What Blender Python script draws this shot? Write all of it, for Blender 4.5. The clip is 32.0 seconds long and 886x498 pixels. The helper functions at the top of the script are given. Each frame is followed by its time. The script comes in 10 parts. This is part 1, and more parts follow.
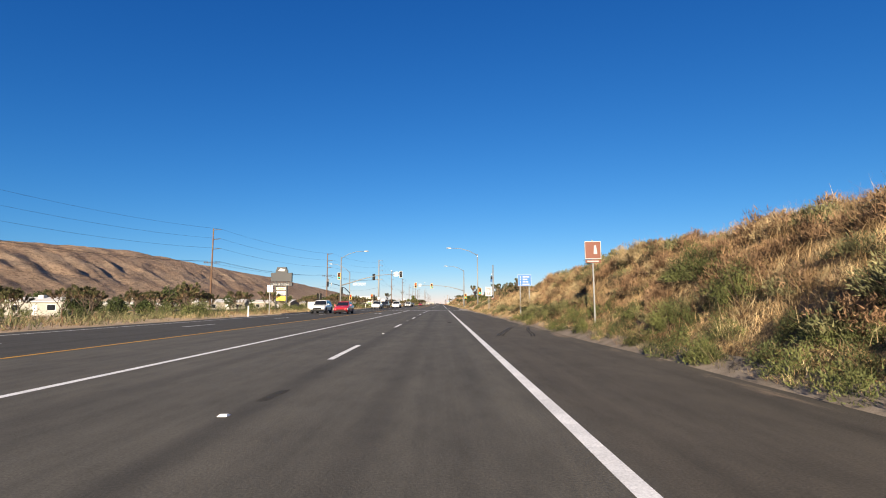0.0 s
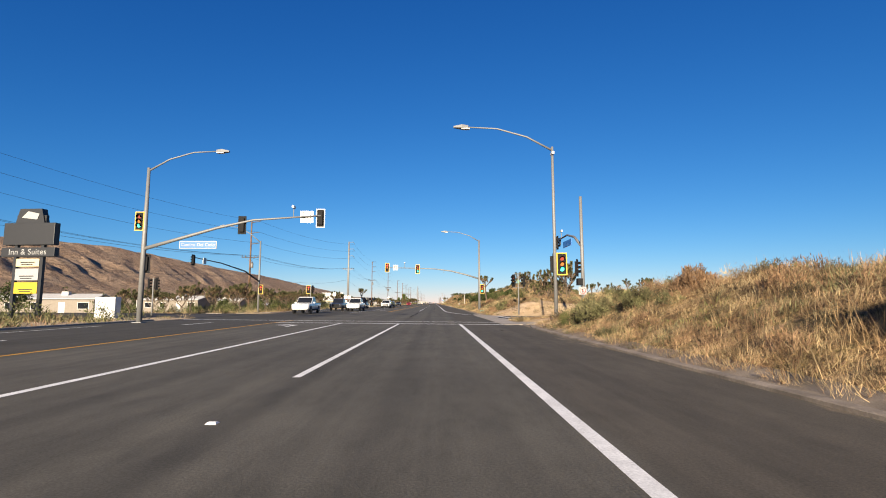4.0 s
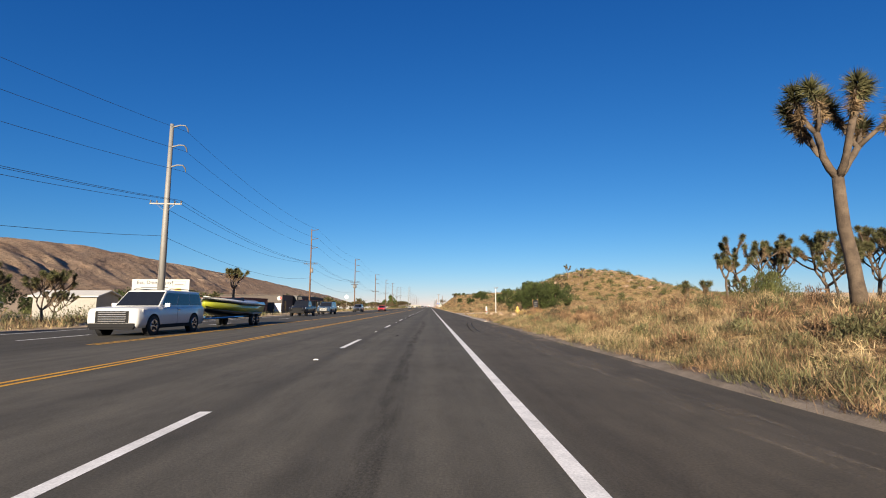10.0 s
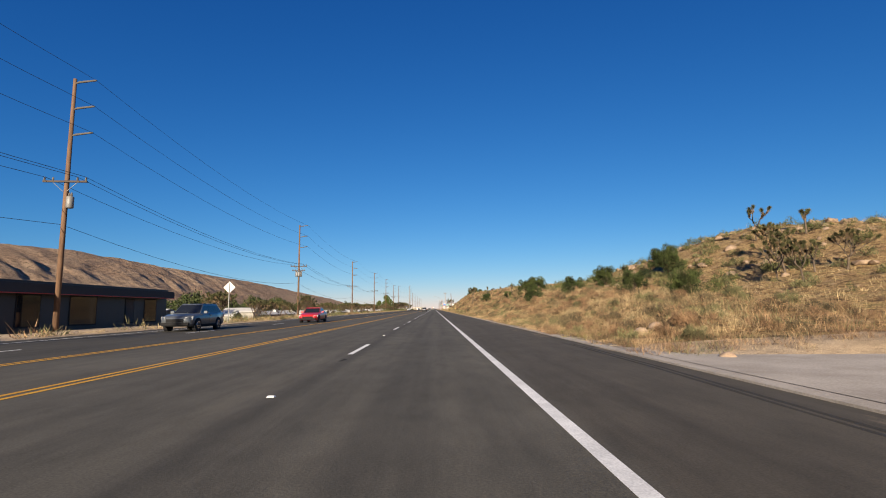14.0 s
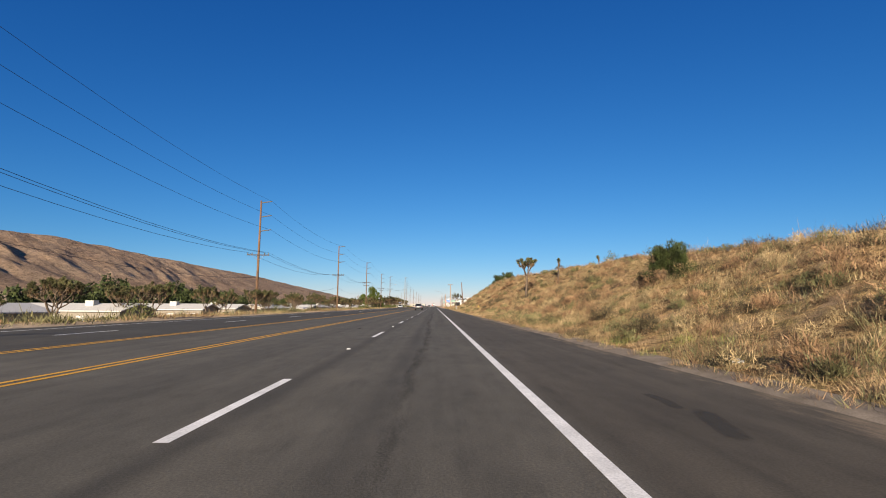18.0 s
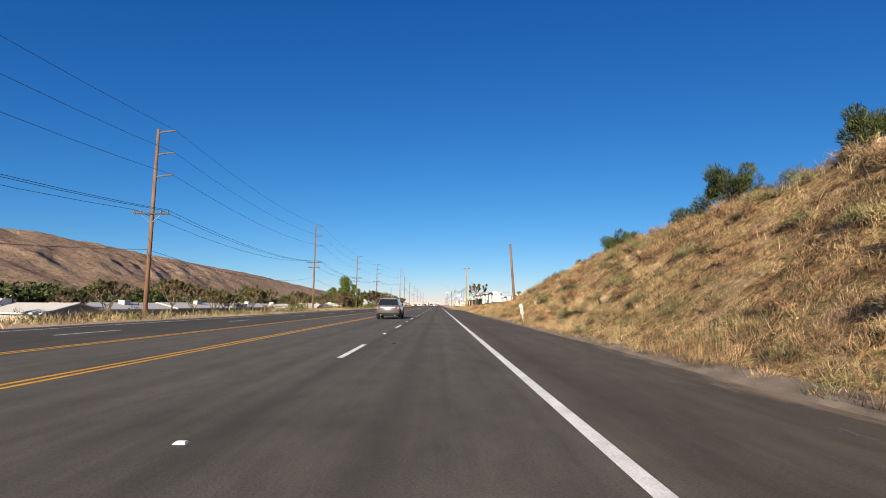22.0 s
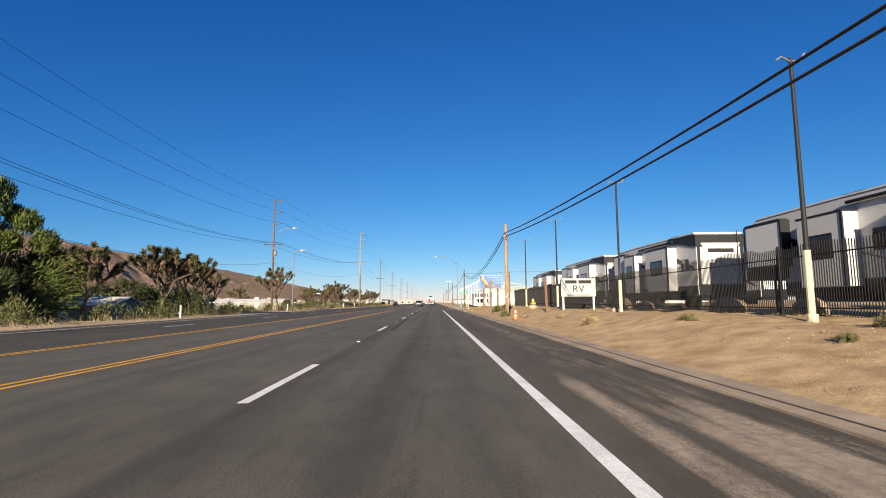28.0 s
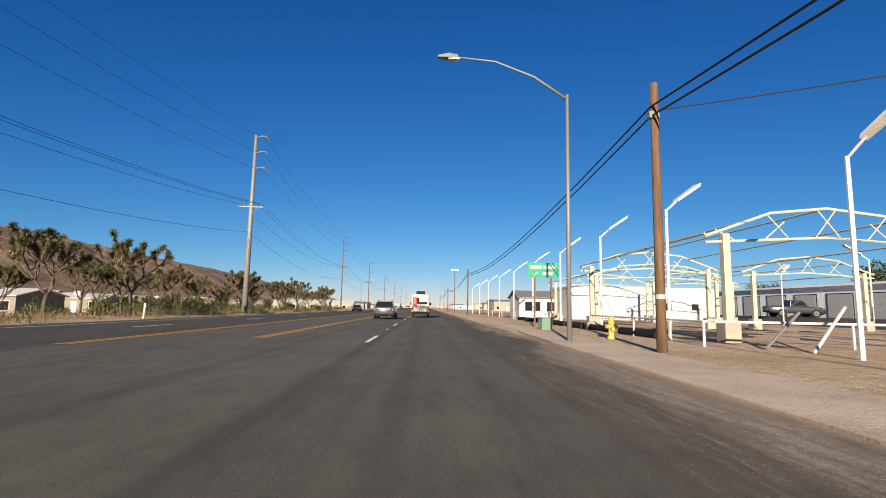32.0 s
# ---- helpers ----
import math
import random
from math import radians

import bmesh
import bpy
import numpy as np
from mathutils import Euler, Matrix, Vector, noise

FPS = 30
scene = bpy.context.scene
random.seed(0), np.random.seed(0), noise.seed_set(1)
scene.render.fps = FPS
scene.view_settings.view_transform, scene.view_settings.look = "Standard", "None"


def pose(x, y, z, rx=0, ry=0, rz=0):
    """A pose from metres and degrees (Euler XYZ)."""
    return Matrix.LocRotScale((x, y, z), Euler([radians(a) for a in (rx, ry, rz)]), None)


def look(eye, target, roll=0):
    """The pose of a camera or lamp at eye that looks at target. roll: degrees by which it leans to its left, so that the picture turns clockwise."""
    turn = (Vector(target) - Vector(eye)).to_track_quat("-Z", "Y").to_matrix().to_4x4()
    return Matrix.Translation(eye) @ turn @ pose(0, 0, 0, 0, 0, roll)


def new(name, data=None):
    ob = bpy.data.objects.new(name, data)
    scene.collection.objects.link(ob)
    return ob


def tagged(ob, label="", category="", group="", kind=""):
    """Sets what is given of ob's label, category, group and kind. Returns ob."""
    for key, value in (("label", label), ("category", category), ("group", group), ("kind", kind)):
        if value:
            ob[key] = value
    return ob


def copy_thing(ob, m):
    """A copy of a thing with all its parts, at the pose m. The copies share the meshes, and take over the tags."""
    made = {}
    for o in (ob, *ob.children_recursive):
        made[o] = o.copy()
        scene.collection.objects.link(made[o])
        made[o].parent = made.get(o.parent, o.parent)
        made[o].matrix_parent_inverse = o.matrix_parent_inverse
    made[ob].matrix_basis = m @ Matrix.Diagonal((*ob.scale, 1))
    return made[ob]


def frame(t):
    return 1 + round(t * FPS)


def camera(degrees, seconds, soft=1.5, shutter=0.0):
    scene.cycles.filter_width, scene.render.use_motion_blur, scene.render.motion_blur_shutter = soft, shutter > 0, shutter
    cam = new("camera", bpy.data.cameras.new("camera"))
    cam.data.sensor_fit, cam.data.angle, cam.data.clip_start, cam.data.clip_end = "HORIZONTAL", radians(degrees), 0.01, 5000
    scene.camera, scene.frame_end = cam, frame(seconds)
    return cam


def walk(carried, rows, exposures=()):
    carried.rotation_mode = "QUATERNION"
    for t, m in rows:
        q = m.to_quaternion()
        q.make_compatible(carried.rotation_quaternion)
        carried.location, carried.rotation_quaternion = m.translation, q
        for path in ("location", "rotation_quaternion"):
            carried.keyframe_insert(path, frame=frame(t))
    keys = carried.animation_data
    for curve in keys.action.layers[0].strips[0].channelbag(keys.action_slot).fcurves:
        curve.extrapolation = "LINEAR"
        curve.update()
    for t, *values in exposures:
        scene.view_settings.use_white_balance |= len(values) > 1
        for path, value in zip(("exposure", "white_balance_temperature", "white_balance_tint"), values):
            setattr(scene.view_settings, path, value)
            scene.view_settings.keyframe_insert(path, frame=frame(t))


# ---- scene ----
EXPOSURE = 1.44
cam = camera(84.26, 32.0, soft=1.0)
PATH = [
    (0.0, pose(0.147, 0.00, 1.18, 96.37, 0.25, -0.19)),
    (0.5, pose(0.190, 7.19, 1.18, 96.37, 0.19, -0.38)),
    (1.0, pose(0.194, 14.31, 1.18, 96.36, 0.03, -0.55)),
    (1.5, pose(0.163, 21.45, 1.18, 96.37, -0.15, -0.66)),
    (2.0, pose(0.127, 28.62, 1.18, 96.38, -0.30, -0.72)),
    (2.5, pose(0.102, 35.86, 1.18, 96.40, -0.49, -0.73)),
    (3.0, pose(0.072, 43.16, 1.18, 96.42, -0.39, -0.76)),
    (3.5, pose(0.042, 50.53, 1.18, 96.39, -0.19, -0.83)),
    (4.0, pose(0.013, 57.98, 1.18, 96.29, 0.03, -0.92)),
    (4.5, pose(-0.012, 65.51, 1.18, 96.16, 0.19, -0.99)),
    (5.0, pose(-0.032, 73.12, 1.18, 96.16, 0.22, -0.98)),
    (5.5, pose(-0.035, 80.79, 1.18, 96.29, 0.03, -1.07)),
    (6.0, pose(-0.014, 88.56, 1.18, 96.37, -0.05, -1.22)),
    (6.5, pose(0.006, 96.60, 1.18, 96.40, -0.03, -1.33)),
    (7.0, pose(0.023, 104.78, 1.18, 96.34, 0.06, -1.46)),
    (7.5, pose(0.072, 113.14, 1.18, 96.35, 0.06, -1.57)),
    (8.0, pose(0.143, 121.57, 1.18, 96.44, -0.08, -1.59)),
    (8.5, pose(0.223, 130.13, 1.18, 96.56, -0.14, -1.58)),
    (9.0, pose(0.282, 138.82, 1.18, 96.63, -0.12, -1.60)),
    (9.5, pose(0.327, 147.58, 1.18, 96.68, -0.06, -1.58)),
    (10.0, pose(0.351, 156.51, 1.18, 96.72, -0.11, -1.51)),
    (10.5, pose(0.351, 165.48, 1.18, 96.78, -0.03, -1.42)),
    (11.0, pose(0.330, 174.55, 1.18, 96.80, 0.06, -1.31)),
    (11.5, pose(0.292, 183.83, 1.18, 96.84, 0.15, -1.16)),
    (12.0, pose(0.248, 193.39, 1.18, 96.81, 0.27, -1.08)),
    (12.5, pose(0.177, 203.14, 1.18, 96.79, 0.45, -1.06)),
    (13.0, pose(0.104, 213.12, 1.18, 96.85, 0.51, -1.00)),
    (13.5, pose(0.076, 223.27, 1.18, 96.93, 0.54, -0.96)),
    (14.0, pose(0.077, 233.61, 1.18, 96.92, 0.75, -1.05)),
    (14.5, pose(0.083, 244.02, 1.18, 96.87, 0.82, -1.18)),
    (15.0, pose(0.082, 254.40, 1.18, 96.74, 0.59, -1.12)),
    (15.5, pose(0.081, 264.77, 1.18, 96.67, 0.29, -1.02)),
    (16.0, pose(0.081, 275.10, 1.18, 96.71, 0.00, -0.94)),
    (16.5, pose(0.084, 285.40, 1.18, 96.78, -0.20, -0.90)),
    (17.0, pose(0.090, 295.67, 1.18, 96.72, -0.24, -0.86)),
    (17.5, pose(0.113, 305.90, 1.18, 96.67, -0.32, -0.88)),
    (18.0, pose(0.123, 316.13, 1.18, 96.62, -0.46, -0.98)),
    (18.5, pose(0.134, 326.49, 1.18, 96.61, -0.63, -1.07)),
    (19.0, pose(0.120, 337.05, 1.18, 96.56, -0.78, -1.04)),
    (19.5, pose(0.100, 347.89, 1.18, 96.48, -0.83, -0.99)),
    (20.0, pose(0.069, 358.94, 1.18, 96.47, -0.73, -0.90)),
    (20.5, pose(0.050, 370.19, 1.18, 96.51, -0.60, -0.90)),
    (21.0, pose(0.042, 381.53, 1.18, 96.47, -0.30, -0.83)),
    (21.5, pose(0.027, 392.88, 1.18, 96.47, -0.27, -0.68)),
    (22.0, pose(-0.011, 404.17, 1.18, 96.51, -0.41, -0.53)),
    (22.5, pose(-0.073, 415.39, 1.18, 96.48, -0.60, -0.46)),
    (23.0, pose(-0.142, 426.55, 1.18, 96.43, -0.25, -0.47)),
    (23.5, pose(-0.161, 437.75, 1.18, 96.38, -0.00, -0.53)),
    (24.0, pose(-0.106, 449.25, 1.18, 96.47, -0.05, -0.53)),
    (24.5, pose(-0.035, 460.94, 1.18, 96.40, 0.21, -0.58)),
    (25.0, pose(0.005, 472.76, 1.18, 96.33, 0.37, -0.65)),
    (25.5, pose(0.031, 484.62, 1.18, 96.31, 0.32, -0.68)),
    (26.0, pose(0.051, 496.38, 1.18, 96.35, 0.19, -0.68)),
    (26.5, pose(0.071, 508.04, 1.18, 96.33, 0.11, -0.76)),
    (27.0, pose(0.088, 519.61, 1.18, 96.24, 0.09, -0.89)),
    (27.5, pose(0.102, 531.10, 1.18, 96.12, 0.15, -1.01)),
    (28.0, pose(0.113, 542.50, 1.18, 96.21, 0.28, -1.03)),
    (28.5, pose(0.165, 553.82, 1.18, 96.17, 0.26, -1.03)),
    (29.0, pose(0.239, 565.05, 1.18, 96.18, 0.09, -1.07)),
    (29.5, pose(0.302, 576.22, 1.18, 96.35, -0.07, -1.09)),
    (30.0, pose(0.324, 587.31, 1.18, 96.35, 0.11, -1.04)),
    (30.5, pose(0.245, 598.44, 1.18, 96.38, 0.11, -1.03)),
    (31.0, pose(0.116, 609.67, 1.18, 96.52, -0.24, -1.17)),
    (31.5, pose(-0.050, 620.99, 1.18, 96.69, -0.77, -1.46)),
    (32.0, pose(-0.226, 632.36, 1.18, 96.82, -1.17, -1.94)),
]
walk(cam, PATH, exposures=((0.0, EXPOSURE), (5.0, EXPOSURE - 0.06), (10.0, EXPOSURE - 0.12), (12.0, EXPOSURE - 0.22), (14.0, EXPOSURE - 0.24), (17.0, EXPOSURE - 0.18), (20.0, EXPOSURE - 0.17), (22.0, EXPOSURE - 0.06), (24.0, EXPOSURE - 0.05), (29.0, EXPOSURE - 0.06), (30.5, EXPOSURE - 0.13), (32.0, EXPOSURE - 0.25)))

# ---- light: low sun behind and a little to the left of the drive ----
SUN_ELEV, SUN_AZ = 15.7, 190.4
world = bpy.data.worlds.new("sky")
scene.world = world
world.use_nodes = True
wn = world.node_tree.nodes
bg = next(n for n in wn if n.type == "BACKGROUND")
sky = wn.new("ShaderNodeTexSky")
sky.sky_type = "NISHITA"
sky.sun_disc = False
sky.sun_elevation = radians(SUN_ELEV)
sky.sun_rotation = radians(SUN_AZ)
sky.altitude, sky.air_density, sky.dust_density, sky.ozone_density = 1000, 1.0, 0.0, 3.0
# the clear desert sky: the sky model's red, green and blue, set to a deeper blue
wl = world.node_tree.links
sc_in = wn.new("ShaderNodeVectorMath")
sc_in.operation = "SCALE"
sc_in.inputs[3].default_value = 0.12
wl.new(sky.outputs[0], sc_in.inputs[0])
rgb_in, rgb_out = wn.new("ShaderNodeSeparateXYZ"), wn.new("ShaderNodeCombineXYZ")
wl.new(sc_in.outputs[0], rgb_in.inputs[0])
for ch, (power, gain) in enumerate(((1.70, 0.270), (1.10, 0.266), (0.80, 0.343))):
    pw, gn = wn.new("ShaderNodeMath"), wn.new("ShaderNodeMath")
    pw.operation, gn.operation = "POWER", "MULTIPLY"
    pw.inputs[1].default_value, gn.inputs[1].default_value = power, gain
    wl.new(rgb_in.outputs[ch], pw.inputs[0])
    wl.new(pw.outputs[0], gn.inputs[0])
    wl.new(gn.outputs[0], rgb_out.inputs[ch])
wl.new(rgb_out.outputs[0], bg.inputs[0])
bg.inputs[1].default_value = 1.0
sun_way = Vector((-0.18, -0.98, math.tan(radians(SUN_ELEV)))).normalized()
sun = new("sun", bpy.data.lights.new("sun", "SUN"))
sun.data.energy, sun.data.angle, sun.data.color = 5.0, radians(0.53), (1.0, 0.85, 0.645)
sun.matrix_world = look(sun_way * 200, (0, 0, 0))


# ---- materials ----
def nodes_of(name):
    m = bpy.data.materials.new(name)
    m.use_nodes = True
    nt = m.node_tree
    return m, nt.nodes, nt.links, nt.nodes["Principled BSDF"]


def ramp(n, stops):
    r = n.new("ShaderNodeValToRGB")
    while len(r.color_ramp.elements) < len(stops):
        r.color_ramp.elements.new(0.5)
    for e, (p, c) in zip(r.color_ramp.elements, stops):
        e.position, e.color = p, (*c, 1)
    return r


def tex_noise(n, l, scale, detail=5, rough=0.6, stretch=None):
    t = n.new("ShaderNodeTexNoise")
    t.inputs["Scale"].default_value, t.inputs["Detail"].default_value, t.inputs["Roughness"].default_value = scale, detail, rough
    g = n.new("ShaderNodeNewGeometry")
    if stretch:
        mp = n.new("ShaderNodeMapping")
        mp.inputs["Scale"].default_value = stretch
        l.new(g.outputs["Position"], mp.inputs[0])
        l.new(mp.outputs[0], t.inputs[0])
    else:
        l.new(g.outputs["Position"], t.inputs[0])
    return t


def mixc(n, l, fac, a, b, mode="MIX"):
    m = n.new("ShaderNodeMix")
    m.data_type, m.blend_type = "RGBA", mode
    for s, v in ((m.inputs[0], fac), (m.inputs[6], a), (m.inputs[7], b)):
        if hasattr(v, "links"):
            l.new(v, s)
        elif isinstance(v, (int, float)):
            s.default_value = v
        else:
            s.default_value = (*v, 1)
    return m.outputs[2]


def bump(n, l, b, height, strength, dist=0.02):
    k = n.new("ShaderNodeBump")
    k.inputs["Strength"].default_value, k.inputs["Distance"].default_value = strength, dist
    l.new(height, k.inputs["Height"])
    l.new(k.outputs[0], b.inputs["Normal"])


def surface(name, c1, c2, scale, rough=0.8, metal=0.0, fine=None, relief=0.0, spec=0.4, stretch=None, coat=0.0):
    """Two colours mixed by a coarse noise, with a fine grain on top."""
    m, n, l, b = nodes_of(name)
    t1 = tex_noise(n, l, scale, 4, 0.6, stretch)
    r = ramp(n, ((0.35, c1), (0.65, c2)))
    l.new(t1.outputs[0], r.inputs[0])
    out = r.outputs[0]
    t2 = tex_noise(n, l, fine or scale * 12, 3, 0.6)
    g = ramp(n, ((0.3, (0.78, 0.78, 0.78)), (0.7, (1.12, 1.12, 1.12))))
    l.new(t2.outputs[0], g.inputs[0])
    out = mixc(n, l, 1.0, out, g.outputs[0], "MULTIPLY")
    l.new(out, b.inputs["Base Color"])
    b.inputs["Roughness"].default_value, b.inputs["Metallic"].default_value = rough, metal
    b.inputs["Specular IOR Level"].default_value = spec
    b.inputs["Coat Weight"].default_value = coat
    if relief:
        bump(n, l, b, t2.outputs[0], relief)
    return m


def foliage(name, cols, clump=0.35, rough=0.75, through=0.0):
    """Leaves or blades: each one its own shade, and patches of shade a few metres wide."""
    m, n, l, b = nodes_of(name)
    g = n.new("ShaderNodeNewGeometry")
    r = ramp(n, [(i / (len(cols) - 1), c) for i, c in enumerate(cols)])
    t = tex_noise(n, l, clump, 3, 0.6)
    mth = n.new("ShaderNodeMath")
    mth.operation = "MULTIPLY_ADD"
    mth.inputs[1].default_value, mth.inputs[2].default_value = 0.45, -0.22
    l.new(g.outputs["Random Per Island"], mth.inputs[0])
    ad = n.new("ShaderNodeMath")
    ad.operation = "MULTIPLY_ADD"
    ad.inputs[1].default_value = 1.7
    l.new(t.outputs[0], ad.inputs[0])
    sb = n.new("ShaderNodeMath")
    sb.operation = "ADD"
    sb.inputs[1].default_value = -0.36
    l.new(mth.outputs[0], ad.inputs[2])
    l.new(ad.outputs[0], sb.inputs[0])
    l.new(sb.outputs[0], r.inputs[0])
    own = ramp(n, ((0.36, (0.42, 0.39, 0.36)), (0.50, (0.98, 0.97, 0.95)), (0.64, (1.50, 1.47, 1.40))))
    l.new(tex_noise(n, l, 1.9, 2, 0.55).outputs[0], own.inputs[0])
    c = mixc(n, l, 1.0, r.outputs[0], own.outputs[0], "MULTIPLY")
    l.new(c, b.inputs["Base Color"])
    b.inputs["Roughness"].default_value = rough
    b.inputs["Specular IOR Level"].default_value = 0.25
    return m


def plain(name, c, rough=0.5, metal=0.0, spec=0.5, coat=0.0, vary=0.12, scale=3.0):
    d = tuple(x * (1 - vary) for x in c)
    return surface(name, d, c, scale, rough, metal, fine=scale * 20, spec=spec, coat=coat)


def asphalt_mat():
    m, n, l, b = nodes_of("asphalt")
    g = n.new("ShaderNodeNewGeometry")
    sep = n.new("ShaderNodeSeparateXYZ")
    l.new(g.outputs["Position"], sep.inputs[0])
    big = tex_noise(n, l, 0.25, 4, 0.6)
    base = ramp(n, ((0.3, (0.078, 0.071, 0.058)), (0.7, (0.104, 0.095, 0.078))))
    l.new(big.outputs[0], base.inputs[0])
    # long streaks that traffic has worn along the lanes
    streak = tex_noise(n, l, 1.0, 5, 0.65, (1.6, 0.035, 1.0))
    sr = ramp(n, ((0.34, (0.73, 0.73, 0.735)), (0.52, (1, 1, 1)), (0.74, (1.22, 1.20, 1.17))))
    l.new(streak.outputs[0], sr.inputs[0])
    c = mixc(n, l, 0.8, base.outputs[0], sr.outputs[0], "MULTIPLY")
    # seam under the lane line, oil line in the lane middle
    for x0, w, depth in ((-2.0, 0.30, 0.75), (-0.55, 0.35, 0.55), (-4.2, 0.40, 0.4), (0.62, 0.30, 0.25)):
        a = n.new("ShaderNodeMath")
        a.operation = "SUBTRACT"
        a.inputs[1].default_value = x0
        l.new(sep.outputs[0], a.inputs[0])
        k = n.new("ShaderNodeMath")
        k.operation = "ABSOLUTE"
        l.new(a.outputs[0], k.inputs[0])
        f = n.new("ShaderNodeMapRange")
        f.interpolation_type = "SMOOTHSTEP"
        f.inputs[1].default_value, f.inputs[2].default_value, f.inputs[3].default_value, f.inputs[4].default_value = 0.02, w, depth, 0.0
        l.new(k.outputs[0], f.inputs[0])
        pat = n.new("ShaderNodeMath")
        pat.operation = "MULTIPLY"
        l.new(f.outputs[0], pat.inputs[0])
        l.new(streak.outputs[0], pat.inputs[1])
        c = mixc(n, l, pat.outputs[0], c, (0.0185, 0.0169, 0.0152))
    # blotches a hand to a metre wide
    blot = tex_noise(n, l, 2.6, 5, 0.7, (1.0, 0.35, 1.0))
    br_ = ramp(n, ((0.32, (0.80, 0.80, 0.80)), (0.5, (1, 1, 1)), (0.68, (1.14, 1.13, 1.12))))
    l.new(blot.outputs[0], br_.inputs[0])
    c = mixc(n, l, 1.0, c, br_.outputs[0], "MULTIPLY")
    # the far carriageway has an older, darker surface
    old = n.new("ShaderNodeMapRange")
    old.inputs[1].default_value, old.inputs[2].default_value, old.inputs[3].default_value, old.inputs[4].default_value = -10.2, -9.2, 0.62, 1.0
    l.new(sep.outputs[0], old.inputs[0])
    c = mixc(n, l, 1.0, c, old.outputs[0], "MULTIPLY")
    # the shoulder is older and browner, the last stretch paler
    sh = n.new("ShaderNodeMapRange")
    sh.interpolation_type = "SMOOTHSTEP"
    sh.inputs[1].default_value, sh.inputs[2].default_value, sh.inputs[3].default_value, sh.inputs[4].default_value = 1.35, 1.75, 0.0, 1.0
    l.new(sep.outputs[0], sh.inputs[0])
    shc = mixc(n, l, sh.outputs[0], (1, 1, 1), (0.84, 0.795, 0.76))
    c = mixc(n, l, 1.0, c, shc, "MULTIPLY")
    late = n.new("ShaderNodeMapRange")
    late.inputs[1].default_value, late.inputs[2].default_value, late.inputs[3].default_value, late.inputs[4].default_value = 612, 626, 1.0, 1.08
    l.new(sep.outputs[1], late.inputs[0])
    c = mixc(n, l, 1.0, c, late.outputs[0], "MULTIPLY")
    # sand blown over the shoulder by the bare ground at the end of the drive
    sx, sy = n.new("ShaderNodeMapRange"), n.new("ShaderNodeMapRange")
    sx.inputs[1].default_value, sx.inputs[2].default_value, sx.inputs[3].default_value, sx.inputs[4].default_value = 1.0, 4.6, -0.22, 0.34
    sy.inputs[1].default_value, sy.inputs[2].default_value, sy.inputs[3].default_value, sy.inputs[4].default_value = 520, 640, -0.24, 0.03
    l.new(sep.outputs[0], sx.inputs[0])
    l.new(sep.outputs[1], sy.inputs[0])
    sand = tex_noise(n, l, 0.8, 7, 0.7, (1.0, 0.22, 1.0))
    add1, add2 = n.new("ShaderNodeMath"), n.new("ShaderNodeMath")
    l.new(sx.outputs[0], add1.inputs[0])
    l.new(sy.outputs[0], add1.inputs[1])
    l.new(add1.outputs[0], add2.inputs[0])
    l.new(sand.outputs[0], add2.inputs[1])
    sr2 = ramp(n, ((0.62, (0, 0, 0)), (0.80, (0.75, 0.75, 0.75))))
    l.new(add2.outputs[0], sr2.inputs[0])
    c = mixc(n, l, sr2.outputs[0], c, (0.361, 0.267, 0.181))
    grain = tex_noise(n, l, 45, 4, 0.75)
    gr = ramp(n, ((0.3, (0.62, 0.62, 0.62)), (0.7, (1.34, 1.33, 1.31))))
    l.new(grain.outputs[0], gr.inputs[0])
    c = mixc(n, l, 1.0, c, gr.outputs[0], "MULTIPLY")
    # pale dust and patches
    dust = tex_noise(n, l, 0.9, 6, 0.75, (1.0, 0.3, 1.0))
    dr = ramp(n, ((0.62, (0, 0, 0)), (0.80, (0.16, 0.16, 0.16))))
    l.new(dust.outputs[0], dr.inputs[0])
    c = mixc(n, l, dr.outputs[0], c, (0.15, 0.13, 0.115))
    l.new(c, b.inputs["Base Color"])
    b.inputs["Roughness"].default_value = 0.9
    b.inputs["Specular IOR Level"].default_value = 0.25
    bump(n, l, b, grain.outputs[0], 0.5, 0.01)
    return m


def ground_mat():
    m, n, l, b = nodes_of("desert_soil")
    a = tex_noise(n, l, 0.12, 6, 0.65)
    r = ramp(n, ((0.30, (0.404, 0.297, 0.181)), (0.48, (0.499, 0.378, 0.249)), (0.66, (0.559, 0.443, 0.310))))
    l.new(a.outputs[0], r.inputs[0])
    f = tex_noise(n, l, 2.2, 8, 0.75)
    fr = ramp(n, ((0.32, (0.68, 0.66, 0.63)), (0.52, (1, 1, 1)), (0.72, (1.15, 1.13, 1.1))))
    l.new(f.outputs[0], fr.inputs[0])
    c = mixc(n, l, 1.0, r.outputs[0], fr.outputs[0], "MULTIPLY")
    p = tex_noise(n, l, 28, 4, 0.7)
    pr = ramp(n, ((0.35, (0.7, 0.68, 0.66)), (0.65, (1.15, 1.15, 1.15))))
    l.new(p.outputs[0], pr.inputs[0])
    c = mixc(n, l, 1.0, c, pr.outputs[0], "MULTIPLY")
    l.new(c, b.inputs["Base Color"])
    b.inputs["Roughness"].default_value = 0.95
    b.inputs["Specular IOR Level"].default_value = 0.1
    bump(n, l, b, f.outputs[0], 0.7, 0.12)
    return m


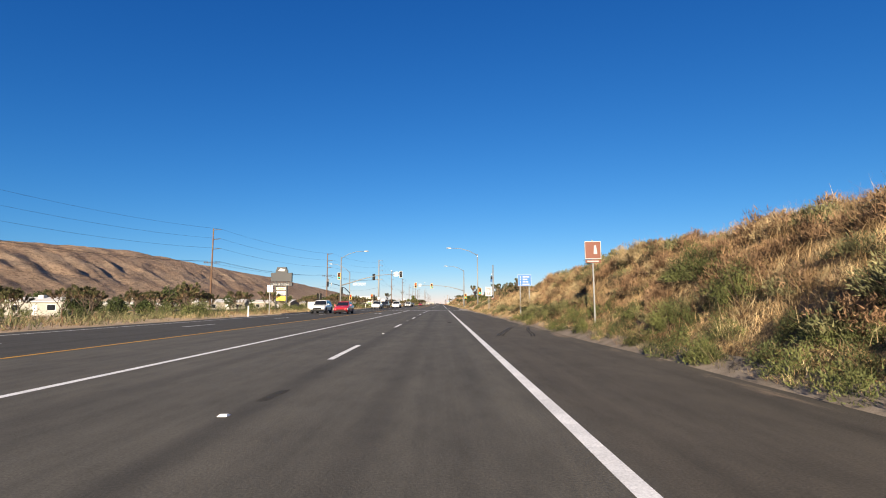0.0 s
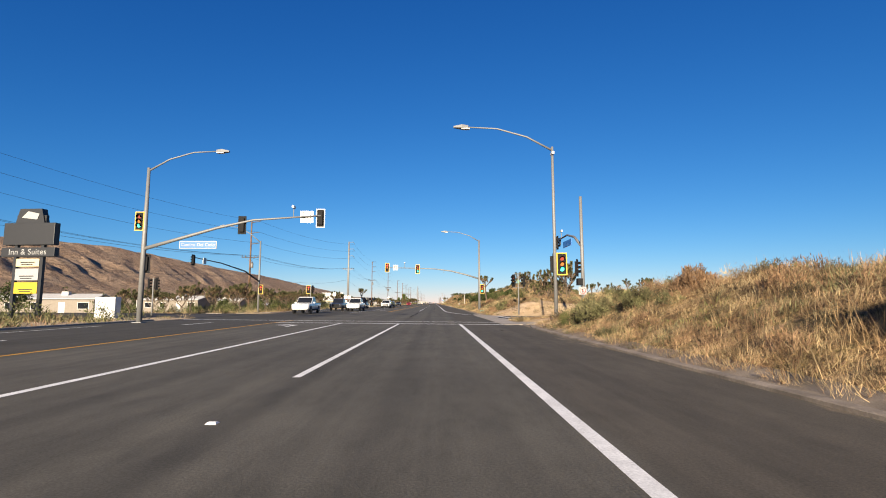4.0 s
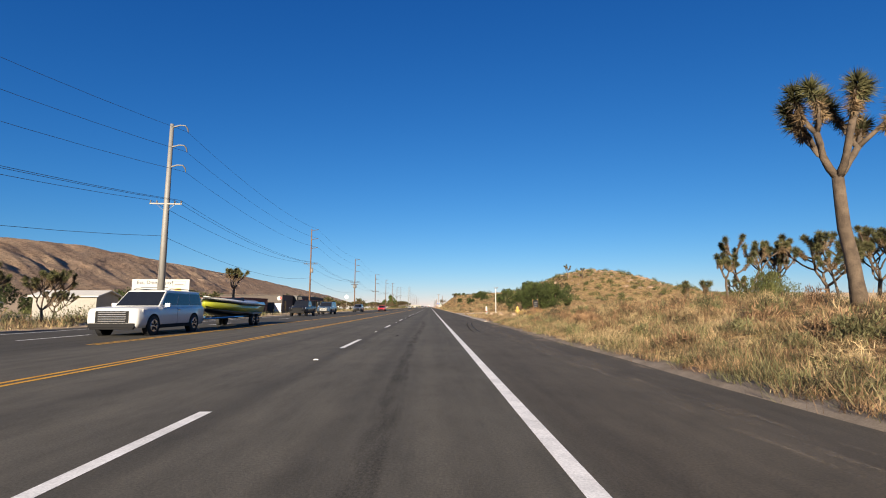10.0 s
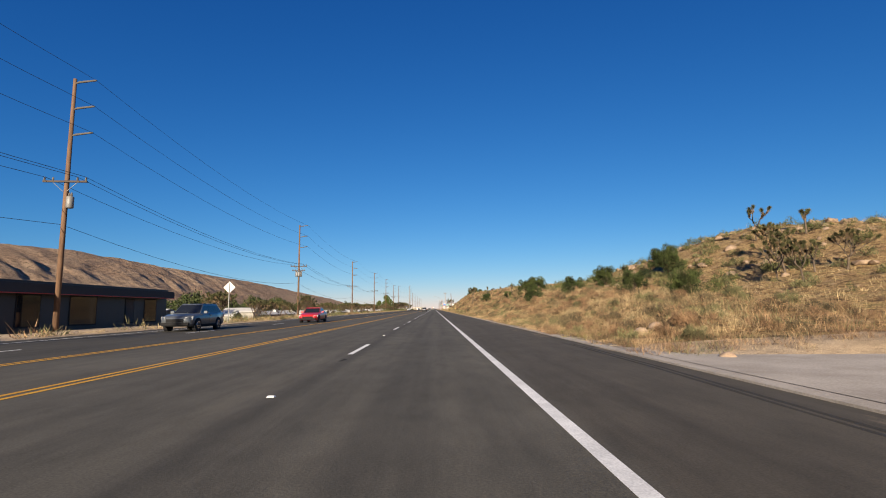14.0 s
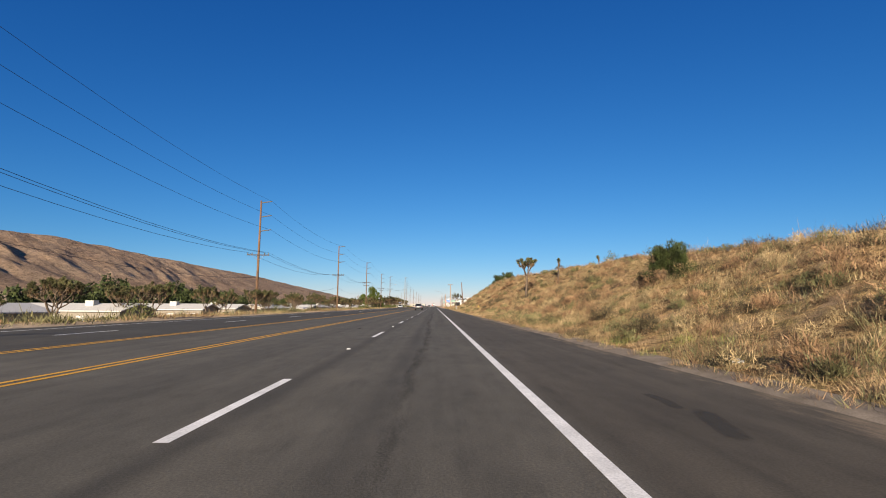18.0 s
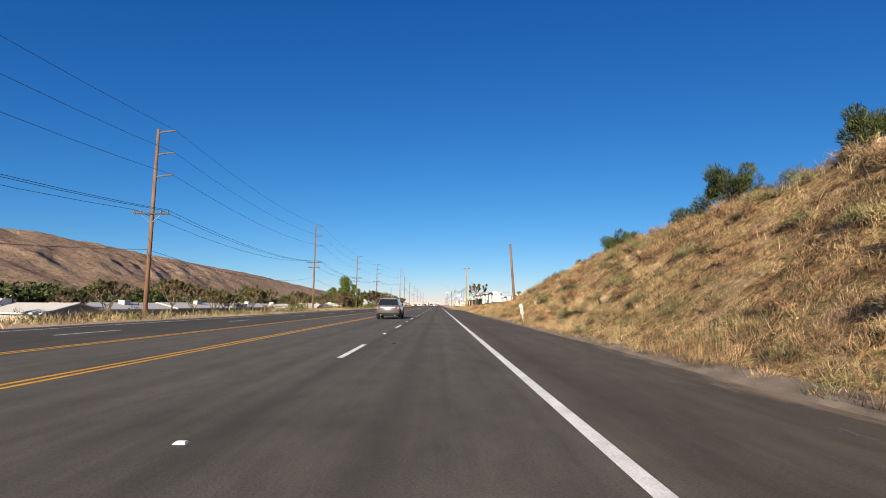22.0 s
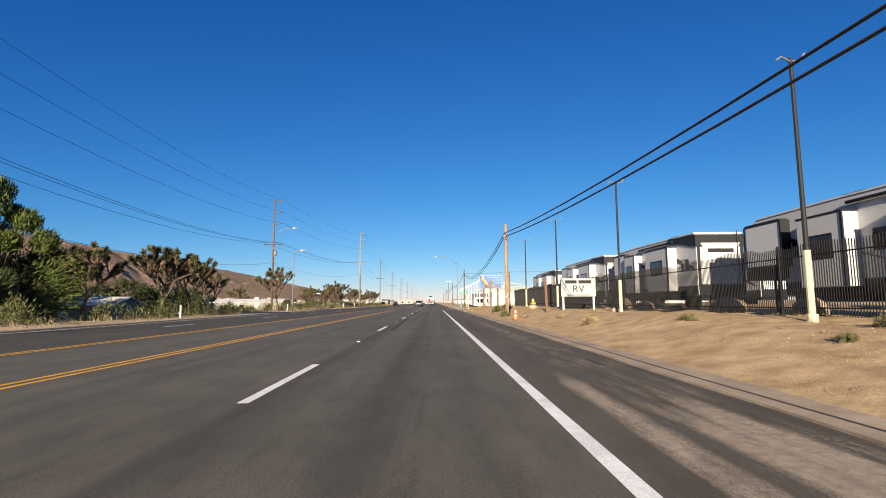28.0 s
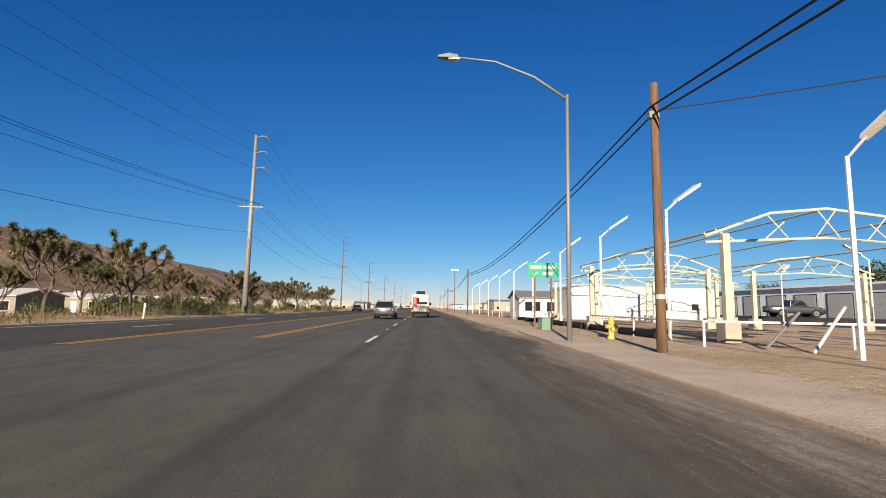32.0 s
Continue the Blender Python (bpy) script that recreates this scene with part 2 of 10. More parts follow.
def rock_mat():
    """Bare brown slopes with pale boulder fields and dark specks of scrub."""
    m, n, l, b = nodes_of("mountain_rock")
    a = tex_noise(n, l, 0.006, 8, 0.65)
    r = ramp(n, ((0.32, (0.262, 0.172, 0.118)), (0.5, (0.355, 0.245, 0.168)), (0.68, (0.43, 0.315, 0.22))))
    l.new(a.outputs[0], r.inputs[0])
    f = tex_noise(n, l, 0.10, 10, 0.8)
    fr = ramp(n, ((0.36, (0.40, 0.38, 0.36)), (0.5, (0.95, 0.95, 0.95)), (0.64, (1.35, 1.32, 1.27))))
    l.new(f.outputs[0], fr.inputs[0])
    c = mixc(n, l, 1.0, r.outputs[0], fr.outputs[0], "MULTIPLY")
    g = n.new("ShaderNodeNewGeometry")
    # outcrops and boulders
    vb = n.new("ShaderNodeTexVoronoi")
    vb.inputs["Scale"].default_value = 0.12
    l.new(g.outputs["Position"], vb.inputs[0])
    br = ramp(n, ((0.10, (0.85, 0.85, 0.85)), (0.30, (0, 0, 0))))
    l.new(vb.outputs[0], br.inputs[0])
    field = ramp(n, ((0.48, (0, 0, 0)), (0.58, (1, 1, 1))))
    l.new(tex_noise(n, l, 0.018, 4, 0.6).outputs[0], field.inputs[0])
    spot = mixc(n, l, 1.0, br.outputs[0], field.outputs[0], "MULTIPLY")
    c = mixc(n, l, spot, c, (0.430, 0.335, 0.249))
    # scrub
    v = n.new("ShaderNodeTexVoronoi")
    v.inputs["Scale"].default_value = 0.21
    l.new(g.outputs["Position"], v.inputs[0])
    vr = ramp(n, ((0.18, (0.85, 0.85, 0.85)), (0.34, (0, 0, 0))))
    l.new(v.outputs[0], vr.inputs[0])
    c = mixc(n, l, vr.outputs[0], c, (0.095, 0.075, 0.042))
    l.new(c, b.inputs["Base Color"])
    b.inputs["Roughness"].default_value = 0.95
    b.inputs["Specular IOR Level"].default_value = 0.1
    bump(n, l, b, f.outputs[0], 1.0, 9.0)
    return m


ASPHALT, SOIL, ROCK = asphalt_mat(), ground_mat(), rock_mat()
GRAVEL = surface("verge_gravel", (0.155, 0.128, 0.10), (0.255, 0.21, 0.165), 1.4, 0.95, fine=40, relief=0.25, spec=0.1)
SHOULDER_GRAVEL = surface("shoulder_gravel", (0.26, 0.205, 0.15), (0.40, 0.32, 0.235), 0.9, 0.95, fine=40, relief=0.3, spec=0.1)
APRON_DIRT = surface("apron_dirt", (0.40, 0.315, 0.235), (0.56, 0.455, 0.355), 0.5, 0.95, fine=18, relief=0.5, spec=0.1)
YARD_DIRT = surface("yard_dirt", (0.31, 0.21, 0.115), (0.50, 0.36, 0.205), 1.6, 0.95, fine=22, relief=0.35, spec=0.1)
DRIVE_CONCRETE = surface("driveway_concrete", (0.344, 0.297, 0.245), (0.464, 0.408, 0.344), 0.8, 0.85, fine=25, relief=0.3)


def film_mat(name, c1, c2, most):
    """A film of sand or rubber, thick in the middle of a streak and broken up by grain towards its sides."""
    m, n, l, b = nodes_of(name)
    r = ramp(n, ((0.35, c1), (0.65, c2)))
    l.new(tex_noise(n, l, 9, 4, 0.6).outputs[0], r.inputs[0])
    l.new(r.outputs[0], b.inputs["Base Color"])
    b.inputs["Roughness"].default_value = 0.95
    cover = n.new("ShaderNodeAttribute")
    cover.attribute_name = "cover"
    long_noise = tex_noise(n, l, 1.0, 5, 0.65, (5.0, 0.7, 1.0))
    grain = tex_noise(n, l, 55, 3, 0.7, (1.0, 0.45, 1.0))
    mixn = n.new("ShaderNodeMath")
    mixn.operation = "MULTIPLY_ADD"
    mixn.inputs[1].default_value = 0.8
    l.new(grain.outputs[0], mixn.inputs[0])
    l.new(long_noise.outputs[0], mixn.inputs[2])
    add = n.new("ShaderNodeMath")
    add.operation = "ADD"
    l.new(mixn.outputs[0], add.inputs[0])
    l.new(cover.outputs["Fac"], add.inputs[1])
    k = n.new("ShaderNodeMapRange")
    k.inputs[1].default_value, k.inputs[2].default_value = 1.25, 1.75
    k.inputs[3].default_value, k.inputs[4].default_value = 0.0, most
    l.new(add.outputs[0], k.inputs[0])
    clear = n.new("ShaderNodeBsdfTransparent")
    mx = n.new("ShaderNodeMixShader")
    out = next(q for q in n if q.type == "OUTPUT_MATERIAL")
    l.new(k.outputs[0], mx.inputs[0])
    l.new(clear.outputs[0], mx.inputs[1])
    l.new(b.outputs[0], mx.inputs[2])
    l.new(mx.outputs[0], out.inputs[0])
    return m


def shaded_litter_mat():
    """Matted dry stems over soil: straw, russet, olive and dark brown tufts, bare gaps; self-shadow between plants is
    painted in.
    """
    m, n, l, b = nodes_of("shaded_bank_litter")
    kind = ramp(n, ((0.30, (0.060, 0.045, 0.024)), (0.42, (0.150, 0.096, 0.052)), (0.52, (0.315, 0.218, 0.112)), (0.60, (0.250, 0.190, 0.090)), (0.70, (0.110, 0.094, 0.040))))
    l.new(tex_noise(n, l, 1.0, 5, 0.72).outputs[0], kind.inputs[0])
    tuft = tex_noise(n, l, 5.5, 5, 0.75)
    tr_ = ramp(n, ((0.34, (0.38, 0.36, 0.34)), (0.50, (1.0, 1.0, 1.0)), (0.64, (1.65, 1.6, 1.5))))
    l.new(tuft.outputs[0], tr_.inputs[0])
    c = mixc(n, l, 1.0, kind.outputs[0], tr_.outputs[0], "MULTIPLY")
    stem = tex_noise(n, l, 26, 4, 0.8, (1.0, 1.0, 0.5))
    sr = ramp(n, ((0.36, (0.55, 0.54, 0.52)), (0.64, (1.45, 1.42, 1.36))))
    l.new(stem.outputs[0], sr.inputs[0])
    c = mixc(n, l, 1.0, c, sr.outputs[0], "MULTIPLY")
    bare = ramp(n, ((0.57, (0, 0, 0)), (0.68, (0.8, 0.8, 0.8))))
    l.new(tex_noise(n, l, 0.55, 5, 0.65).outputs[0], bare.inputs[0])
    c = mixc(n, l, bare.outputs[0], c, (0.42, 0.30, 0.185))
    l.new(c, b.inputs["Base Color"])
    b.inputs["Roughness"].default_value = 0.95
    b.inputs["Specular IOR Level"].default_value = 0.1
    bump(n, l, b, tuft.outputs[0], 0.9, 0.16)
    return m


SAND_FILM = film_mat("sand_film", (0.25, 0.20, 0.15), (0.38, 0.31, 0.23), 0.88)
RUBBER_FILM = film_mat("rubber_film", (0.022, 0.020, 0.018), (0.034, 0.031, 0.027), 0.62)
TAR = surface("tar_seal", (0.029, 0.028, 0.025), (0.045, 0.042, 0.038), 1.5, 0.85, fine=20, spec=0.3)
SHADED_LITTER = shaded_litter_mat()
OLD_ASPHALT = surface("old_asphalt", (0.047, 0.044, 0.041), (0.069, 0.063, 0.058), 0.4, 0.9, fine=60, relief=0.4, spec=0.2)
KERB_WORN = surface("worn_kerb", (0.16, 0.13, 0.10), (0.30, 0.245, 0.19), 1.3, 0.9, fine=25, relief=0.4)
CONCRETE = surface("concrete", (0.267, 0.228, 0.185), (0.378, 0.331, 0.275), 0.8, 0.85, fine=25, relief=0.3)
WHITE_PAINT = surface("road_paint_white", (0.64, 0.625, 0.60), (0.84, 0.82, 0.79), 2.5, 0.7, fine=45)
YELLOW_PAINT = surface("road_paint_yellow", (0.56, 0.27, 0.012), (0.74, 0.39, 0.02), 2.5, 0.7, fine=45)
GALV = plain("galvanised_steel", (0.198, 0.198, 0.196), 0.6, 0.3, scale=6)
STEEL_POLE = plain("weathered_steel", (0.232, 0.224, 0.211), 0.65, 0.3, scale=2)
POLE_WOOD = surface("pole_wood", (0.086, 0.047, 0.028), (0.168, 0.096, 0.055), 1.2, 0.85, fine=30, relief=0.4, stretch=(6, 6, 0.6))
ARM_WOOD = surface("tarred_arm_wood", (0.035, 0.026, 0.020), (0.07, 0.05, 0.036), 1.2, 0.85, fine=30, relief=0.4, stretch=(0.6, 6, 6))
PALE_WOOD = surface("pale_pole_wood", (0.206, 0.120, 0.056), (0.310, 0.194, 0.099), 1.2, 0.85, fine=30, relief=0.4, stretch=(6, 6, 0.6))
BLACK = plain("black_metal", (0.016, 0.016, 0.017), 0.7, spec=0.25)
BLACK_PLASTIC = plain("black_plastic", (0.012, 0.012, 0.013), 0.8, spec=0.2)
RUBBER = plain("tyre_rubber", (0.02, 0.02, 0.02), 0.85)
YELLOW = plain("signal_yellow", (0.568, 0.361, 0.017), 0.5)
WHITE = plain("white_paint", (0.56, 0.55, 0.53), 0.5, vary=0.12)
CREAM = plain("cream_paint", (0.473, 0.430, 0.284), 0.55)
SIGN_BLUE = plain("sign_blue", (0.018, 0.12, 0.40), 0.35, vary=0.05)
SIGN_GREEN = plain("sign_green", (0.01, 0.24, 0.14), 0.35, vary=0.05)
SIGN_BROWN = plain("sign_brown", (0.138, 0.043, 0.022), 0.4, vary=0.05)
SIGN_WHITE = plain("sign_white", (0.318, 0.318, 0.314), 0.45, vary=0.04)
SIGN_BACK = plain("sign_back_aluminium", (0.361, 0.361, 0.361), 0.45, 0.5)
DARK_SIGN = plain("dark_board", (0.013, 0.014, 0.017), 0.5)
RED = plain("red_paint", (0.473, 0.026, 0.017), 0.4)
GOLD = plain("golden_yellow", (0.473, 0.241, 0.017), 0.45)
CHROME = plain("bright_metal", (0.65, 0.65, 0.65), 0.2, 0.9)
WIRE = plain("cable_black", (0.025, 0.025, 0.028), 0.6)
INSULATOR = plain("insulator_grey", (0.103, 0.095, 0.086), 0.35)
GREEN_BOX = plain("utility_green", (0.138, 0.232, 0.163), 0.55)
TAN_WALL = plain("tan_block", (0.396, 0.258, 0.163), 0.85)
BOULDER = surface("boulder", (0.258, 0.181, 0.125), (0.387, 0.284, 0.198), 1.5, 0.9, fine=18, relief=0.6)
WORN_YELLOW = surface("worn_yellow", (0.344, 0.284, 0.206), (0.413, 0.258, 0.069), 9.0, 0.85, fine=40)
KNOLL_ROCK = surface("knoll_rock", (0.189, 0.129, 0.086), (0.310, 0.224, 0.155), 1.2, 0.9, fine=18, relief=0.6)
BARK = surface("joshua_bark", (0.060, 0.043, 0.031), (0.129, 0.095, 0.067), 3.0, 0.95, fine=35, relief=0.8)
TREE_BARK = surface("tree_bark", (0.077, 0.052, 0.034), (0.138, 0.095, 0.065), 3.0, 0.95, fine=30, relief=0.8)
GRASS = foliage("dry_grass", ((0.167, 0.101, 0.053), (0.282, 0.187, 0.103), (0.352, 0.249, 0.145), (0.282, 0.209, 0.117), (0.176, 0.147, 0.073)), 0.5)
GOLD_GRASS = foliage("golden_grass", ((0.186, 0.110, 0.050), (0.298, 0.201, 0.102), (0.380, 0.281, 0.156)), 0.5)
LAWN = foliage("dry_lawn", ((0.12, 0.092, 0.036), (0.20, 0.150, 0.066), (0.29, 0.215, 0.110)), 0.7)
GREEN_GRASS = foliage("green_weed", ((0.077, 0.103, 0.026), (0.138, 0.155, 0.043), (0.215, 0.206, 0.069)), 0.5)
SAGE = foliage("sage_leaves", ((0.057, 0.057, 0.024), (0.107, 0.105, 0.048), (0.174, 0.158, 0.084)), 0.8)
CREOSOTE = foliage("creosote_leaves", ((0.034, 0.041, 0.013), (0.063, 0.072, 0.023), (0.105, 0.105, 0.036)), 0.8)
BROWN_BRUSH = foliage("brown_brush", ((0.096, 0.055, 0.031), (0.182, 0.112, 0.064), (0.254, 0.169, 0.098)), 0.8)
STRAW_BRUSH = foliage("straw_brush", ((0.163, 0.122, 0.064), (0.274, 0.208, 0.115), (0.368, 0.296, 0.176)), 0.8)
GOLD_WEED = foliage("ochre_weeds", ((0.19, 0.115, 0.022), (0.27, 0.175, 0.040), (0.33, 0.225, 0.070)), 0.6)
DARK_BRUSH = foliage("dark_brush_stems", ((0.036, 0.029, 0.016), (0.066, 0.053, 0.030), (0.110, 0.088, 0.050)), 0.8)
JOSHUA_GREEN = foliage("joshua_leaves", ((0.038, 0.041, 0.015), (0.069, 0.069, 0.029), (0.107, 0.101, 0.048)), 1.2)
JOSHUA_DEAD = foliage("joshua_dead_leaves", ((0.081, 0.052, 0.028), (0.137, 0.094, 0.052), (0.199, 0.144, 0.084)), 1.2)
TREE_LEAVES = foliage("tree_leaves", ((0.016, 0.026, 0.008), (0.034, 0.046, 0.013), (0.060, 0.074, 0.022)), 0.6)
BRIGHT_LEAVES = foliage("bright_tree_leaves", ((0.034, 0.052, 0.009), (0.062, 0.085, 0.016), (0.095, 0.114, 0.028)), 0.6)
RV_BAR = plain("faded_letters", (0.138, 0.129, 0.120), 0.7)
LAMP_GLASS = plain("lamp_lens", (0.62, 0.62, 0.58), 0.25)


def glow(name, c, strength):
    m, n, l, b = nodes_of(name)
    b.inputs["Base Color"].default_value = (*c, 1)
    b.inputs["Emission Color"].default_value = (*c, 1)
    b.inputs["Emission Strength"].default_value = strength
    b.inputs["Roughness"].default_value = 0.6
    b.inputs["Specular IOR Level"].default_value = 0.2
    return m


RED_LENS, AMBER_LENS = plain("red_lens", (0.22, 0.025, 0.015), 0.6, spec=0.2), plain("amber_lens", (0.34, 0.12, 0.02), 0.6, spec=0.2)
RED_LIT, GREEN_LIT = glow("red_lens_lit", (0.9, 0.06, 0.03), 0.5), glow("green_lens_lit", (0.05, 0.75, 0.55), 0.45)
DARK_GLASS = plain("tinted_glass", (0.012, 0.014, 0.018), 0.08, spec=0.6)


# ---- building helpers ----
def thing(name, label, category, m=None, group="", kind=""):
    ob = new(name)
    ob.empty_display_size = 0.2
    if m is not None:
        ob.matrix_basis = m
    return tagged(ob, label, category, group, kind)


def to_object(name, bm, mat, parent=None, label="", smooth=False):
    me = bpy.data.meshes.new(name)
    bm.normal_update()
    bm.to_mesh(me)
    bm.free()
    for x in (mat if isinstance(mat, (list, tuple)) else (mat,)):
        me.materials.append(x)
    if smooth:
        me.polygons.foreach_set("use_smooth", [True] * len(me.polygons))
    ob = new(name, me)
    if parent is not None:
        ob.parent = parent
    if label:
        ob["label"] = label
    return ob


def part(name, bm, material, parent, label="", smooth=False):
    return to_object(name, bm, material, parent, label, smooth)


def share(name, mesh_from, parent, m):
    """A further piece on the mesh of another one."""
    ob = new(name, mesh_from.data)
    ob.parent = parent
    ob.matrix_basis = m
    return ob


PROTO = {}


def spawn(key, builder, m):
    """The first call builds the thing, later ones copy it."""
    if key not in PROTO:
        PROTO[key] = builder()
        PROTO[key].matrix_basis = m
        return PROTO[key]
    ob = copy_thing(PROTO[key], m)
    ob.matrix_basis = m
    return ob


def at(x, y, z=0.0, turn=0.0, size=1.0):
    return pose(x, y, z, 0, 0, turn) @ Matrix.Scale(size, 4)


def bx(bm, x0, x1, y0, y1, z0, z1, bev=0.0):
    r = bmesh.ops.create_cube(bm, size=1.0)
    m = Matrix.Translation(((x0 + x1) / 2, (y0 + y1) / 2, (z0 + z1) / 2)) @ Matrix.Diagonal((x1 - x0, y1 - y0, z1 - z0, 1))
    bmesh.ops.transform(bm, matrix=m, verts=r["verts"])
    if bev:
        es = list({e for v in r["verts"] for e in v.link_edges})
        bmesh.ops.bevel(bm, geom=es, offset=bev, segments=2, affect="EDGES", profile=0.6)


def box(*a):
    bm = bmesh.new()
    bx(bm, *a)
    return bm


def tube(bm, pts, radii, seg=8, caps=True):
    """A round bar along the points."""
    pts = [Vector(p) for p in pts]
    if isinstance(radii, (int, float)):
        radii = [radii] * len(pts)
    rings = []
    ref = Vector((0, 0, 1))
    for i, p in enumerate(pts):
        d = (pts[min(i + 1, len(pts) - 1)] - pts[max(i - 1, 0)]).normalized()
        if abs(d.dot(ref)) > 0.9:
            ref = Vector((1, 0, 0)) if abs(d.x) < 0.8 else Vector((0, 1, 0))
        u = d.cross(ref).normalized()
        w = d.cross(u)
        rings.append([bm.verts.new(p + radii[i] * (math.cos(a) * u + math.sin(a) * w)) for a in [2 * math.pi * k / seg for k in range(seg)]])
    for a, b in zip(rings, rings[1:]):
        for k in range(seg):
            bm.faces.new((a[k], a[(k + 1) % seg], b[(k + 1) % seg], b[k]))
    if caps:
        bm.faces.new(rings[0][::-1])
        bm.faces.new(rings[-1])


def bar(pts, radii, seg=8):
    bm = bmesh.new()
    tube(bm, pts, radii, seg)
    bmesh.ops.recalc_face_normals(bm, faces=bm.faces)
    return bm


def loft(loops, caps=True):
    """A skin over loops of equal length."""
    bm = bmesh.new()
    rings = [[bm.verts.new(p) for p in lp] for lp in loops]
    k = len(rings[0])
    for a, b in zip(rings, rings[1:]):
        for i in range(k):
            bm.faces.new((a[i], a[(i + 1) % k], b[(i + 1) % k], b[i]))
    if caps:
        bm.faces.new(rings[0][::-1])
        bm.faces.new(rings[-1])
    bmesh.ops.recalc_face_normals(bm, faces=bm.faces)
    return bm


def prism(outline, y0, y1):
    """An outline in x and z, drawn out along y."""
    return loft([[(x, y0, z) for x, z in outline], [(x, y1, z) for x, z in outline]])


def flat_mesh(name, verts, faces, mat, parent=None, label=""):
    me = bpy.data.meshes.new(name)
    me.from_pydata(verts, [], faces)
    me.materials.append(mat)
    me.update()
    ob = new(name, me)
    if parent is not None:
        ob.parent = parent
    if label:
        ob["label"] = label
    return ob


def tri_mesh(name, verts, mat, parent=None, size=3):
    """Loose triangles (or quads) from an array of corners."""
    nv = len(verts)
    me = bpy.data.meshes.new(name)
    me.vertices.add(nv)
    me.vertices.foreach_set("co", np.asarray(verts, dtype=np.float32).ravel())
    me.loops.add(nv)
    me.loops.foreach_set("vertex_index", np.arange(nv, dtype=np.int32))
    me.polygons.add(nv // size)
    me.polygons.foreach_set("loop_start", np.arange(0, nv, size, dtype=np.int32))
    me.polygons.foreach_set("loop_total", np.full(nv // size, size, dtype=np.int32))
    me.materials.append(mat)
    me.update(calc_edges=True)
    ob = new(name, me)
    if parent is not None:
        ob.parent = parent
    return ob


def words(text, size, mat, parent, m, name="lettering", align="CENTER", wide=1.0):
    cu = bpy.data.curves.new("text", "FONT")
    cu.body, cu.size, cu.align_x, cu.align_y = text, size, align, "CENTER"
    cu.extrude = 0.002
    cu.space_character = 1.05
    tmp = bpy.data.objects.new("text", cu)
    me = bpy.data.meshes.new_from_object(tmp)
    bpy.data.objects.remove(tmp)
    me.materials.clear()
    me.materials.append(mat)
    ob = new(name, me)
    ob.parent = parent
    ob.matrix_basis = m @ Matrix.Diagonal((wide, 1, 1, 1))
    return ob


# ---- the lie of the land ----
PAVE_R, PAVE_L = 4.6, -18.9
# along the road: y, height of the bank's brow, width of its slope
BANK = ((-80, 3.3, 4.5), (30, 3.2, 4.5), (45, 2.5, 4.5), (60, 1.9, 4.5), (80, 1.7, 5), (86, 1.3, 5), (91, 0.08, 5), (103, 0.15, 5),
        (105.5, 1.2, 5), (130, 1.5, 5), (140, 1.25, 7), (152, 1.3, 8), (186, 1.15, 8.5), (198, 0.55, 8.5), (215, 0.38, 8), (228, 0.25, 8), (250, 0.25, 8),
        (257, 1.1, 9), (275, 2.2, 11), (300, 3.1, 12.5), (330, 3.8, 13), (354, 5.0, 13.8), (365, 5.6, 17), (376, 7.0, 21), (388, 6.8, 16), (400, 6.2, 11), (420, 6.2, 10), (440, 5.6, 10), (455, 4.3, 9),
        (465, 3.0, 9), (475, 2.2, 10), (485, 1.9, 11), (500, 1.8, 12), (512, 1.5, 12), (522, 1.0, 9), (530, 0.7, 4), (606, 0.6, 4), (616, 0.5, 3), (620.5, 0.30, 3.0), (624.5, 0.04, 4), (5000, 0.05, 4))
BY, BA, BW = (np.array(c, dtype=float) for c in zip(*BANK))


def smooth01(v):
    v = np.clip(v, 0, 1)
    return v * v * (3 - 2 * v)


def wob(x, y, s, seed):
    """Cheap rolling unevenness between -1 and 1."""
    a = np.sin(x * s + seed) * np.cos(y * s * 0.83 + seed * 1.7)
    b = np.sin(x * s * 2.3 + y * s * 1.9 + seed * 0.6) * 0.5
    c = np.sin(y * s * 4.1 - x * s * 3.3 + seed * 2.2) * 0.25
    return (a + b + c) / 1.75


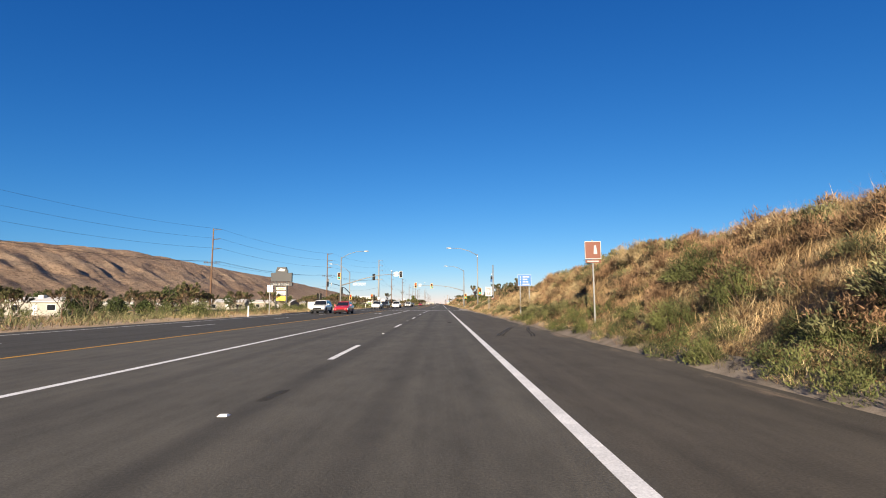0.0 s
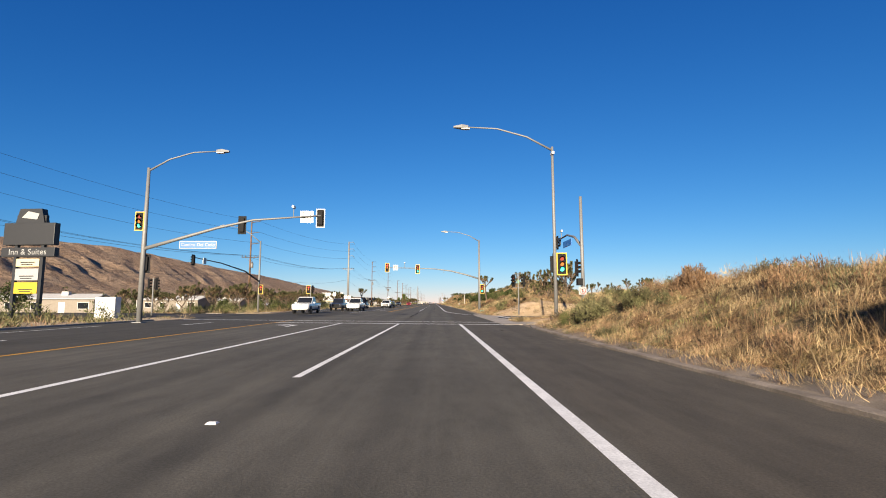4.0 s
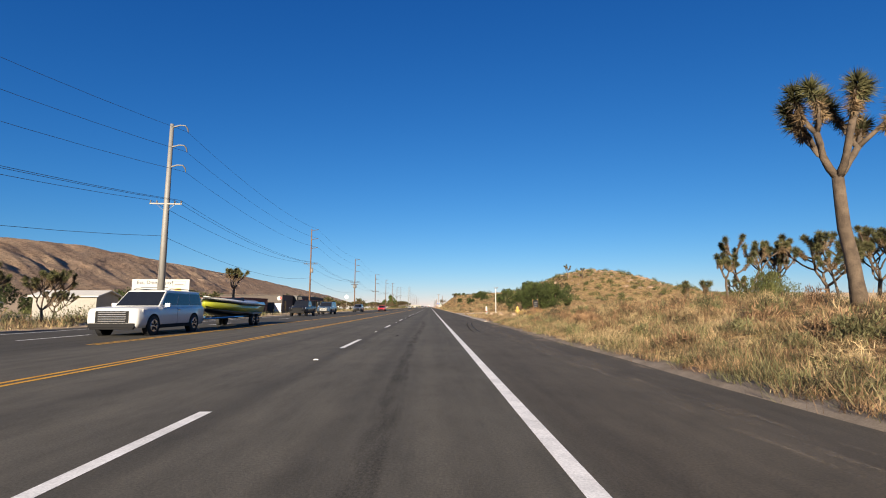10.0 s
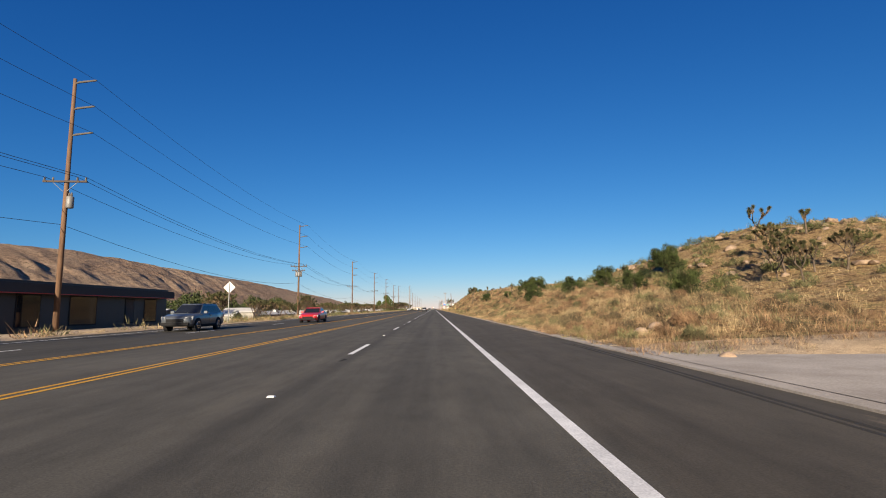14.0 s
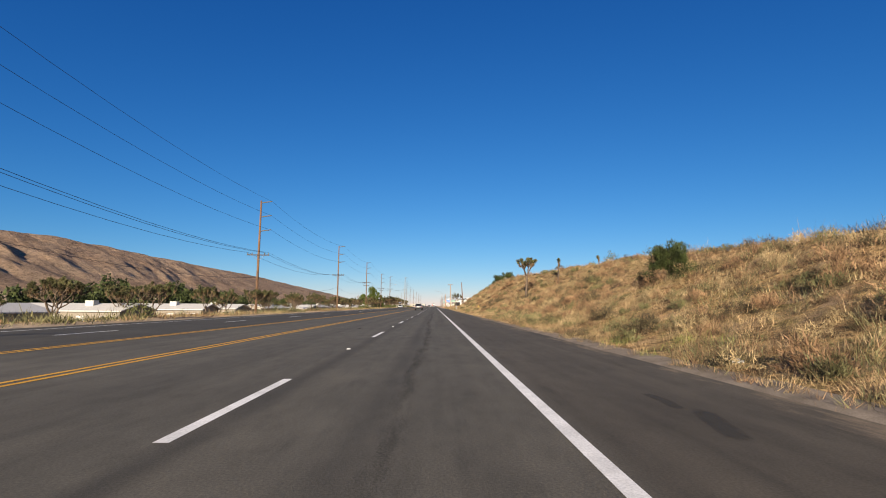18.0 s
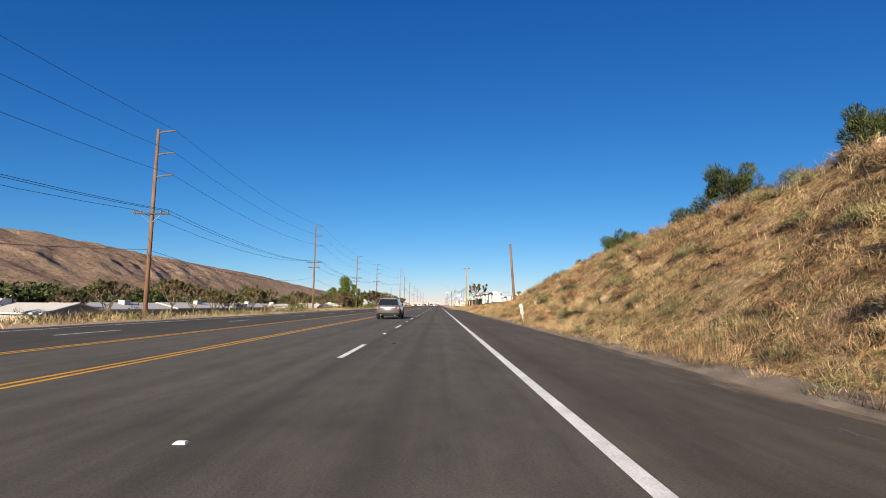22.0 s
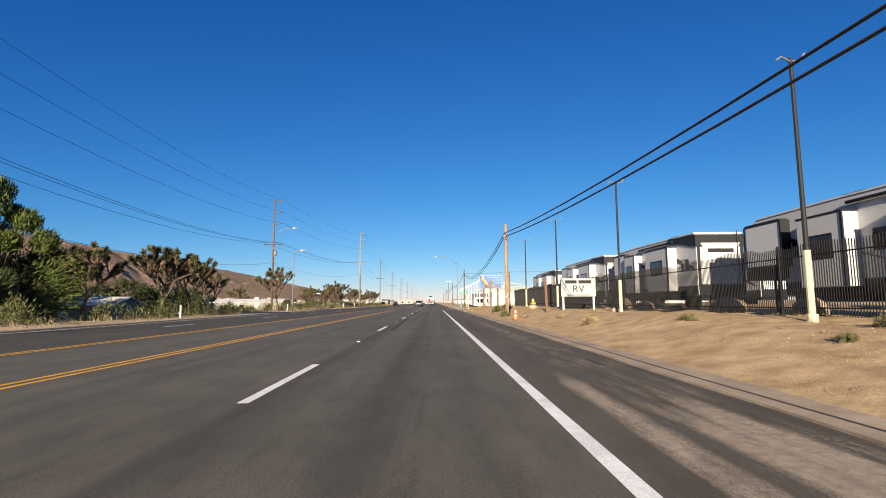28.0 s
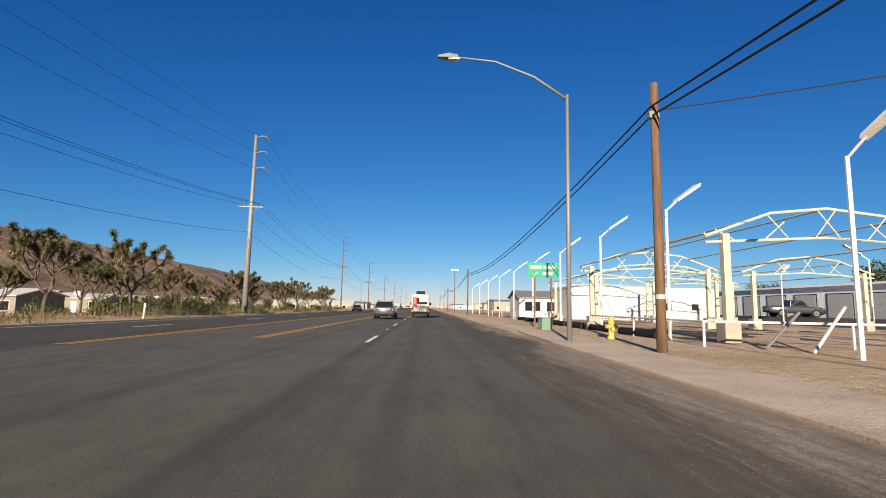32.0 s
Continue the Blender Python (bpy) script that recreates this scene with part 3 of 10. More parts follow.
def height(x, y):
    x, y = np.asarray(x, dtype=float), np.asarray(y, dtype=float)
    amp, wid = np.interp(y, BY, BA), np.interp(y, BY, BW)
    d = x - (PAVE_R + np.interp(y, (500, 530, 625, 640), (0.3, -0.35, -0.35, 0.3)))
    right = amp * smooth01(np.clip(d / wid, 0, 1) ** 0.9) + 0.02
    lump = np.clip(d / 6, 0, 1) * np.clip(amp, 0.1, 1.2)
    right = right + lump * (0.22 * wob(x, y, 0.45, 1.0) + 0.13 * wob(x, y, 1.3, 4.0) + 0.10 * wob(x, y, 2.3, 7.0))
    # behind the brow the land rolls on, with a rocky knoll beyond the drive
    right = right + np.clip((x - 14) / 40, 0, 1) * np.clip(amp, 0, 1.5) * (0.7 + 0.8 * wob(x, y, 0.06, 2.0))
    right = right + 8.8 * np.exp(-(((x - 49) / 19) ** 2 + ((y - 304) / 33) ** 2)) * smooth01((x - 12) / 20)
    dl = PAVE_L - 0.4 - x
    drop = np.interp(y, (0, 120, 280, 310, 560, 620, 5000), (-0.6, -0.6, -0.8, -2.3, -2.3, -1.0, -0.6))
    left = drop * smooth01((dl - 3) / 22) + np.clip(dl / 5, 0, 1) * 0.12 * wob(x, y, 0.5, 3.0)
    left = left + np.clip((dl - 150) / 800, 0, 1) * 26
    h = np.where(x > PAVE_R, right, np.where(x < PAVE_L, left, 0))
    inside = (x > PAVE_L - 0.3) & (x < PAVE_R + np.interp(y, (528, 534, 626, 634), (0.3, -0.65, -0.65, 0.3)))
    street = street_mask(x, y)
    h = np.where(street > 0, h * (1 - street), h)
    return np.where(inside, -0.25, h - 0.06 * (street > 0.5))


def street_mask(x, y):
    """1 on the crossing street and the concrete drive, fading out at their sides."""
    mid = 97.5 - 0.30 * (x - 5)
    a = smooth01((6.7 - np.abs(y - mid)) / 0.9)
    b = smooth01((6.2 - np.abs(y - 239.5)) / 1.6) * (x > 0) * smooth01((34 - x) / 6)
    c = smooth01((2.6 - np.hypot(x - 6.7, (y - 86.5) * 0.8)) / 1.7)
    return np.maximum(np.maximum(a * (np.abs(x + 5) < 70), b), c)


def hz(x, y):
    return float(height(x, y))


def grid_mesh(name, xs, ys, zf, mat):
    gx, gy = np.meshgrid(xs, ys)
    v = np.stack([gx, gy, zf(gx, gy)], -1).reshape(-1, 3)
    nx, ny = len(xs), len(ys)
    i = np.arange((ny - 1) * (nx - 1))
    r, c = i // (nx - 1), i % (nx - 1)
    q = np.stack([r * nx + c, r * nx + c + 1, (r + 1) * nx + c + 1, (r + 1) * nx + c], -1)
    me = bpy.data.meshes.new(name)
    me.from_pydata(v.tolist(), [], q.tolist())
    me.polygons.foreach_set("use_smooth", [True] * len(q))
    me.materials.append(mat)
    me.update()
    return new(name, me)


xs = np.concatenate([[-4500, -2500, -1200, -700, -400, -250, -160, -110, -85, -70, -58, -50], np.arange(-44, -19.5, 2.2), [-19.3, -18.7, -10, 0, 3.7, 4.0, 4.3],
                     np.arange(4.9, 12, 0.55), np.arange(12, 26, 1.0), np.arange(26, 90, 3.0), [100, 130, 180, 260, 400, 700, 1300, 2500, 4500]])
ys = np.concatenate([[-3000, -1200, -500, -200, -110], np.arange(-70, -6, 2.0), np.arange(-6, 548, 0.8), np.arange(548, 760, 2.0), np.arange(760, 1000, 12), [1050, 1150, 1300, 1600, 2000, 2600, 3300, 4200, 5000]])
ground = grid_mesh("ground", xs, ys, height, SOIL)
ground.data.materials.append(SHADED_LITTER)
gq = np.array([p.center[:] for p in ground.data.polygons])
# ground below the plants, coloured dark to stand in for their self-shadow
under = (gq[:, 0] > 5.1) & (gq[:, 0] < 70) & (gq[:, 1] > -80) & (gq[:, 1] < 536) & ((gq[:, 1] < 233) | (gq[:, 1] > 248))
ground.data.materials.append(GRAVEL)
edge = (gq[:, 0] > 4.2) & (gq[:, 0] < 5.2) & (gq[:, 1] > -80) & (gq[:, 1] < 536)
ground.data.materials.append(YARD_DIRT)
under &= ~((gq[:, 0] < 14) & (gq[:, 1] > 81) & (gq[:, 1] < 107))
yard = (gq[:, 0] > 4.2) & (gq[:, 0] < 40) & (gq[:, 1] > 530) & (gq[:, 1] < 619)
ground.data.polygons.foreach_set("material_index", np.where(yard, 3, np.where(edge, 2, under)).astype(np.int32))
tagged(ground, "dry sandy desert soil rising in a bank beside the highway", "ground", kind="structure")


def sheet(name, pts, mat, label, cat, z=0.0, parent=None):
    """A flat paved surface with a little thickness."""
    bm = bmesh.new()
    top = [bm.verts.new((x, y, z)) for x, y in pts]
    f = bm.faces.new(top)
    if f.normal.z < 0 or f.calc_area() == 0:
        bmesh.ops.reverse_faces(bm, faces=[f])
    r = bmesh.ops.extrude_face_region(bm, geom=[f])
    bmesh.ops.translate(bm, verts=[g for g in r["geom"] if isinstance(g, bmesh.types.BMVert)], vec=(0, 0, -0.2))
    bmesh.ops.recalc_face_normals(bm, faces=bm.faces)
    ob = to_object(name, bm, mat, parent)
    return tagged(ob, label, cat, kind="structure")


# the carriageway: long strips keep the mesh simple and the edges a little ragged
rng = np.random.default_rng(3)
edge_y = np.concatenate([[-300, -60], np.arange(-40, 760, 4.0), [1200, 3000, 4900]])
edge_r = PAVE_R + np.interp(edge_y, (0, 70, 80, 120, 215, 225, 290, 300, 520, 530, 610, 625, 640, 5000), (0.1, 0.1, -0.1, 0.0, 0.2, 0.6, 0.7, 0.15, 0.1, -0.6, -0.65, -0.6, -0.4, 0.1)) + rng.uniform(-0.09, 0.09, len(edge_y))
edge_l = PAVE_L + rng.uniform(-0.08, 0.08, len(edge_y))
n = len(edge_y)
vs = [(x, y, 0.0) for x, y in zip(edge_l, edge_y)] + [(x, y, 0.0) for x, y in zip(edge_r, edge_y)]
vs += [(x, y, -0.3) for x, y in zip(edge_l, edge_y)] + [(x, y, -0.3) for x, y in zip(edge_r, edge_y)]
fs = []
for i in range(n - 1):
    fs += [(i, n + i, n + i + 1, i + 1), (2 * n + i, i, i + 1, 2 * n + i + 1), (n + i, 3 * n + i, 3 * n + i + 1, n + i + 1)]
road = tagged(flat_mesh("road", vs, fs, ASPHALT), "worn dark grey asphalt highway with tyre-darkened lanes", "road", kind="structure")


def street_pts(x0, x1, half):
    return [(x0, 97.5 - 0.3 * (x0 - 5) - half), (x1, 97.5 - 0.3 * (x1 - 5) - half), (x1, 97.5 - 0.3 * (x1 - 5) + half), (x0, 97.5 - 0.3 * (x0 - 5) + half)]


sheet("side_street", street_pts(4.9, 64, 5.6), OLD_ASPHALT, "dark asphalt side street meeting the highway", "road", 0.012)
sheet("side_street", street_pts(-74, -19.1, 7.0), OLD_ASPHALT, "dark asphalt side street meeting the highway", "road", 0.012)
sheet("gutter", [(3.75, 84.5), (6.6, 86.2), (9.2, 90.6), (9.2, 91.5), (5.7, 92.2), (5.0, 97), (5.6, 101.6), (9.5, 101.5), (9.5, 102.4), (5.4, 104.8), (4.0, 109.5), (3.7, 104), (3.75, 96)], CONCRETE,
      "pale concrete gutter apron at the street mouth", "pavement", 0.016)
sheet("driveway", [(5.2, 235), (5.2, 248), (7.0, 245.5), (12, 244.3), (24, 243.5), (30, 238), (24, 232), (7.2, 233)], DRIVE_CONCRETE, "pale concrete driveway off the highway", "driveway", 0.035)
sheet("gutter", [(4.70, 196), (4.72, 206), (4.84, 230), (4.86, 262), (4.88, 309), (5.24, 309), (5.24, 262), (5.24, 230), (5.22, 206), (5.1, 196)], DRIVE_CONCRETE, "narrow pale concrete gutter beside the asphalt", "pavement", 0.035)
sheet("dirt_apron", [(3.9, 620.8), (3.92, 623), (3.95, 628), (4.0, 636), (4.3, 650), (5.0, 664), (5.2, 760), (9.0, 760), (10.2, 664), (10.6, 648), (24, 645), (40, 640), (40, 630), (16, 629.0), (8, 626.6), (5.4, 622.5)], APRON_DIRT,
      "bare pale dirt apron beside the highway", "ground", 0.035)
sheet("parking_lot", [(10.9, 649), (10.4, 664), (9.4, 762), (95, 770), (95, 646)], OLD_ASPHALT, "dark old asphalt of an empty sales lot", "pavement", 0.06)


gy = np.arange(534, 606, 2.0)
sheet("gravel_shoulder", [(3.78 + 0.03 * math.sin(y), float(y)) for y in gy] + [(4.75 + 0.2 * math.sin(y * 0.7) + 0.1 * math.sin(y * 2.1), float(y)) for y in gy[::-1]], SHOULDER_GRAVEL, "grey gravel shoulder between asphalt and dirt", "ground", 0.03)

# kerbs
def kerb(pts, label="low worn concrete kerb beside the asphalt", h=0.08, w=0.24):
    bm = bmesh.new()
    prof = ((0, -0.2), (0, h * 0.8), (0.03, h), (w, h), (w, -0.2))
    rings = []
    for i, (x, y) in enumerate(pts):
        a, b = pts[max(i - 1, 0)], pts[min(i + 1, len(pts) - 1)]
        d = Vector((b[0] - a[0], b[1] - a[1], 0)).normalized()
        nrm = Vector((d.y, -d.x, 0))
        rings.append([bm.verts.new((x + nrm.x * u, y + nrm.y * u, v)) for u, v in prof])
    for a, b in zip(rings, rings[1:]):
        for k in range(len(prof) - 1):
            bm.faces.new((a[k], a[k + 1], b[k + 1], b[k]))
    bm.faces.new(rings[0])
    bm.faces.new(rings[-1][::-1])
    bmesh.ops.recalc_face_normals(bm, faces=bm.faces)
    return tagged(to_object("kerb", bm, CONCRETE), label, "kerb", kind="structure")


kerb([(PAVE_R - 0.1, y) for y in range(62, 80, 3)] + [(4.55, 81), (4.9, 83.5), (5.8, 86), (7.2, 88.4), (9.4, 90.3), (14, 89.5)], h=0.06, w=0.2).data.materials[0] = KERB_WORN
kerb([(14, 102.3), (10, 103.2), (7.2, 104.6), (5.4, 107), (4.5, 110), (4.45, 116), (4.45, 124), (4.55, 132)], h=0.05, w=0.18).data.materials[0] = KERB_WORN
kerb([(5.2 + 0.02 * math.sin(y), y) for y in np.arange(198.5, 233.6, 2.5)] + [(5.25, 233.8)], h=0.05).data.materials[0] = KERB_WORN
kerb([(5.25, 248.2)] + [(5.2 + 0.02 * math.sin(y), y) for y in np.arange(252, 310, 3)], h=0.05).data.materials[0] = KERB_WORN
kerb([(PAVE_R - 0.05 + 0.03 * math.sin(y * 0.4), float(y)) for y in np.arange(470, 516, 3)], "low black asphalt dike beside the shoulder", 0.06, 0.24).data.materials[0] = OLD_ASPHALT
kerb([(3.9, 606), (3.8, 610), (3.68, 613.5), (3.7, 616.5), (3.85, 618.6), (4.3, 620.1), (5.1, 621.3), (6.2, 622.4)], "low worn earthy kerb round the grassy corner", 0.055, 0.2).data.materials[0] = KERB_WORN
kerb([(4.04 + 0.02 * math.sin(y * 0.5), float(y)) for y in np.arange(533, 588, 3)], "low dark asphalt lip beside the shoulder", 0.032, 0.08).data.materials[0] = OLD_ASPHALT
kerb([(-19.4, 92), (-19.4, 84), (-19.5, 60)][::-1])
kerb([(-26, 113.4), (-21.5, 114.0), (-19.6, 117), (-19.3, 122), (-19.3, 150)][::-1])


# ---- painted lines, each a thin raised film of its own ----
Z_LINE = 0.004


def stripe(x0, y0, x1, y1, w, mat, label, parent=None, z=Z_LINE):
    d = Vector((x1 - x0, y1 - y0, 0)).normalized()
    p = Vector((d.y, -d.x, 0)) * w / 2
    steps = max(1, int(math.hypot(x1 - x0, y1 - y0) / 60))
    v, f = [], []
    for i in range(steps + 1):
        t = i / steps
        x, y = x0 + (x1 - x0) * t, y0 + (y1 - y0) * t
        v += [(x - p.x, y - p.y, z), (x + p.x, y + p.y, z)]
        if i:
            f.append((2 * i - 2, 2 * i - 1, 2 * i + 1, 2 * i))
    ob = flat_mesh("road_line", v, f, mat, parent)
    return tagged(ob, label, "road marking", kind="structure")


X_EDGE, X_DASH, X_YEL, X_YEL2 = 1.41, -2.20, -6.1, -10.0
stripe(X_EDGE, -120, X_EDGE, 85.2, 0.16, WHITE_PAINT, "solid white edge line on asphalt")
stripe(X_EDGE, 130, X_EDGE, 609.5, 0.16, WHITE_PAINT, "solid white edge line on asphalt")


def curve_stripe(pts, w, mat, label):
    v, f = [], []
    for i, (x, y) in enumerate(pts):
        a, b = pts[max(i - 1, 0)], pts[min(i + 1, len(pts) - 1)]
        d = Vector((b[0] - a[0], b[1] - a[1], 0)).normalized()
        v += [(x - d.y * w / 2, y + d.x * w / 2, Z_LINE), (x + d.y * w / 2, y - d.x * w / 2, Z_LINE)]
        if i:
            f.append((2 * i - 2, 2 * i - 1, 2 * i + 1, 2 * i))
    return tagged(flat_mesh("road_line", v, f, mat), label, "road marking", kind="structure")


curve_stripe([(3.6, 107.6), (3.2, 109.2), (2.75, 111.6), (2.35, 114.4), (2.0, 117.6), (1.7, 121.5), (1.48, 126), (X_EDGE, 130.05)], 0.16, WHITE_PAINT, "white edge line curving out at the corner")
curve_stripe([(X_EDGE, 609.45), (1.41, 611.2), (1.42, 612.8), (1.47, 613.8), (1.55, 614.7), (1.66, 615.5), (1.83, 616.3), (2.05, 617.0), (2.34, 617.7), (2.68, 618.4), (3.08, 619.1), (3.5, 619.75)], 0.16, WHITE_PAINT, "white edge line curving out at the turnout")
# turn pockets on both sides of the crossing
stripe(-5.7, -120, -5.5, 87.6, 0.16, WHITE_PAINT, "solid white line of the turn pocket")
stripe(X_DASH, 66, X_DASH + 0.15, 86.2, 0.13, WHITE_PAINT, "solid white lane line before the stop line")
stripe(-9.7, -120, -9.7, 92, 0.13, YELLOW_PAINT, "solid yellow median line")
stripe(-10.2, 117, -10.3, 166, 0.14, WHITE_PAINT, "solid white line of the turn pocket")
for x in (X_YEL - 0.13, X_YEL + 0.13):
    stripe(x, 123, x, 626.5, 0.11, YELLOW_PAINT, "double yellow centre line")
    stripe(x, 650, x, 2600, 0.11, YELLOW_PAINT, "double yellow centre line")
for x in (X_YEL2 - 0.13, X_YEL2 + 0.13):
    stripe(x, 172, x, 627, 0.11, YELLOW_PAINT, "double yellow centre line")
    stripe(x, 646, x, 2600, 0.11, YELLOW_PAINT, "double yellow centre line")
stripe(-17.3, -120, -17.3, 84, 0.13, WHITE_PAINT, "white edge line of the far carriageway")
stripe(-17.3, 124, -17.3, 2600, 0.13, WHITE_PAINT, "white edge line of the far carriageway")
stripe(-9.6, 88.3, 3.75, 84.95, 0.32, WHITE_PAINT, "broad white stop line")
stripe(-18.4, 94.4, 3.8, 88.0, 0.30, WHITE_PAINT, "white crosswalk line")
stripe(5.5, 101.2, 5.9, 96.6, 0.32, WHITE_PAINT, "white stop line of the side street", z=0.024)
for k in (-0.12, 0.12):
    stripe(6.0, 96.9 + k, 40, 86.9 + k, 0.10, YELLOW_PAINT, "double yellow line of the side street", z=0.024)
# lane dashes: starts along the road
DASH = [10.7 + 14.4 * k for k in range(-6, 4)] + [158.6, 170.8, 184.7, 198.7, 217.9, 231.5, 246.9, 262.3, 276.8, 291.2, 305.6, 320.5, 334.7, 349.2,
        365.2, 384.3, 399.4, 415.2, 429.4, 444.4, 458.8, 474.4, 490.0, 505.5, 520.5, 535.0, 548.5, 563.4, 578.3, 593.9, 608.2, 622.4, 648.7] + [663.3 + 14.63 * k for k in range(40)]
stripe(X_DASH, 129.2, X_DASH, 149.8, 0.14, WHITE_PAINT, "long solid white lane line past the crossing")
dash_v = [(-0.07, 0, Z_LINE), (0.07, 0, Z_LINE), (0.07, 3.66, Z_LINE), (-0.07, 3.66, Z_LINE)]
first_dash = flat_mesh("lane_dash", dash_v, [(0, 1, 2, 3)], WHITE_PAINT)
tagged(first_dash, "worn white lane dash on asphalt", "road marking", "lane dashes", "structure")
first_dash.location = (X_DASH, DASH[0], 0)


def again(ob, x, y):
    o = ob.copy()
    scene.collection.objects.link(o)
    o.location = (x, y, 0)
    return o


for y in DASH[1:]:
    again(first_dash, X_DASH + 0.04 * math.sin(y), y)
for k in range(60):
    y = 130 + 14.6 * k
    again(first_dash, -13.7, y)
for k in range(-3, 6):
    again(first_dash, -13.7, 12 + 14.6 * k)
# raised markers between the dashes
bm = loft([[(-0.055, -0.05, 0), (0.055, -0.05, 0), (0.055, 0.05, 0), (-0.055, 0.05, 0)], [(-0.04, -0.022, 0.018), (0.04, -0.022, 0.018), (0.04, 0.022, 0.018), (-0.04, 0.022, 0.018)]])
stud = to_object("road_stud", bm, WHITE_PAINT)
tagged(stud, "small white raised road marker", "road stud", "road studs", "structure")
stud.location = (X_DASH, DASH[0] + 9.1, 0.001)
for y in DASH[1:50]:
    if y < 70 or y > 125:
        o = again(stud, X_DASH + 0.02, y + 9.1)
# turn arrows in the pockets
def arrow(x, y, flip):
    pts = [(-0.12, -1.3), (0.12, -1.3), (0.12, 0.45), (-0.45, 0.75), (-0.45, 1.15), (-1.15, 0.55), (-0.45, -0.1), (-0.45, 0.35), (-0.12, 0.15)]
    v = [(x + px * flip, y + py * flip, Z_LINE) for px, py in pts]
    ob = flat_mesh("turn_arrow", v, [tuple(range(len(v)))], WHITE_PAINT)
    tagged(ob, "white painted left-turn arrow", "road marking", kind="structure")


arrow(-7.5, 84.4, 1)
arrow(-7.5, 62.0, 1)
arrow(-8.2, 133.0, -1)
arrow(-8.2, 157.5, -1)

# ---- the long bare ridge far to the side ----
mx = np.concatenate([np.linspace(-640, -1260, 96), np.linspace(-1290, -1500, 8), [-1800, -2400]])
my = np.concatenate([np.arange(-300, 2600, 11.0), np.arange(2600, 5400, 45.0)])


def ridge(x, y):
    u = (-x - 660) / 520
    top = np.interp(y, (-900, 300, 1100, 1350, 1800, 2600, 3300, 4200, 5400), (97, 124, 146, 162, 186, 174, 168, 142, 112))
    prof = smooth01(np.clip(u, 0, 1)) * 0.85 + 0.15 * np.clip(u, 0, 1)
    gully = np.array([[noise.fractal(Vector((px * 0.011, py * 0.013, 0.3)), 0.75, 2.1, 7) for px, py in zip(rx, ry)] for rx, ry in zip(x, y)])
    bow = y * 0.017 + 1.6 * np.sin(y * 0.0041 + 0.7) + x * 0.005 + 1.1 * np.sin(x * 0.011 + y * 0.008)
    spur = np.abs(np.sin(bow)) * 0.65 + 0.35 * np.abs(np.sin(bow * 2.3 + 1.1))
    flank = np.clip(u * 2.2, 0, 1) * np.clip((1.04 - u) * 2.2, 0, 1)
    crest = np.clip(u * 2, 0, 1)
    h = top * prof + gully * (7 * flank + 1.8 * crest) - (1 - spur) * 7 * flank
    back = np.clip((-x - 1300) / 900, 0, 1)
    return 17 + h * (1 - 0.5 * back) - 9 * (u < 0.01)


mountain = grid_mesh("mountain", mx, my, ridge, ROCK)
tagged(mountain, "long bare brown rocky desert ridge on the horizon", "mountain", kind="structure")


# tar seals, skid marks and scuffs left on the asphalt
def tar_strip(pts, w, label, z=0.0025):
    v, f = [], []
    fine = []
    for (x0, y0), (x1, y1) in zip(pts, pts[1:]):
        for k in range(6):
            t = k / 6
            fine.append((x0 + (x1 - x0) * t, y0 + (y1 - y0) * t))
    fine.append(pts[-1])
    for i, (x, y) in enumerate(fine):
        a, b = fine[max(i - 1, 0)], fine[min(i + 1, len(fine) - 1)]
        d = Vector((b[0] - a[0], b[1] - a[1], 0)).normalized()
        u = w * (0.3 + 0.7 * math.sin(math.pi * (i + 0.5) / len(fine))) * (1 + 0.2 * math.sin(i * 2.3 + x * 5)) / 2
        v += [(x - d.y * u, y + d.x * u, z), (x + d.y * u, y - d.x * u, z)]
        if i:
            f.append((2 * i - 2, 2 * i - 1, 2 * i + 1, 2 * i))
    return tagged(flat_mesh("tar_mark", v, f, TAR), label, "road marking", kind="structure")


def film(pts, half, thick, z, mat, name, label, category):
    """A film on the asphalt along a path, thinning out to its sides and ends."""
    v, f, c = [], [], []
    fine = [(x0 + (x1 - x0) * k / 8, y0 + (y1 - y0) * k / 8) for (x0, y0), (x1, y1) in zip(pts, pts[1:]) for k in range(8)] + [pts[-1]]
    for i, (x, y) in enumerate(fine):
        (xa, ya), (xb, yb) = fine[max(i - 1, 0)], fine[min(i + 1, len(fine) - 1)]
        d = Vector((xb - xa, yb - ya, 0)).normalized()
        t = i / (len(fine) - 1)
        for j in range(7):
            u = j / 3 - 1
            v.append((x + d.y * half * u, y - d.x * half * u, z))
            c.append(thick * (1 - u * u) * min(1.0, 5 * t, 5 * (1 - t)))
            if i and j:
                k = i * 7 + j
                f.append((k - 8, k - 7, k, k - 1))
    ob = flat_mesh(name, v, f, mat)
    lay = ob.data.attributes.new("cover", "FLOAT", "POINT")
    lay.data.foreach_set("value", c)
    return tagged(ob, label, category, kind="structure")


def skid(pts, w, label, thick=1.0):
    return film(pts, w / 2, thick, 0.0022, RUBBER_FILM, "tyre_mark", label, "road marking")


def sand_streaks(x, y0, y1, half, thick, z):
    rows = max(2, int((y1 - y0) / 8))
    pts = [(x + 0.06 * math.sin(4.0 * k / rows + x * 7), y0 + (y1 - y0) * k / rows) for k in range(rows + 1)]
    return film(pts, half, thick, z, SAND_FILM, "sand_streak", "thin streak of pale blown sand on the asphalt", "sand")


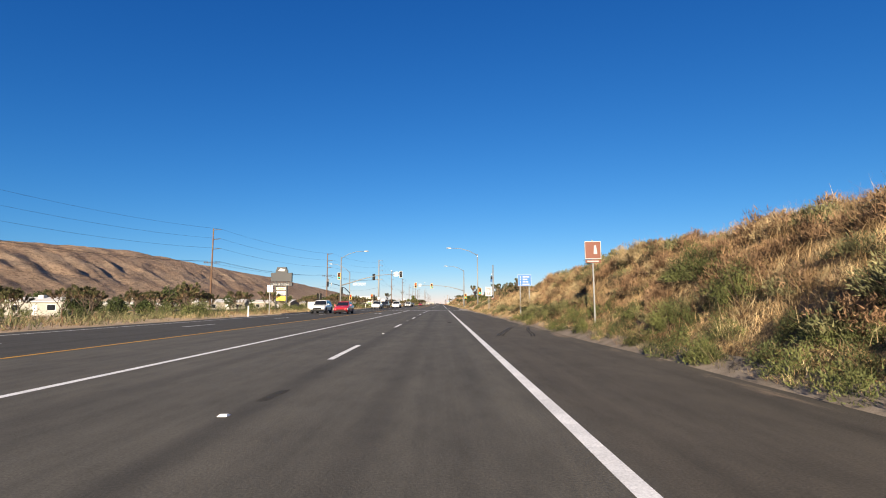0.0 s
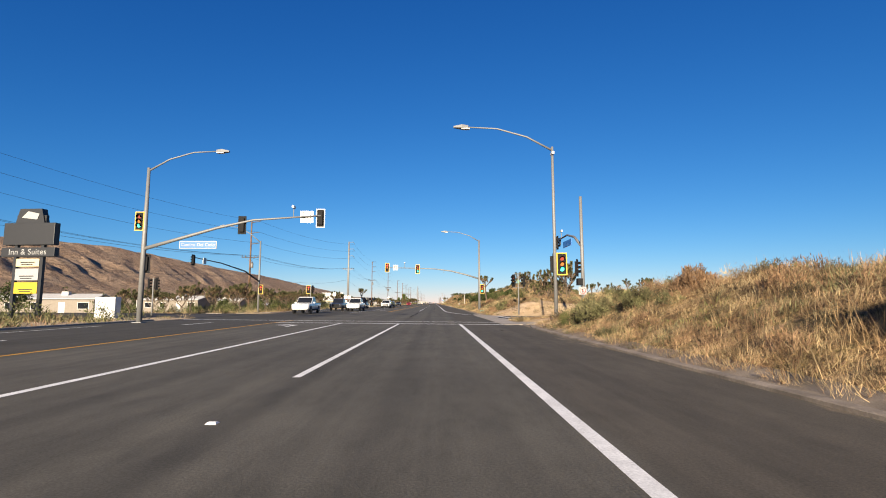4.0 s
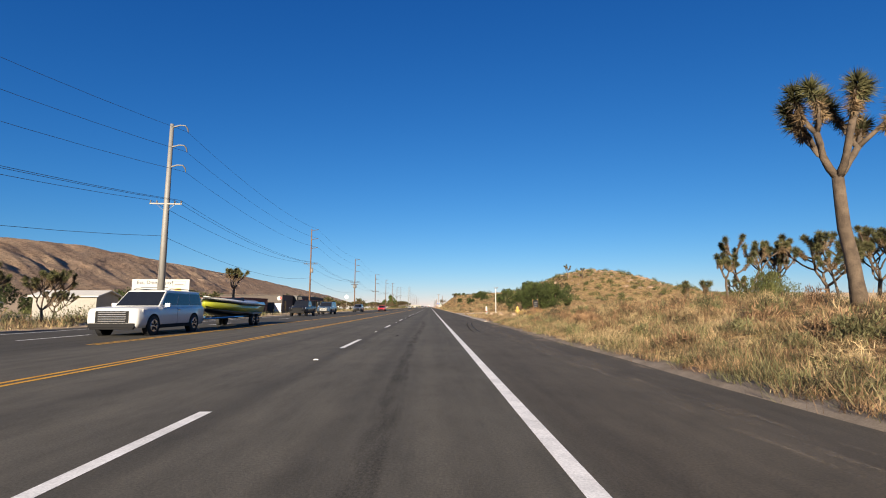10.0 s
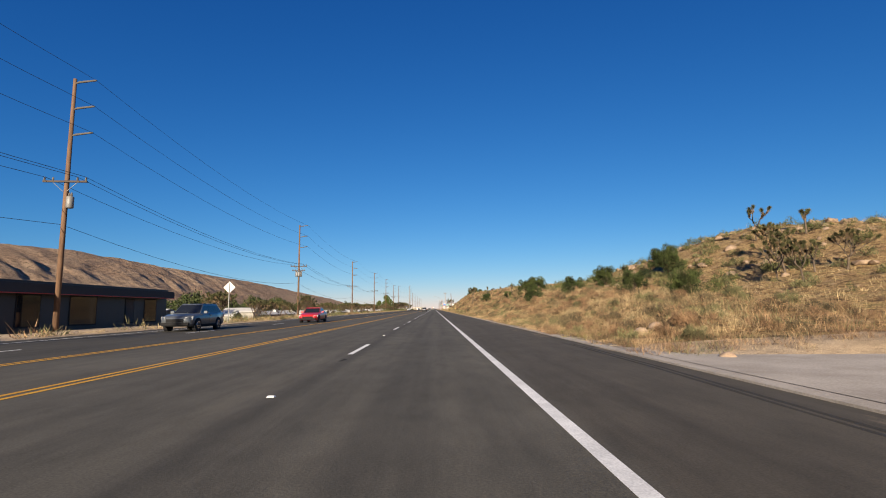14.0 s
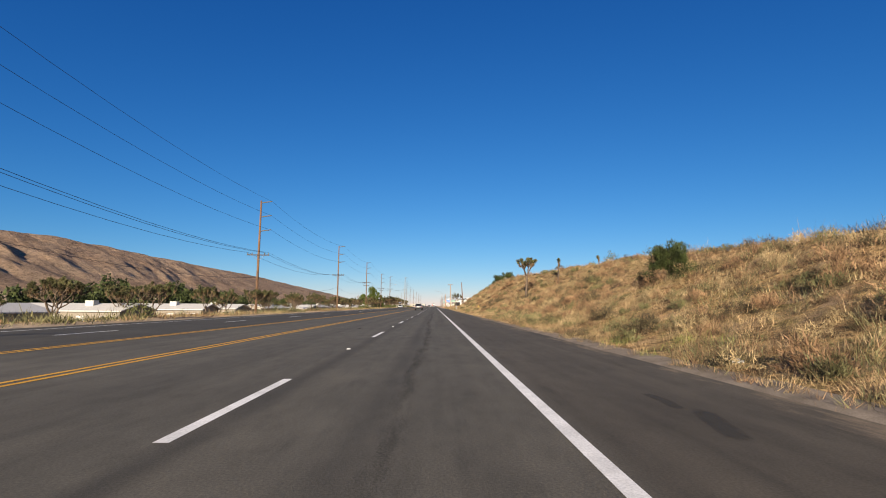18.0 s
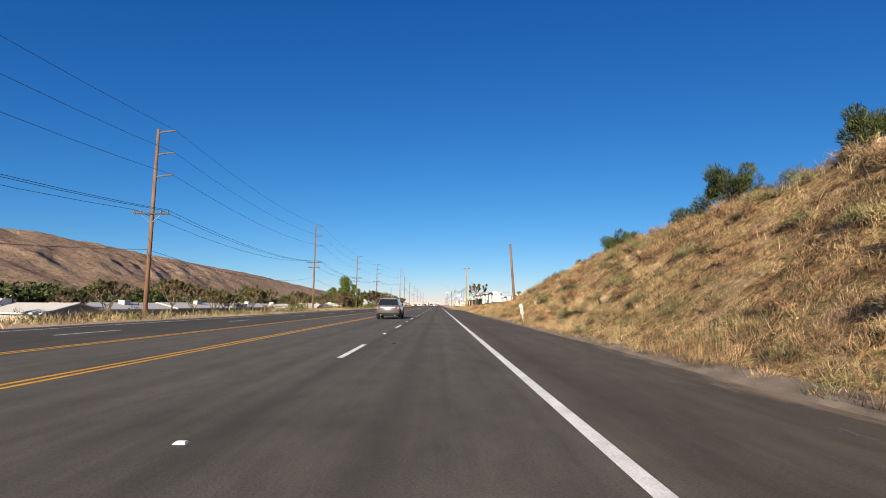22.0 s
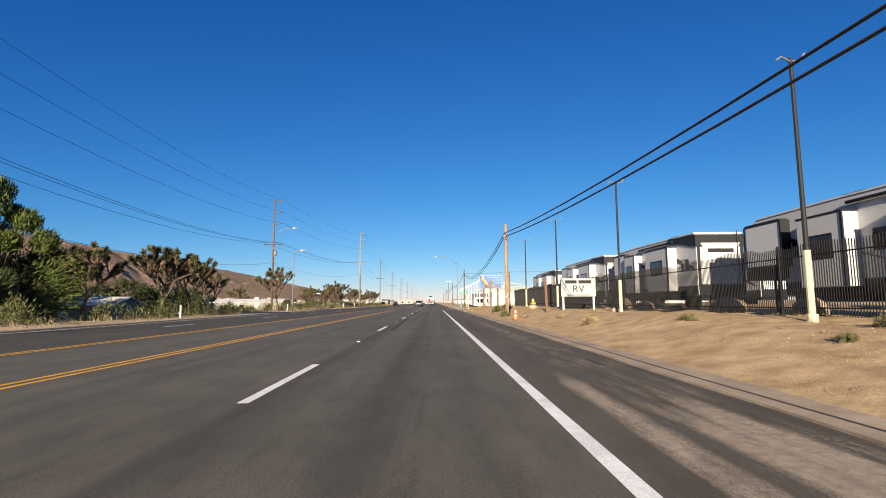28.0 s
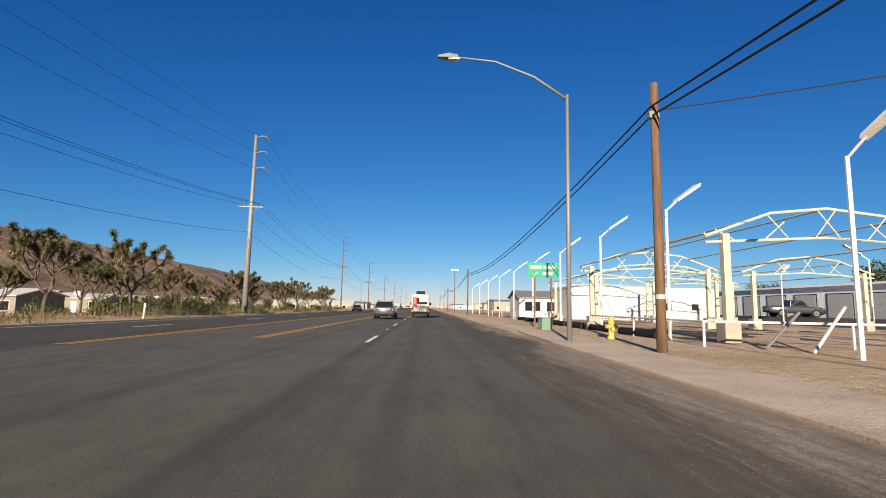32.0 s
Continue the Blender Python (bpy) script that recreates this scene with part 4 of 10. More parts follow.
for k, (x, y0, y1, half, thick) in enumerate(((3.05, 532, 550.2, 0.42, 1.35), (2.7, 537, 549.4, 0.30, 0.95), (2.15, 540, 552.0, 0.28, 0.8), (3.55, 530, 548, 0.35, 1.0), (3.0, 528, 620, 1.35, 0.42), (2.9, 554, 574, 0.4, 0.5),
                                              (3.3, 618, 652, 1.1, 0.7), (2.2, 624, 650, 0.9, 0.4), (3.4, 640, 760, 0.9, 0.5), (3.6, 112, 206, 0.9, 0.35), (3.9, 300, 470, 0.6, 0.3))):
    sand_streaks(x, y0, y1, half, thick, 0.0016 + 0.0004 * k)
skid([(0.18, 134.4), (-0.02, 130.3), (-0.18, 128.1), (-0.4, 126.7), (-0.6, 125.8)], 0.2, "dark curved skid mark on the asphalt")
for dx in (0.0, 0.09, 0.2, 1.25, 1.36):
    skid([(3.9 + dx * 0.6, 26.0), (2.9 + dx * 0.8, 21.7), (2.35 + dx, 19.1), (2.02 + dx, 17.2)], 0.12, "thin dark skid mark across the shoulder")
for dx in (0.0, -0.3):
    skid([(3.75 + dx, 196.0), (3.3 + dx, 191.5), (3.06 + dx, 188.6), (2.87 + dx, 185.0), (2.74 + dx, 182.0), (2.66 + dx, 177.0)], 0.16, "long dark tyre mark along the shoulder")
tar_strip([(2.81, 223.9), (3.96, 221.4), (4.77, 219.7)], 0.05, "thin black tar seal across the shoulder")
skid([(3.26, 322.1), (3.05, 321.3), (2.87, 320.5)], 0.35, "dark scuff on the shoulder")
skid([(2.6, 364.3), (2.9, 364.5), (3.2, 364.4)], 0.3, "dark scuff on the shoulder")
skid([(3.2, 551.6), (3.35, 552.2), (3.4, 553.0)], 0.5, "dark scuff on the shoulder")
for dx in (0.0, 0.14):
    skid([(4.34 + dx, 252.0), (4.36 + dx, 247.0), (4.30 + dx, 243.0), (4.12 + dx, 239.0), (4.0 + dx, 235.0), (3.9 + dx, 229.0)], 0.13, "long dark tyre mark along the shoulder")
for y0, y1, x0 in ((128, 212, -0.15), (300, 420, -0.2), (470, 560, -0.15)):
    skid([(x0 + 0.08 * math.sin(0.21 * y), float(y)) for y in np.arange(y0, y1 + 0.1, 6.0)], 0.5, "soft dark oil line along the middle of the lane", 0.55)
for y0, y1, x0 in ((205, 232, -1.98), (560, 585, -1.75), (586, 606, -2.0), (96, 122, -2.05)):
    skid([(x0 + 0.06 * math.sin(0.4 * y + 1), float(y)) for y in np.arange(y0, y1 + 0.1, 3.2)], 0.3, "worn dark seam along the lane joint", 0.75)
for k in range(26):
    y = 6 + 24.1 * k + 5 * math.sin(k * 3.1)
    if not 84 < y < 108:
        x = (-2.05, 0.4, -1.2, 2.9, -3.9)[k % 5] + 0.2 * math.sin(k)
        skid([(x, y), (x + 0.12 * math.sin(k * 2.0), y + 0.6), (x + 0.05 * math.cos(k), y + 1.1 + 0.5 * math.sin(k))], 0.26 + 0.1 * math.sin(k * 1.7), "small dark oil and rubber smear on asphalt", 0.9)


# ---- plants ----
def rot_z(a):
    c, s = np.cos(a), np.sin(a)
    z = np.zeros_like(c)
    return np.stack([np.stack([c, -s, z], -1), np.stack([s, c, z], -1), np.stack([z, z, z + 1], -1)], -2)


def near_road(x, y, rg):
    """Thick on the bank, thin on the bare ground by the drive and the trailer yard."""
    d = np.where(x > 0, x - PAVE_R - 0.12, PAVE_L - 0.9 - x)
    dens = np.interp(y, (-80, 90, 91, 102.5, 103.5, 189, 197, 243, 252, 520, 535, 612, 616, 900), (1, 1, 0.6, 0.6, 1, 1, 0.13, 0.13, 0.8, 1, 0.20, 0.22, 0.03, 0.03))
    return (d > np.where(x > 0, 0.06, 0.0) + rg.uniform(0.0, 0.5, len(x))) & (rg.uniform(0, 1, len(x)) < dens) & (street_mask(x, y) < 0.2)


def clumps(name, label, box_, count, per, tall, rad, mat, seed, width, keep=near_road, patch=None):
    """Low mounds of fine blades."""
    rg = np.random.default_rng(seed)
    x0, x1, y0, y1 = box_
    x, y = rg.uniform(x0, x1, count), rg.uniform(y0, y1, count)
    ok = keep(x, y, rg)
    if patch is not None:
        ok &= wob(x, y, patch[0], patch[1]) + rg.uniform(-0.35, 0.35, count) > patch[2]
    x, y = x[ok], y[ok]
    k = len(x)
    sc = np.repeat(rg.uniform(0.45, 1.5, k) * rg.uniform(0.7, 1.2, k), per)
    m = k * per
    a, r = rg.uniform(0, 2 * np.pi, m), np.sqrt(rg.uniform(0, 1, m))
    way = np.stack([np.cos(a), np.sin(a)], -1)
    foot = np.stack([np.repeat(x, per), np.repeat(y, per)], -1) + way * (r * 0.8 * rad * sc)[:, None]
    base = np.concatenate([foot, (height(foot[:, 0], foot[:, 1]) - 0.02)[:, None]], 1)
    # stems start all through a low mound and point up and outwards
    dome = tall * sc * (1 - 0.8 * r * r)
    base[:, 2] += dome * rg.uniform(0, 1, m) ** 1.4 * 0.62
    ln = tall * sc * rg.uniform(0.22, 0.62, m)
    aim = np.concatenate([way * (0.75 * r)[:, None], np.full((m, 1), 0.8)], 1) + rg.normal(0, 0.36, (m, 3))
    aim[:, 2] = np.abs(aim[:, 2])
    tip = base + aim * ln[:, None]
    b = rg.uniform(0, 2 * np.pi, m)
    side = np.stack([np.cos(b), np.sin(b), np.zeros(m)], -1) * (width * rg.uniform(0.35, 0.8, m))[:, None]
    v = np.stack([base - side, base + side, tip], 1)
    return tagged(tri_mesh(name, v.reshape(-1, 3), mat), label, "grass", kind="stuff")


LOW, HIGH, BEHIND, FAR_VERGE = (4.7, 9.6, -3, 548), (9.6, 18, -3, 545), (18, 62, 60, 545), (-36, -19.6, -4, 780)
FOOT = (4.65, 7.4, -3, 548)
clumps("foot_grass", "fine dry grass at the foot of the bank", FOOT, 3400, 110, 0.27, 0.36, GRASS, 10, 0.006)
clumps("bank_grass", "tall dry golden grass covering the roadside bank", (7.2, 10, -3, 548), 2100, 80, 0.32, 0.42, GRASS, 11, 0.0085)
clumps("russet_brush", "dry russet-brown brush in patches on the bank", LOW, 6600, 90, 0.36, 0.46, BROWN_BRUSH, 12, 0.0095, patch=(0.33, 2.1, -0.28))
clumps("straw_brush", "fine grey-straw buckwheat clumps on the bank", LOW, 6400, 90, 0.34, 0.50, STRAW_BRUSH, 13, 0.0095, patch=(0.27, 6.3, -0.1))
clumps("olive_brush", "low olive-green weeds at the foot of the bank", (4.7, 9.6, 44, 470), 5400, 70, 0.40, 0.46, SAGE, 14, 0.010, patch=(0.4, 9.2, 0.1))
clumps("dark_brush", "dark olive brush in the hollows of the bank", LOW, 5600, 64, 0.30, 0.44, DARK_BRUSH, 9, 0.010, patch=(0.6, 5.2, -0.05))
clumps("green_weeds", "green weeds at the foot of the bank", (4.9, 7.6, -3, 530), 2000, 50, 0.26, 0.36, GREEN_GRASS, 15, 0.010, patch=(0.5, 4.4, 0.3))
clumps("foot_sage", "grey-green weeds along the edge of the shoulder", (4.8, 7.6, 138, 194), 620, 80, 0.42, 0.46, SAGE, 36, 0.009, patch=(0.5, 2.4, -0.15))
clumps("ochre_weeds", "low ochre-yellow weeds on the flat before the drive", (8.5, 17, 196, 216), 520, 70, 0.42, 0.5, GOLD_WEED, 37, 0.010, keep=lambda x, y, r: x > 8.5 + 0.12 * (y - 196))
clumps("verge_weeds", "green weeds where the bank ends beside the shoulder", (4.9, 7.0, 492, 530), 420, 70, 0.34, 0.42, SAGE, 39, 0.009, patch=(0.3, 1.4, -0.1))
clumps("golden_grass", "fine pale golden grass on the open land", (5.6, 17, 452, 532), 3600, 52, 0.42, 0.5, GOLD_GRASS, 33, 0.008)
clumps("slope_grass", "russet and golden grass on the first slope", (6.2, 12, 0, 66), 2600, 54, 0.46, 0.46, GOLD_GRASS, 34, 0.0075)
clumps("short_grass", "short matted dry grass between the clumps", (4.65, 13, -3, 548), 26000, 13, 0.13, 0.42, STRAW_BRUSH, 18, 0.009)
clumps("short_brown_grass", "short matted brown stems between the clumps", (4.9, 18, -3, 548), 30000, 10, 0.13, 0.45, BROWN_BRUSH, 16, 0.011)
clumps("upper_grass", "tall dry golden grass on the upper bank", HIGH, 5800, 34, 0.38, 0.48, GRASS, 17, 0.013)
clumps("upper_russet_brush", "dry russet-brown brush on the upper bank", HIGH, 9500, 36, 0.50, 0.52, BROWN_BRUSH, 19, 0.013, patch=(0.24, 3.7, -0.3))
clumps("upper_straw_brush", "grey-straw buckwheat clumps on the upper bank", HIGH, 8500, 36, 0.48, 0.54, STRAW_BRUSH, 20, 0.013, patch=(0.21, 8.3, -0.1))
clumps("upper_olive_brush", "olive-green brush on the upper bank", (9.6, 18, 40, 460), 4600, 34, 0.55, 0.56, SAGE, 21, 0.018, patch=(0.3, 1.2, 0.05))
clumps("upper_dark_brush", "dark olive brush on the upper bank", HIGH, 6400, 40, 0.42, 0.56, DARK_BRUSH, 8, 0.015, patch=(0.5, 4.9, -0.1))
clumps("brow_grass", "dry golden grass on the land behind the brow", BEHIND, 17000, 18, 0.40, 0.75, STRAW_BRUSH, 22, 0.03)
clumps("brow_russet_brush", "dry russet brush on the land behind the brow", BEHIND, 13000, 20, 0.45, 0.75, BROWN_BRUSH, 23, 0.03, patch=(0.09, 3.1, -0.1))
clumps("yard_grass", "sparse flattened dry grass on bare soil", (4.6, 11.4, 532, 619), 15000, 24, 0.06, 0.26, LAWN, 24, 0.006, keep=lambda x, y, r: (y < 618) & (r.uniform(0, 1, len(x)) < 0.42 + 0.9 * wob(x, y, 0.55, 2.0)))
clumps("lawn_grass", "short trampled golden grass on the corner mound", (4.3, 19, 574, 622.5), 15000, 15, 0.07, 0.27, LAWN, 30, 0.007, keep=lambda x, y, r: (y < np.interp(x, (3.9, 4.3, 6.1, 9, 16), (618.6, 619.6, 621.8, 623.5, 624.5))) & (r.uniform(0, 1, len(x)) < np.interp(y, (574, 584, 603, 609), (0.15, 0.6, 0.7, 1.0))))
clumps("corner_grass", "thick short golden-olive grass on the corner mound", (3.95, 15, 605, 624.5), 9000, 22, 0.065, 0.22, LAWN, 38, 0.006, keep=lambda x, y, r: y < np.interp(x, (3.9, 4.3, 6.1, 9, 16), (618.4, 619.5, 621.7, 623.4, 624.4)))
left_ok = lambda x, y, r: (street_mask(x, y) < 0.2) & ((y < 530) | (y > 640) | (r.uniform(0, 1, len(x)) < 0.3)) & ((y < 228) | (y > 290) | (x < -34) | (x > -21))
clumps("verge_grass", "dry grass along the far verge", FAR_VERGE, 4200, 30, 0.26, 0.6, STRAW_BRUSH, 25, 0.025, keep=left_ok)
clumps("verge_straw_brush", "grey-straw brush along the far verge", FAR_VERGE, 5200, 28, 0.5, 0.7, STRAW_BRUSH, 26, 0.04, keep=left_ok, patch=(0.12, 4.0, -0.1))
clumps("verge_olive_brush", "olive-green brush along the far verge", FAR_VERGE, 7000, 26, 0.7, 0.8, SAGE, 27, 0.045, keep=left_ok, patch=(0.15, 7.0, -0.1))
clumps("verge_russet_brush", "dry russet brush along the far verge", FAR_VERGE, 4200, 22, 0.7, 0.7, BROWN_BRUSH, 28, 0.04, keep=left_ok, patch=(0.13, 1.0, 0.1))


def bush_array(rg, leaves, radius, tall, leaf, lobes=14, upright=0.0, slim=0.28, loose=0.55):
    """Small leaves or stem tips in many clumps over an uneven dome."""
    a, e = rg.uniform(0, 2 * np.pi, lobes), rg.uniform(0.05, 1, lobes)
    rr = radius * np.sqrt(1 - e * e * 0.85) * rg.uniform(0.35, 0.95, lobes)
    c = np.stack([rr * np.cos(a), rr * np.sin(a), tall * e * rg.uniform(0.5, 0.9, lobes)], -1)
    s = rg.uniform(0.20, 0.40, lobes) * radius
    k = rg.integers(0, lobes, leaves)
    d = rg.normal(0, 1, (leaves, 3))
    d /= np.linalg.norm(d, axis=1)[:, None]
    p = c[k] + d * s[k][:, None] * (rg.uniform(0.15, 1, leaves) ** 0.5)[:, None]
    p[:, 2] = np.abs(p[:, 2]) + 0.02
    u = p * np.array((1.0, 1.0, 0.7)) / radius + rg.normal(0, loose, (leaves, 3)) + np.array((0, 0, 0.3 + 1.5 * upright))
    u /= np.linalg.norm(u, axis=1)[:, None]
    w = np.cross(u, rg.normal(0, 1, (leaves, 3)))
    w /= np.linalg.norm(w, axis=1)[:, None]
    ln = leaf * rg.uniform(0.6, 1.5, leaves)[:, None]
    return np.stack([p - w * ln * slim, p + w * ln * slim, p + u * ln], 1).reshape(-1, 3)


def twigs_mesh(rg, radius, tall, count, thick=0.012):
    bm = bmesh.new()
    for _ in range(count):
        a, e = rg.uniform(0, 2 * np.pi), rg.uniform(0.3, 1.0)
        r = radius * math.sqrt(1 - e * e * 0.8) * rg.uniform(0.5, 0.9)
        tip = Vector((r * math.cos(a), r * math.sin(a), tall * e * 0.9))
        tube(bm, [(0.04 * math.cos(a), 0.04 * math.sin(a), -0.08), tip * 0.5 + Vector((0, 0, -0.05)), tip], [thick, thick * 0.7, thick * 0.3], 4, False)
    return bm


BUSH_KINDS = {
    "sage": (SAGE, 5200, 0.62, 0.56, 0.060, 26, 0.3, 0.13, "pale grey-green sagebrush on dry soil"),
    "creosote": (CREOSOTE, 6400, 1.10, 1.25, 0.066, 38, 0.3, 0.16, "dark olive-green creosote bush with fine leaves"),
    "brown": (BROWN_BRUSH, 3600, 0.60, 0.62, 0.09, 24, 0.4, 0.09, "dry reddish-brown brush without leaves"),
    "dark": (DARK_BRUSH, 5600, 0.70, 0.58, 0.062, 28, 0.2, 0.13, "dark brown-olive leafless brush on dry soil"),
    "straw": (STRAW_BRUSH, 9600, 0.75, 0.66, 0.075, 34, 0.5, 0.05, "straw-yellow rabbitbrush with upright stems"),
}
BUSH_ARRAYS = {}
for bi, (bk, b) in enumerate(BUSH_KINDS.items()):
    BUSH_ARRAYS[bk] = [bush_array(np.random.default_rng(50 + bi * 3 + v), b[1], b[2], b[3], b[4], b[5], b[6], b[7], 1.1 if bk == "straw" else 0.7) for v in range(2)]


def make_bush(kind, v):
    b = BUSH_KINDS[kind]
    root = thing("bush", b[8], "bush", group="desert bushes")
    tri_mesh("foliage", BUSH_ARRAYS[kind][v], b[0], root)
    part("stem", twigs_mesh(np.random.default_rng(80 + v), b[2], b[3], 16), TREE_BARK, root, "thin grey-brown twigs")
    return root


def bush(kind, x, y, size=1.0, v=None):
    v = int(abs(x * 7 + y * 3)) % 2 if v is None else v
    return spawn(("bush", kind, v), lambda: make_bush(kind, v), at(x, y, hz(x, y) - 0.03, (x * 71 + y * 37) % 360, size))


# single bushes that stand out along the bank
for kind, x, y, size in (
        ("sage", 9.6, 22, 1.4), ("sage", 9.2, 25, 1.4), ("sage", 9.8, 28.0, 1.5), ("creosote", 10.2, 31.5, 0.9), ("straw", 8.2, 20, 1.3), ("creosote", 7.2, 13.2, 0.8),
        ("creosote", 6.6, 10.6, 0.75), ("creosote", 5.9, 12.4, 0.6), ("creosote", 12, 14.5, 1.0), ("sage", 6.6, 6.4, 1.3), ("sage", 5.8, 4.6, 1.1),
        ("sage", 6.0, 24, 1.2), ("sage", 5.8, 30, 1.2), ("straw", 11.0, 33, 1.4), ("straw", 6.4, 33.5, 1.3), ("sage", 5.8, 27.2, 1.0),
        ("straw", 6.5, 35.8, 1.5), ("sage", 6.0, 38.4, 1.1), ("straw", 8.4, 36, 1.1), ("sage", 5.9, 44.8, 1.3), ("sage", 5.5, 48, 0.8),
        ("creosote", 5.9, 79.4, 0.55), ("sage", 6.6, 78.2, 1.7), ("sage", 7.6, 76.4, 1.3), ("brown", 8.5, 74, 1.3), ("straw", 7.4, 80, 1.1), ("sage", 8.2, 80.5, 1.2),
        ("creosote", 7.2, 109, 0.75), ("straw", 8.2, 112, 1.5), ("sage", 7.6, 114.5, 1.2), ("creosote", 10.2, 119, 1.2), ("straw", 10.4, 122, 1.6),
        ("straw", 12.5, 128, 1.8), ("sage", 6.8, 108, 1.2), ("straw", 7.2, 119, 1.0), ("creosote", 9.3, 133.2, 1.25), ("creosote", 10.4, 134, 1.1),
        ("sage", 7.3, 131.2, 0.95), ("brown", 8.2, 130.4, 1.1), ("brown", 10.8, 131, 1.4), ("creosote", 20.0, 185.5, 1.7), ("creosote", 21.6, 186.2, 1.5), ("sage", 13.6, 163.5, 1.6), ("sage", 14.6, 164.4, 1.5), 
         ("straw", 9.0, 176, 0.9), ("brown", 8.0, 181, 1.0), ("brown", 7.5, 178.5, 1.1),
        ("straw", 14, 201, 1.2), ("straw", 12, 204, 1.0), ("brown", 11.5, 208, 1.2), ("brown", 13, 206, 1.0), ("straw", 11, 211, 0.9),
        ("straw", 8.5, 263, 0.9), ("brown", 9.5, 252, 1.0), ("sage", 8.2, 249, 0.8), ("sage", 8.6, 300.5, 1.0), ("straw", 7.4, 302, 0.9),
        ("brown", 10.5, 305, 1.1), ("sage", 7.6, 297, 0.8), ("brown", 8.3, 296, 0.8), ("sage", 6.2, 345.5, 1.0), ("sage", 5.9, 344.6, 0.8),
        ("sage", 6.1, 349.5, 1.1), ("brown", 12.6, 396.2, 1.5), ("brown", 11.6, 397.0, 1.0), ("straw", 7.0, 427.5, 1.1), ("sage", 6.4, 428.6, 1.0), ("brown", 7.6, 347.6, 1.0), ("brown", 9.2, 349.0, 1.0), ("straw", 8.2, 352, 0.8), ("straw", 8.8, 366, 0.9),
        ("sage", 7.2, 368.5, 1.0), ("brown", 7.8, 371, 0.9), ("creosote", 10.5, 366.5, 0.6), ("straw", 7.9, 405, 0.9), ("straw", 9.0, 409, 0.9),
        ("creosote", 7.2, 403.5, 0.45), ("straw", 6.9, 432.4, 1.2), ("brown", 7.6, 431.0, 1.3), ("sage", 8.4, 434.4, 1.2), ("brown", 9.0, 437, 1.2),
        ("sage", 7.6, 439.8, 1.0), ("sage", 7.4, 481.6, 1.1), ("sage", 8.0, 483.4, 0.9), ("brown", 9.6, 480, 0.9), ("sage", 6.9, 550.5, 0.3),
        ("sage", 7.4, 556.5, 0.45), ("sage", 9.6, 552.6, 0.5), ("straw", 6.0, 561, 0.5), ("creosote", 6.0, 588.4, 0.55), ("creosote", 6.8, 587.6, 0.5),
        ("creosote", 5.2, 577.8, 0.42), ("straw", 5.6, 572, 0.3), ("straw", 6.4, 567, 0.35)):
    bush(kind, x, y, size)


def scatter(name, label, kind, spots, seed, step=1, sizes=(0.55, 1.25), swell=0.10):
    """Many like bushes, too many to count, joined."""
    rg = np.random.default_rng(seed)
    k = len(spots)
    src = BUSH_ARRAYS[kind]
    size = rg.uniform(*sizes, k)
    ang = rot_z(rg.uniform(0, 2 * np.pi, k))
    z = height(spots[:, 0], spots[:, 1]) - 0.04
    out = []
    for i in range(k):
        v = src[i % 2].reshape(-1, 3, 3)[(i % step)::step].reshape(-1, 3)
        cen = v.reshape(-1, 3, 3).mean(1, keepdims=True)
        v = ((v.reshape(-1, 3, 3) - cen) * (1 + swell * (step - 1)) + cen).reshape(-1, 3)
        out.append((v * size[i]) @ ang[i].T + np.array((spots[i, 0], spots[i, 1], z[i])))
    return tagged(tri_mesh(name, np.concatenate(out), BUSH_KINDS[kind][0]), label, "brush", kind="stuff")


def spots(seed, count, x0, x1, y0, y1, keep=None):
    rg = np.random.default_rng(seed)
    x, y = rg.uniform(x0, x1, count), rg.uniform(y0, y1, count)
    ok = street_mask(x, y) < 0.1
    if keep is not None:
        ok &= keep(x, y)
    return np.stack([x[ok], y[ok]], -1)


hill = lambda x, y: ((y < 88) | (y > 106)) & ((y < 194) | (y > 250) | ((x > 9.5) & (y < 212))) & (y < 535)
dark_hill = lambda x, y: hill(x, y) & ((y < 452) | (np.sin(x * 1.3 + y) > 0.75))
scatter("bank_sage", "scattered grey-green sagebrush on the bank", "sage", spots(21, 260, 6.4, 18, -2, 535, hill), 31, 4, (0.55, 1.25), 0.08)
scatter("bank_brown_brush", "scattered dry brown brush on the bank", "brown", spots(22, 420, 7.6, 19, -2, 535, hill), 32, 6, (0.6, 1.3), 0.05)
scatter("bank_dark_brush", "scattered dark brown-olive brush on the bank", "dark", spots(23, 330, 6.6, 19, 40, 535, dark_hill), 33, 5, (0.55, 1.2), 0.07)
low_bank = lambda x, y: hill(x, y) & (x > 5.3 + 0.5 * np.abs(np.sin(y * 1.7)))
scatter("small_straw_brush", "small rounded straw-coloured shrubs on the bank", "straw", spots(41, 820, 5.2, 15, -2, 535, low_bank), 51, 18, (0.4, 0.95), 0.05)
scatter("small_sage", "small rounded grey-green shrubs on the bank", "sage", spots(42, 420, 5.2, 13, -2, 535, low_bank), 52, 9, (0.4, 0.9))
scatter("small_brown_brush", "small rounded brown shrubs on the bank", "brown", spots(43, 760, 5.8, 15, -2, 535, low_bank), 53, 8, (0.45, 1.0), 0.05)
scatter("small_dark_brush", "small dark brown shrubs on the bank", "dark", spots(44, 560, 5.3, 15, 30, 535, lambda x, y: low_bank(x, y) & dark_hill(x, y)), 54, 8, (0.35, 0.8), 0.06)
scatter("slope_sage", "dense grey-green sagebrush on the first slope", "sage", spots(45, 60, 6.0, 10, 2, 44), 55, 5, (0.55, 0.95))
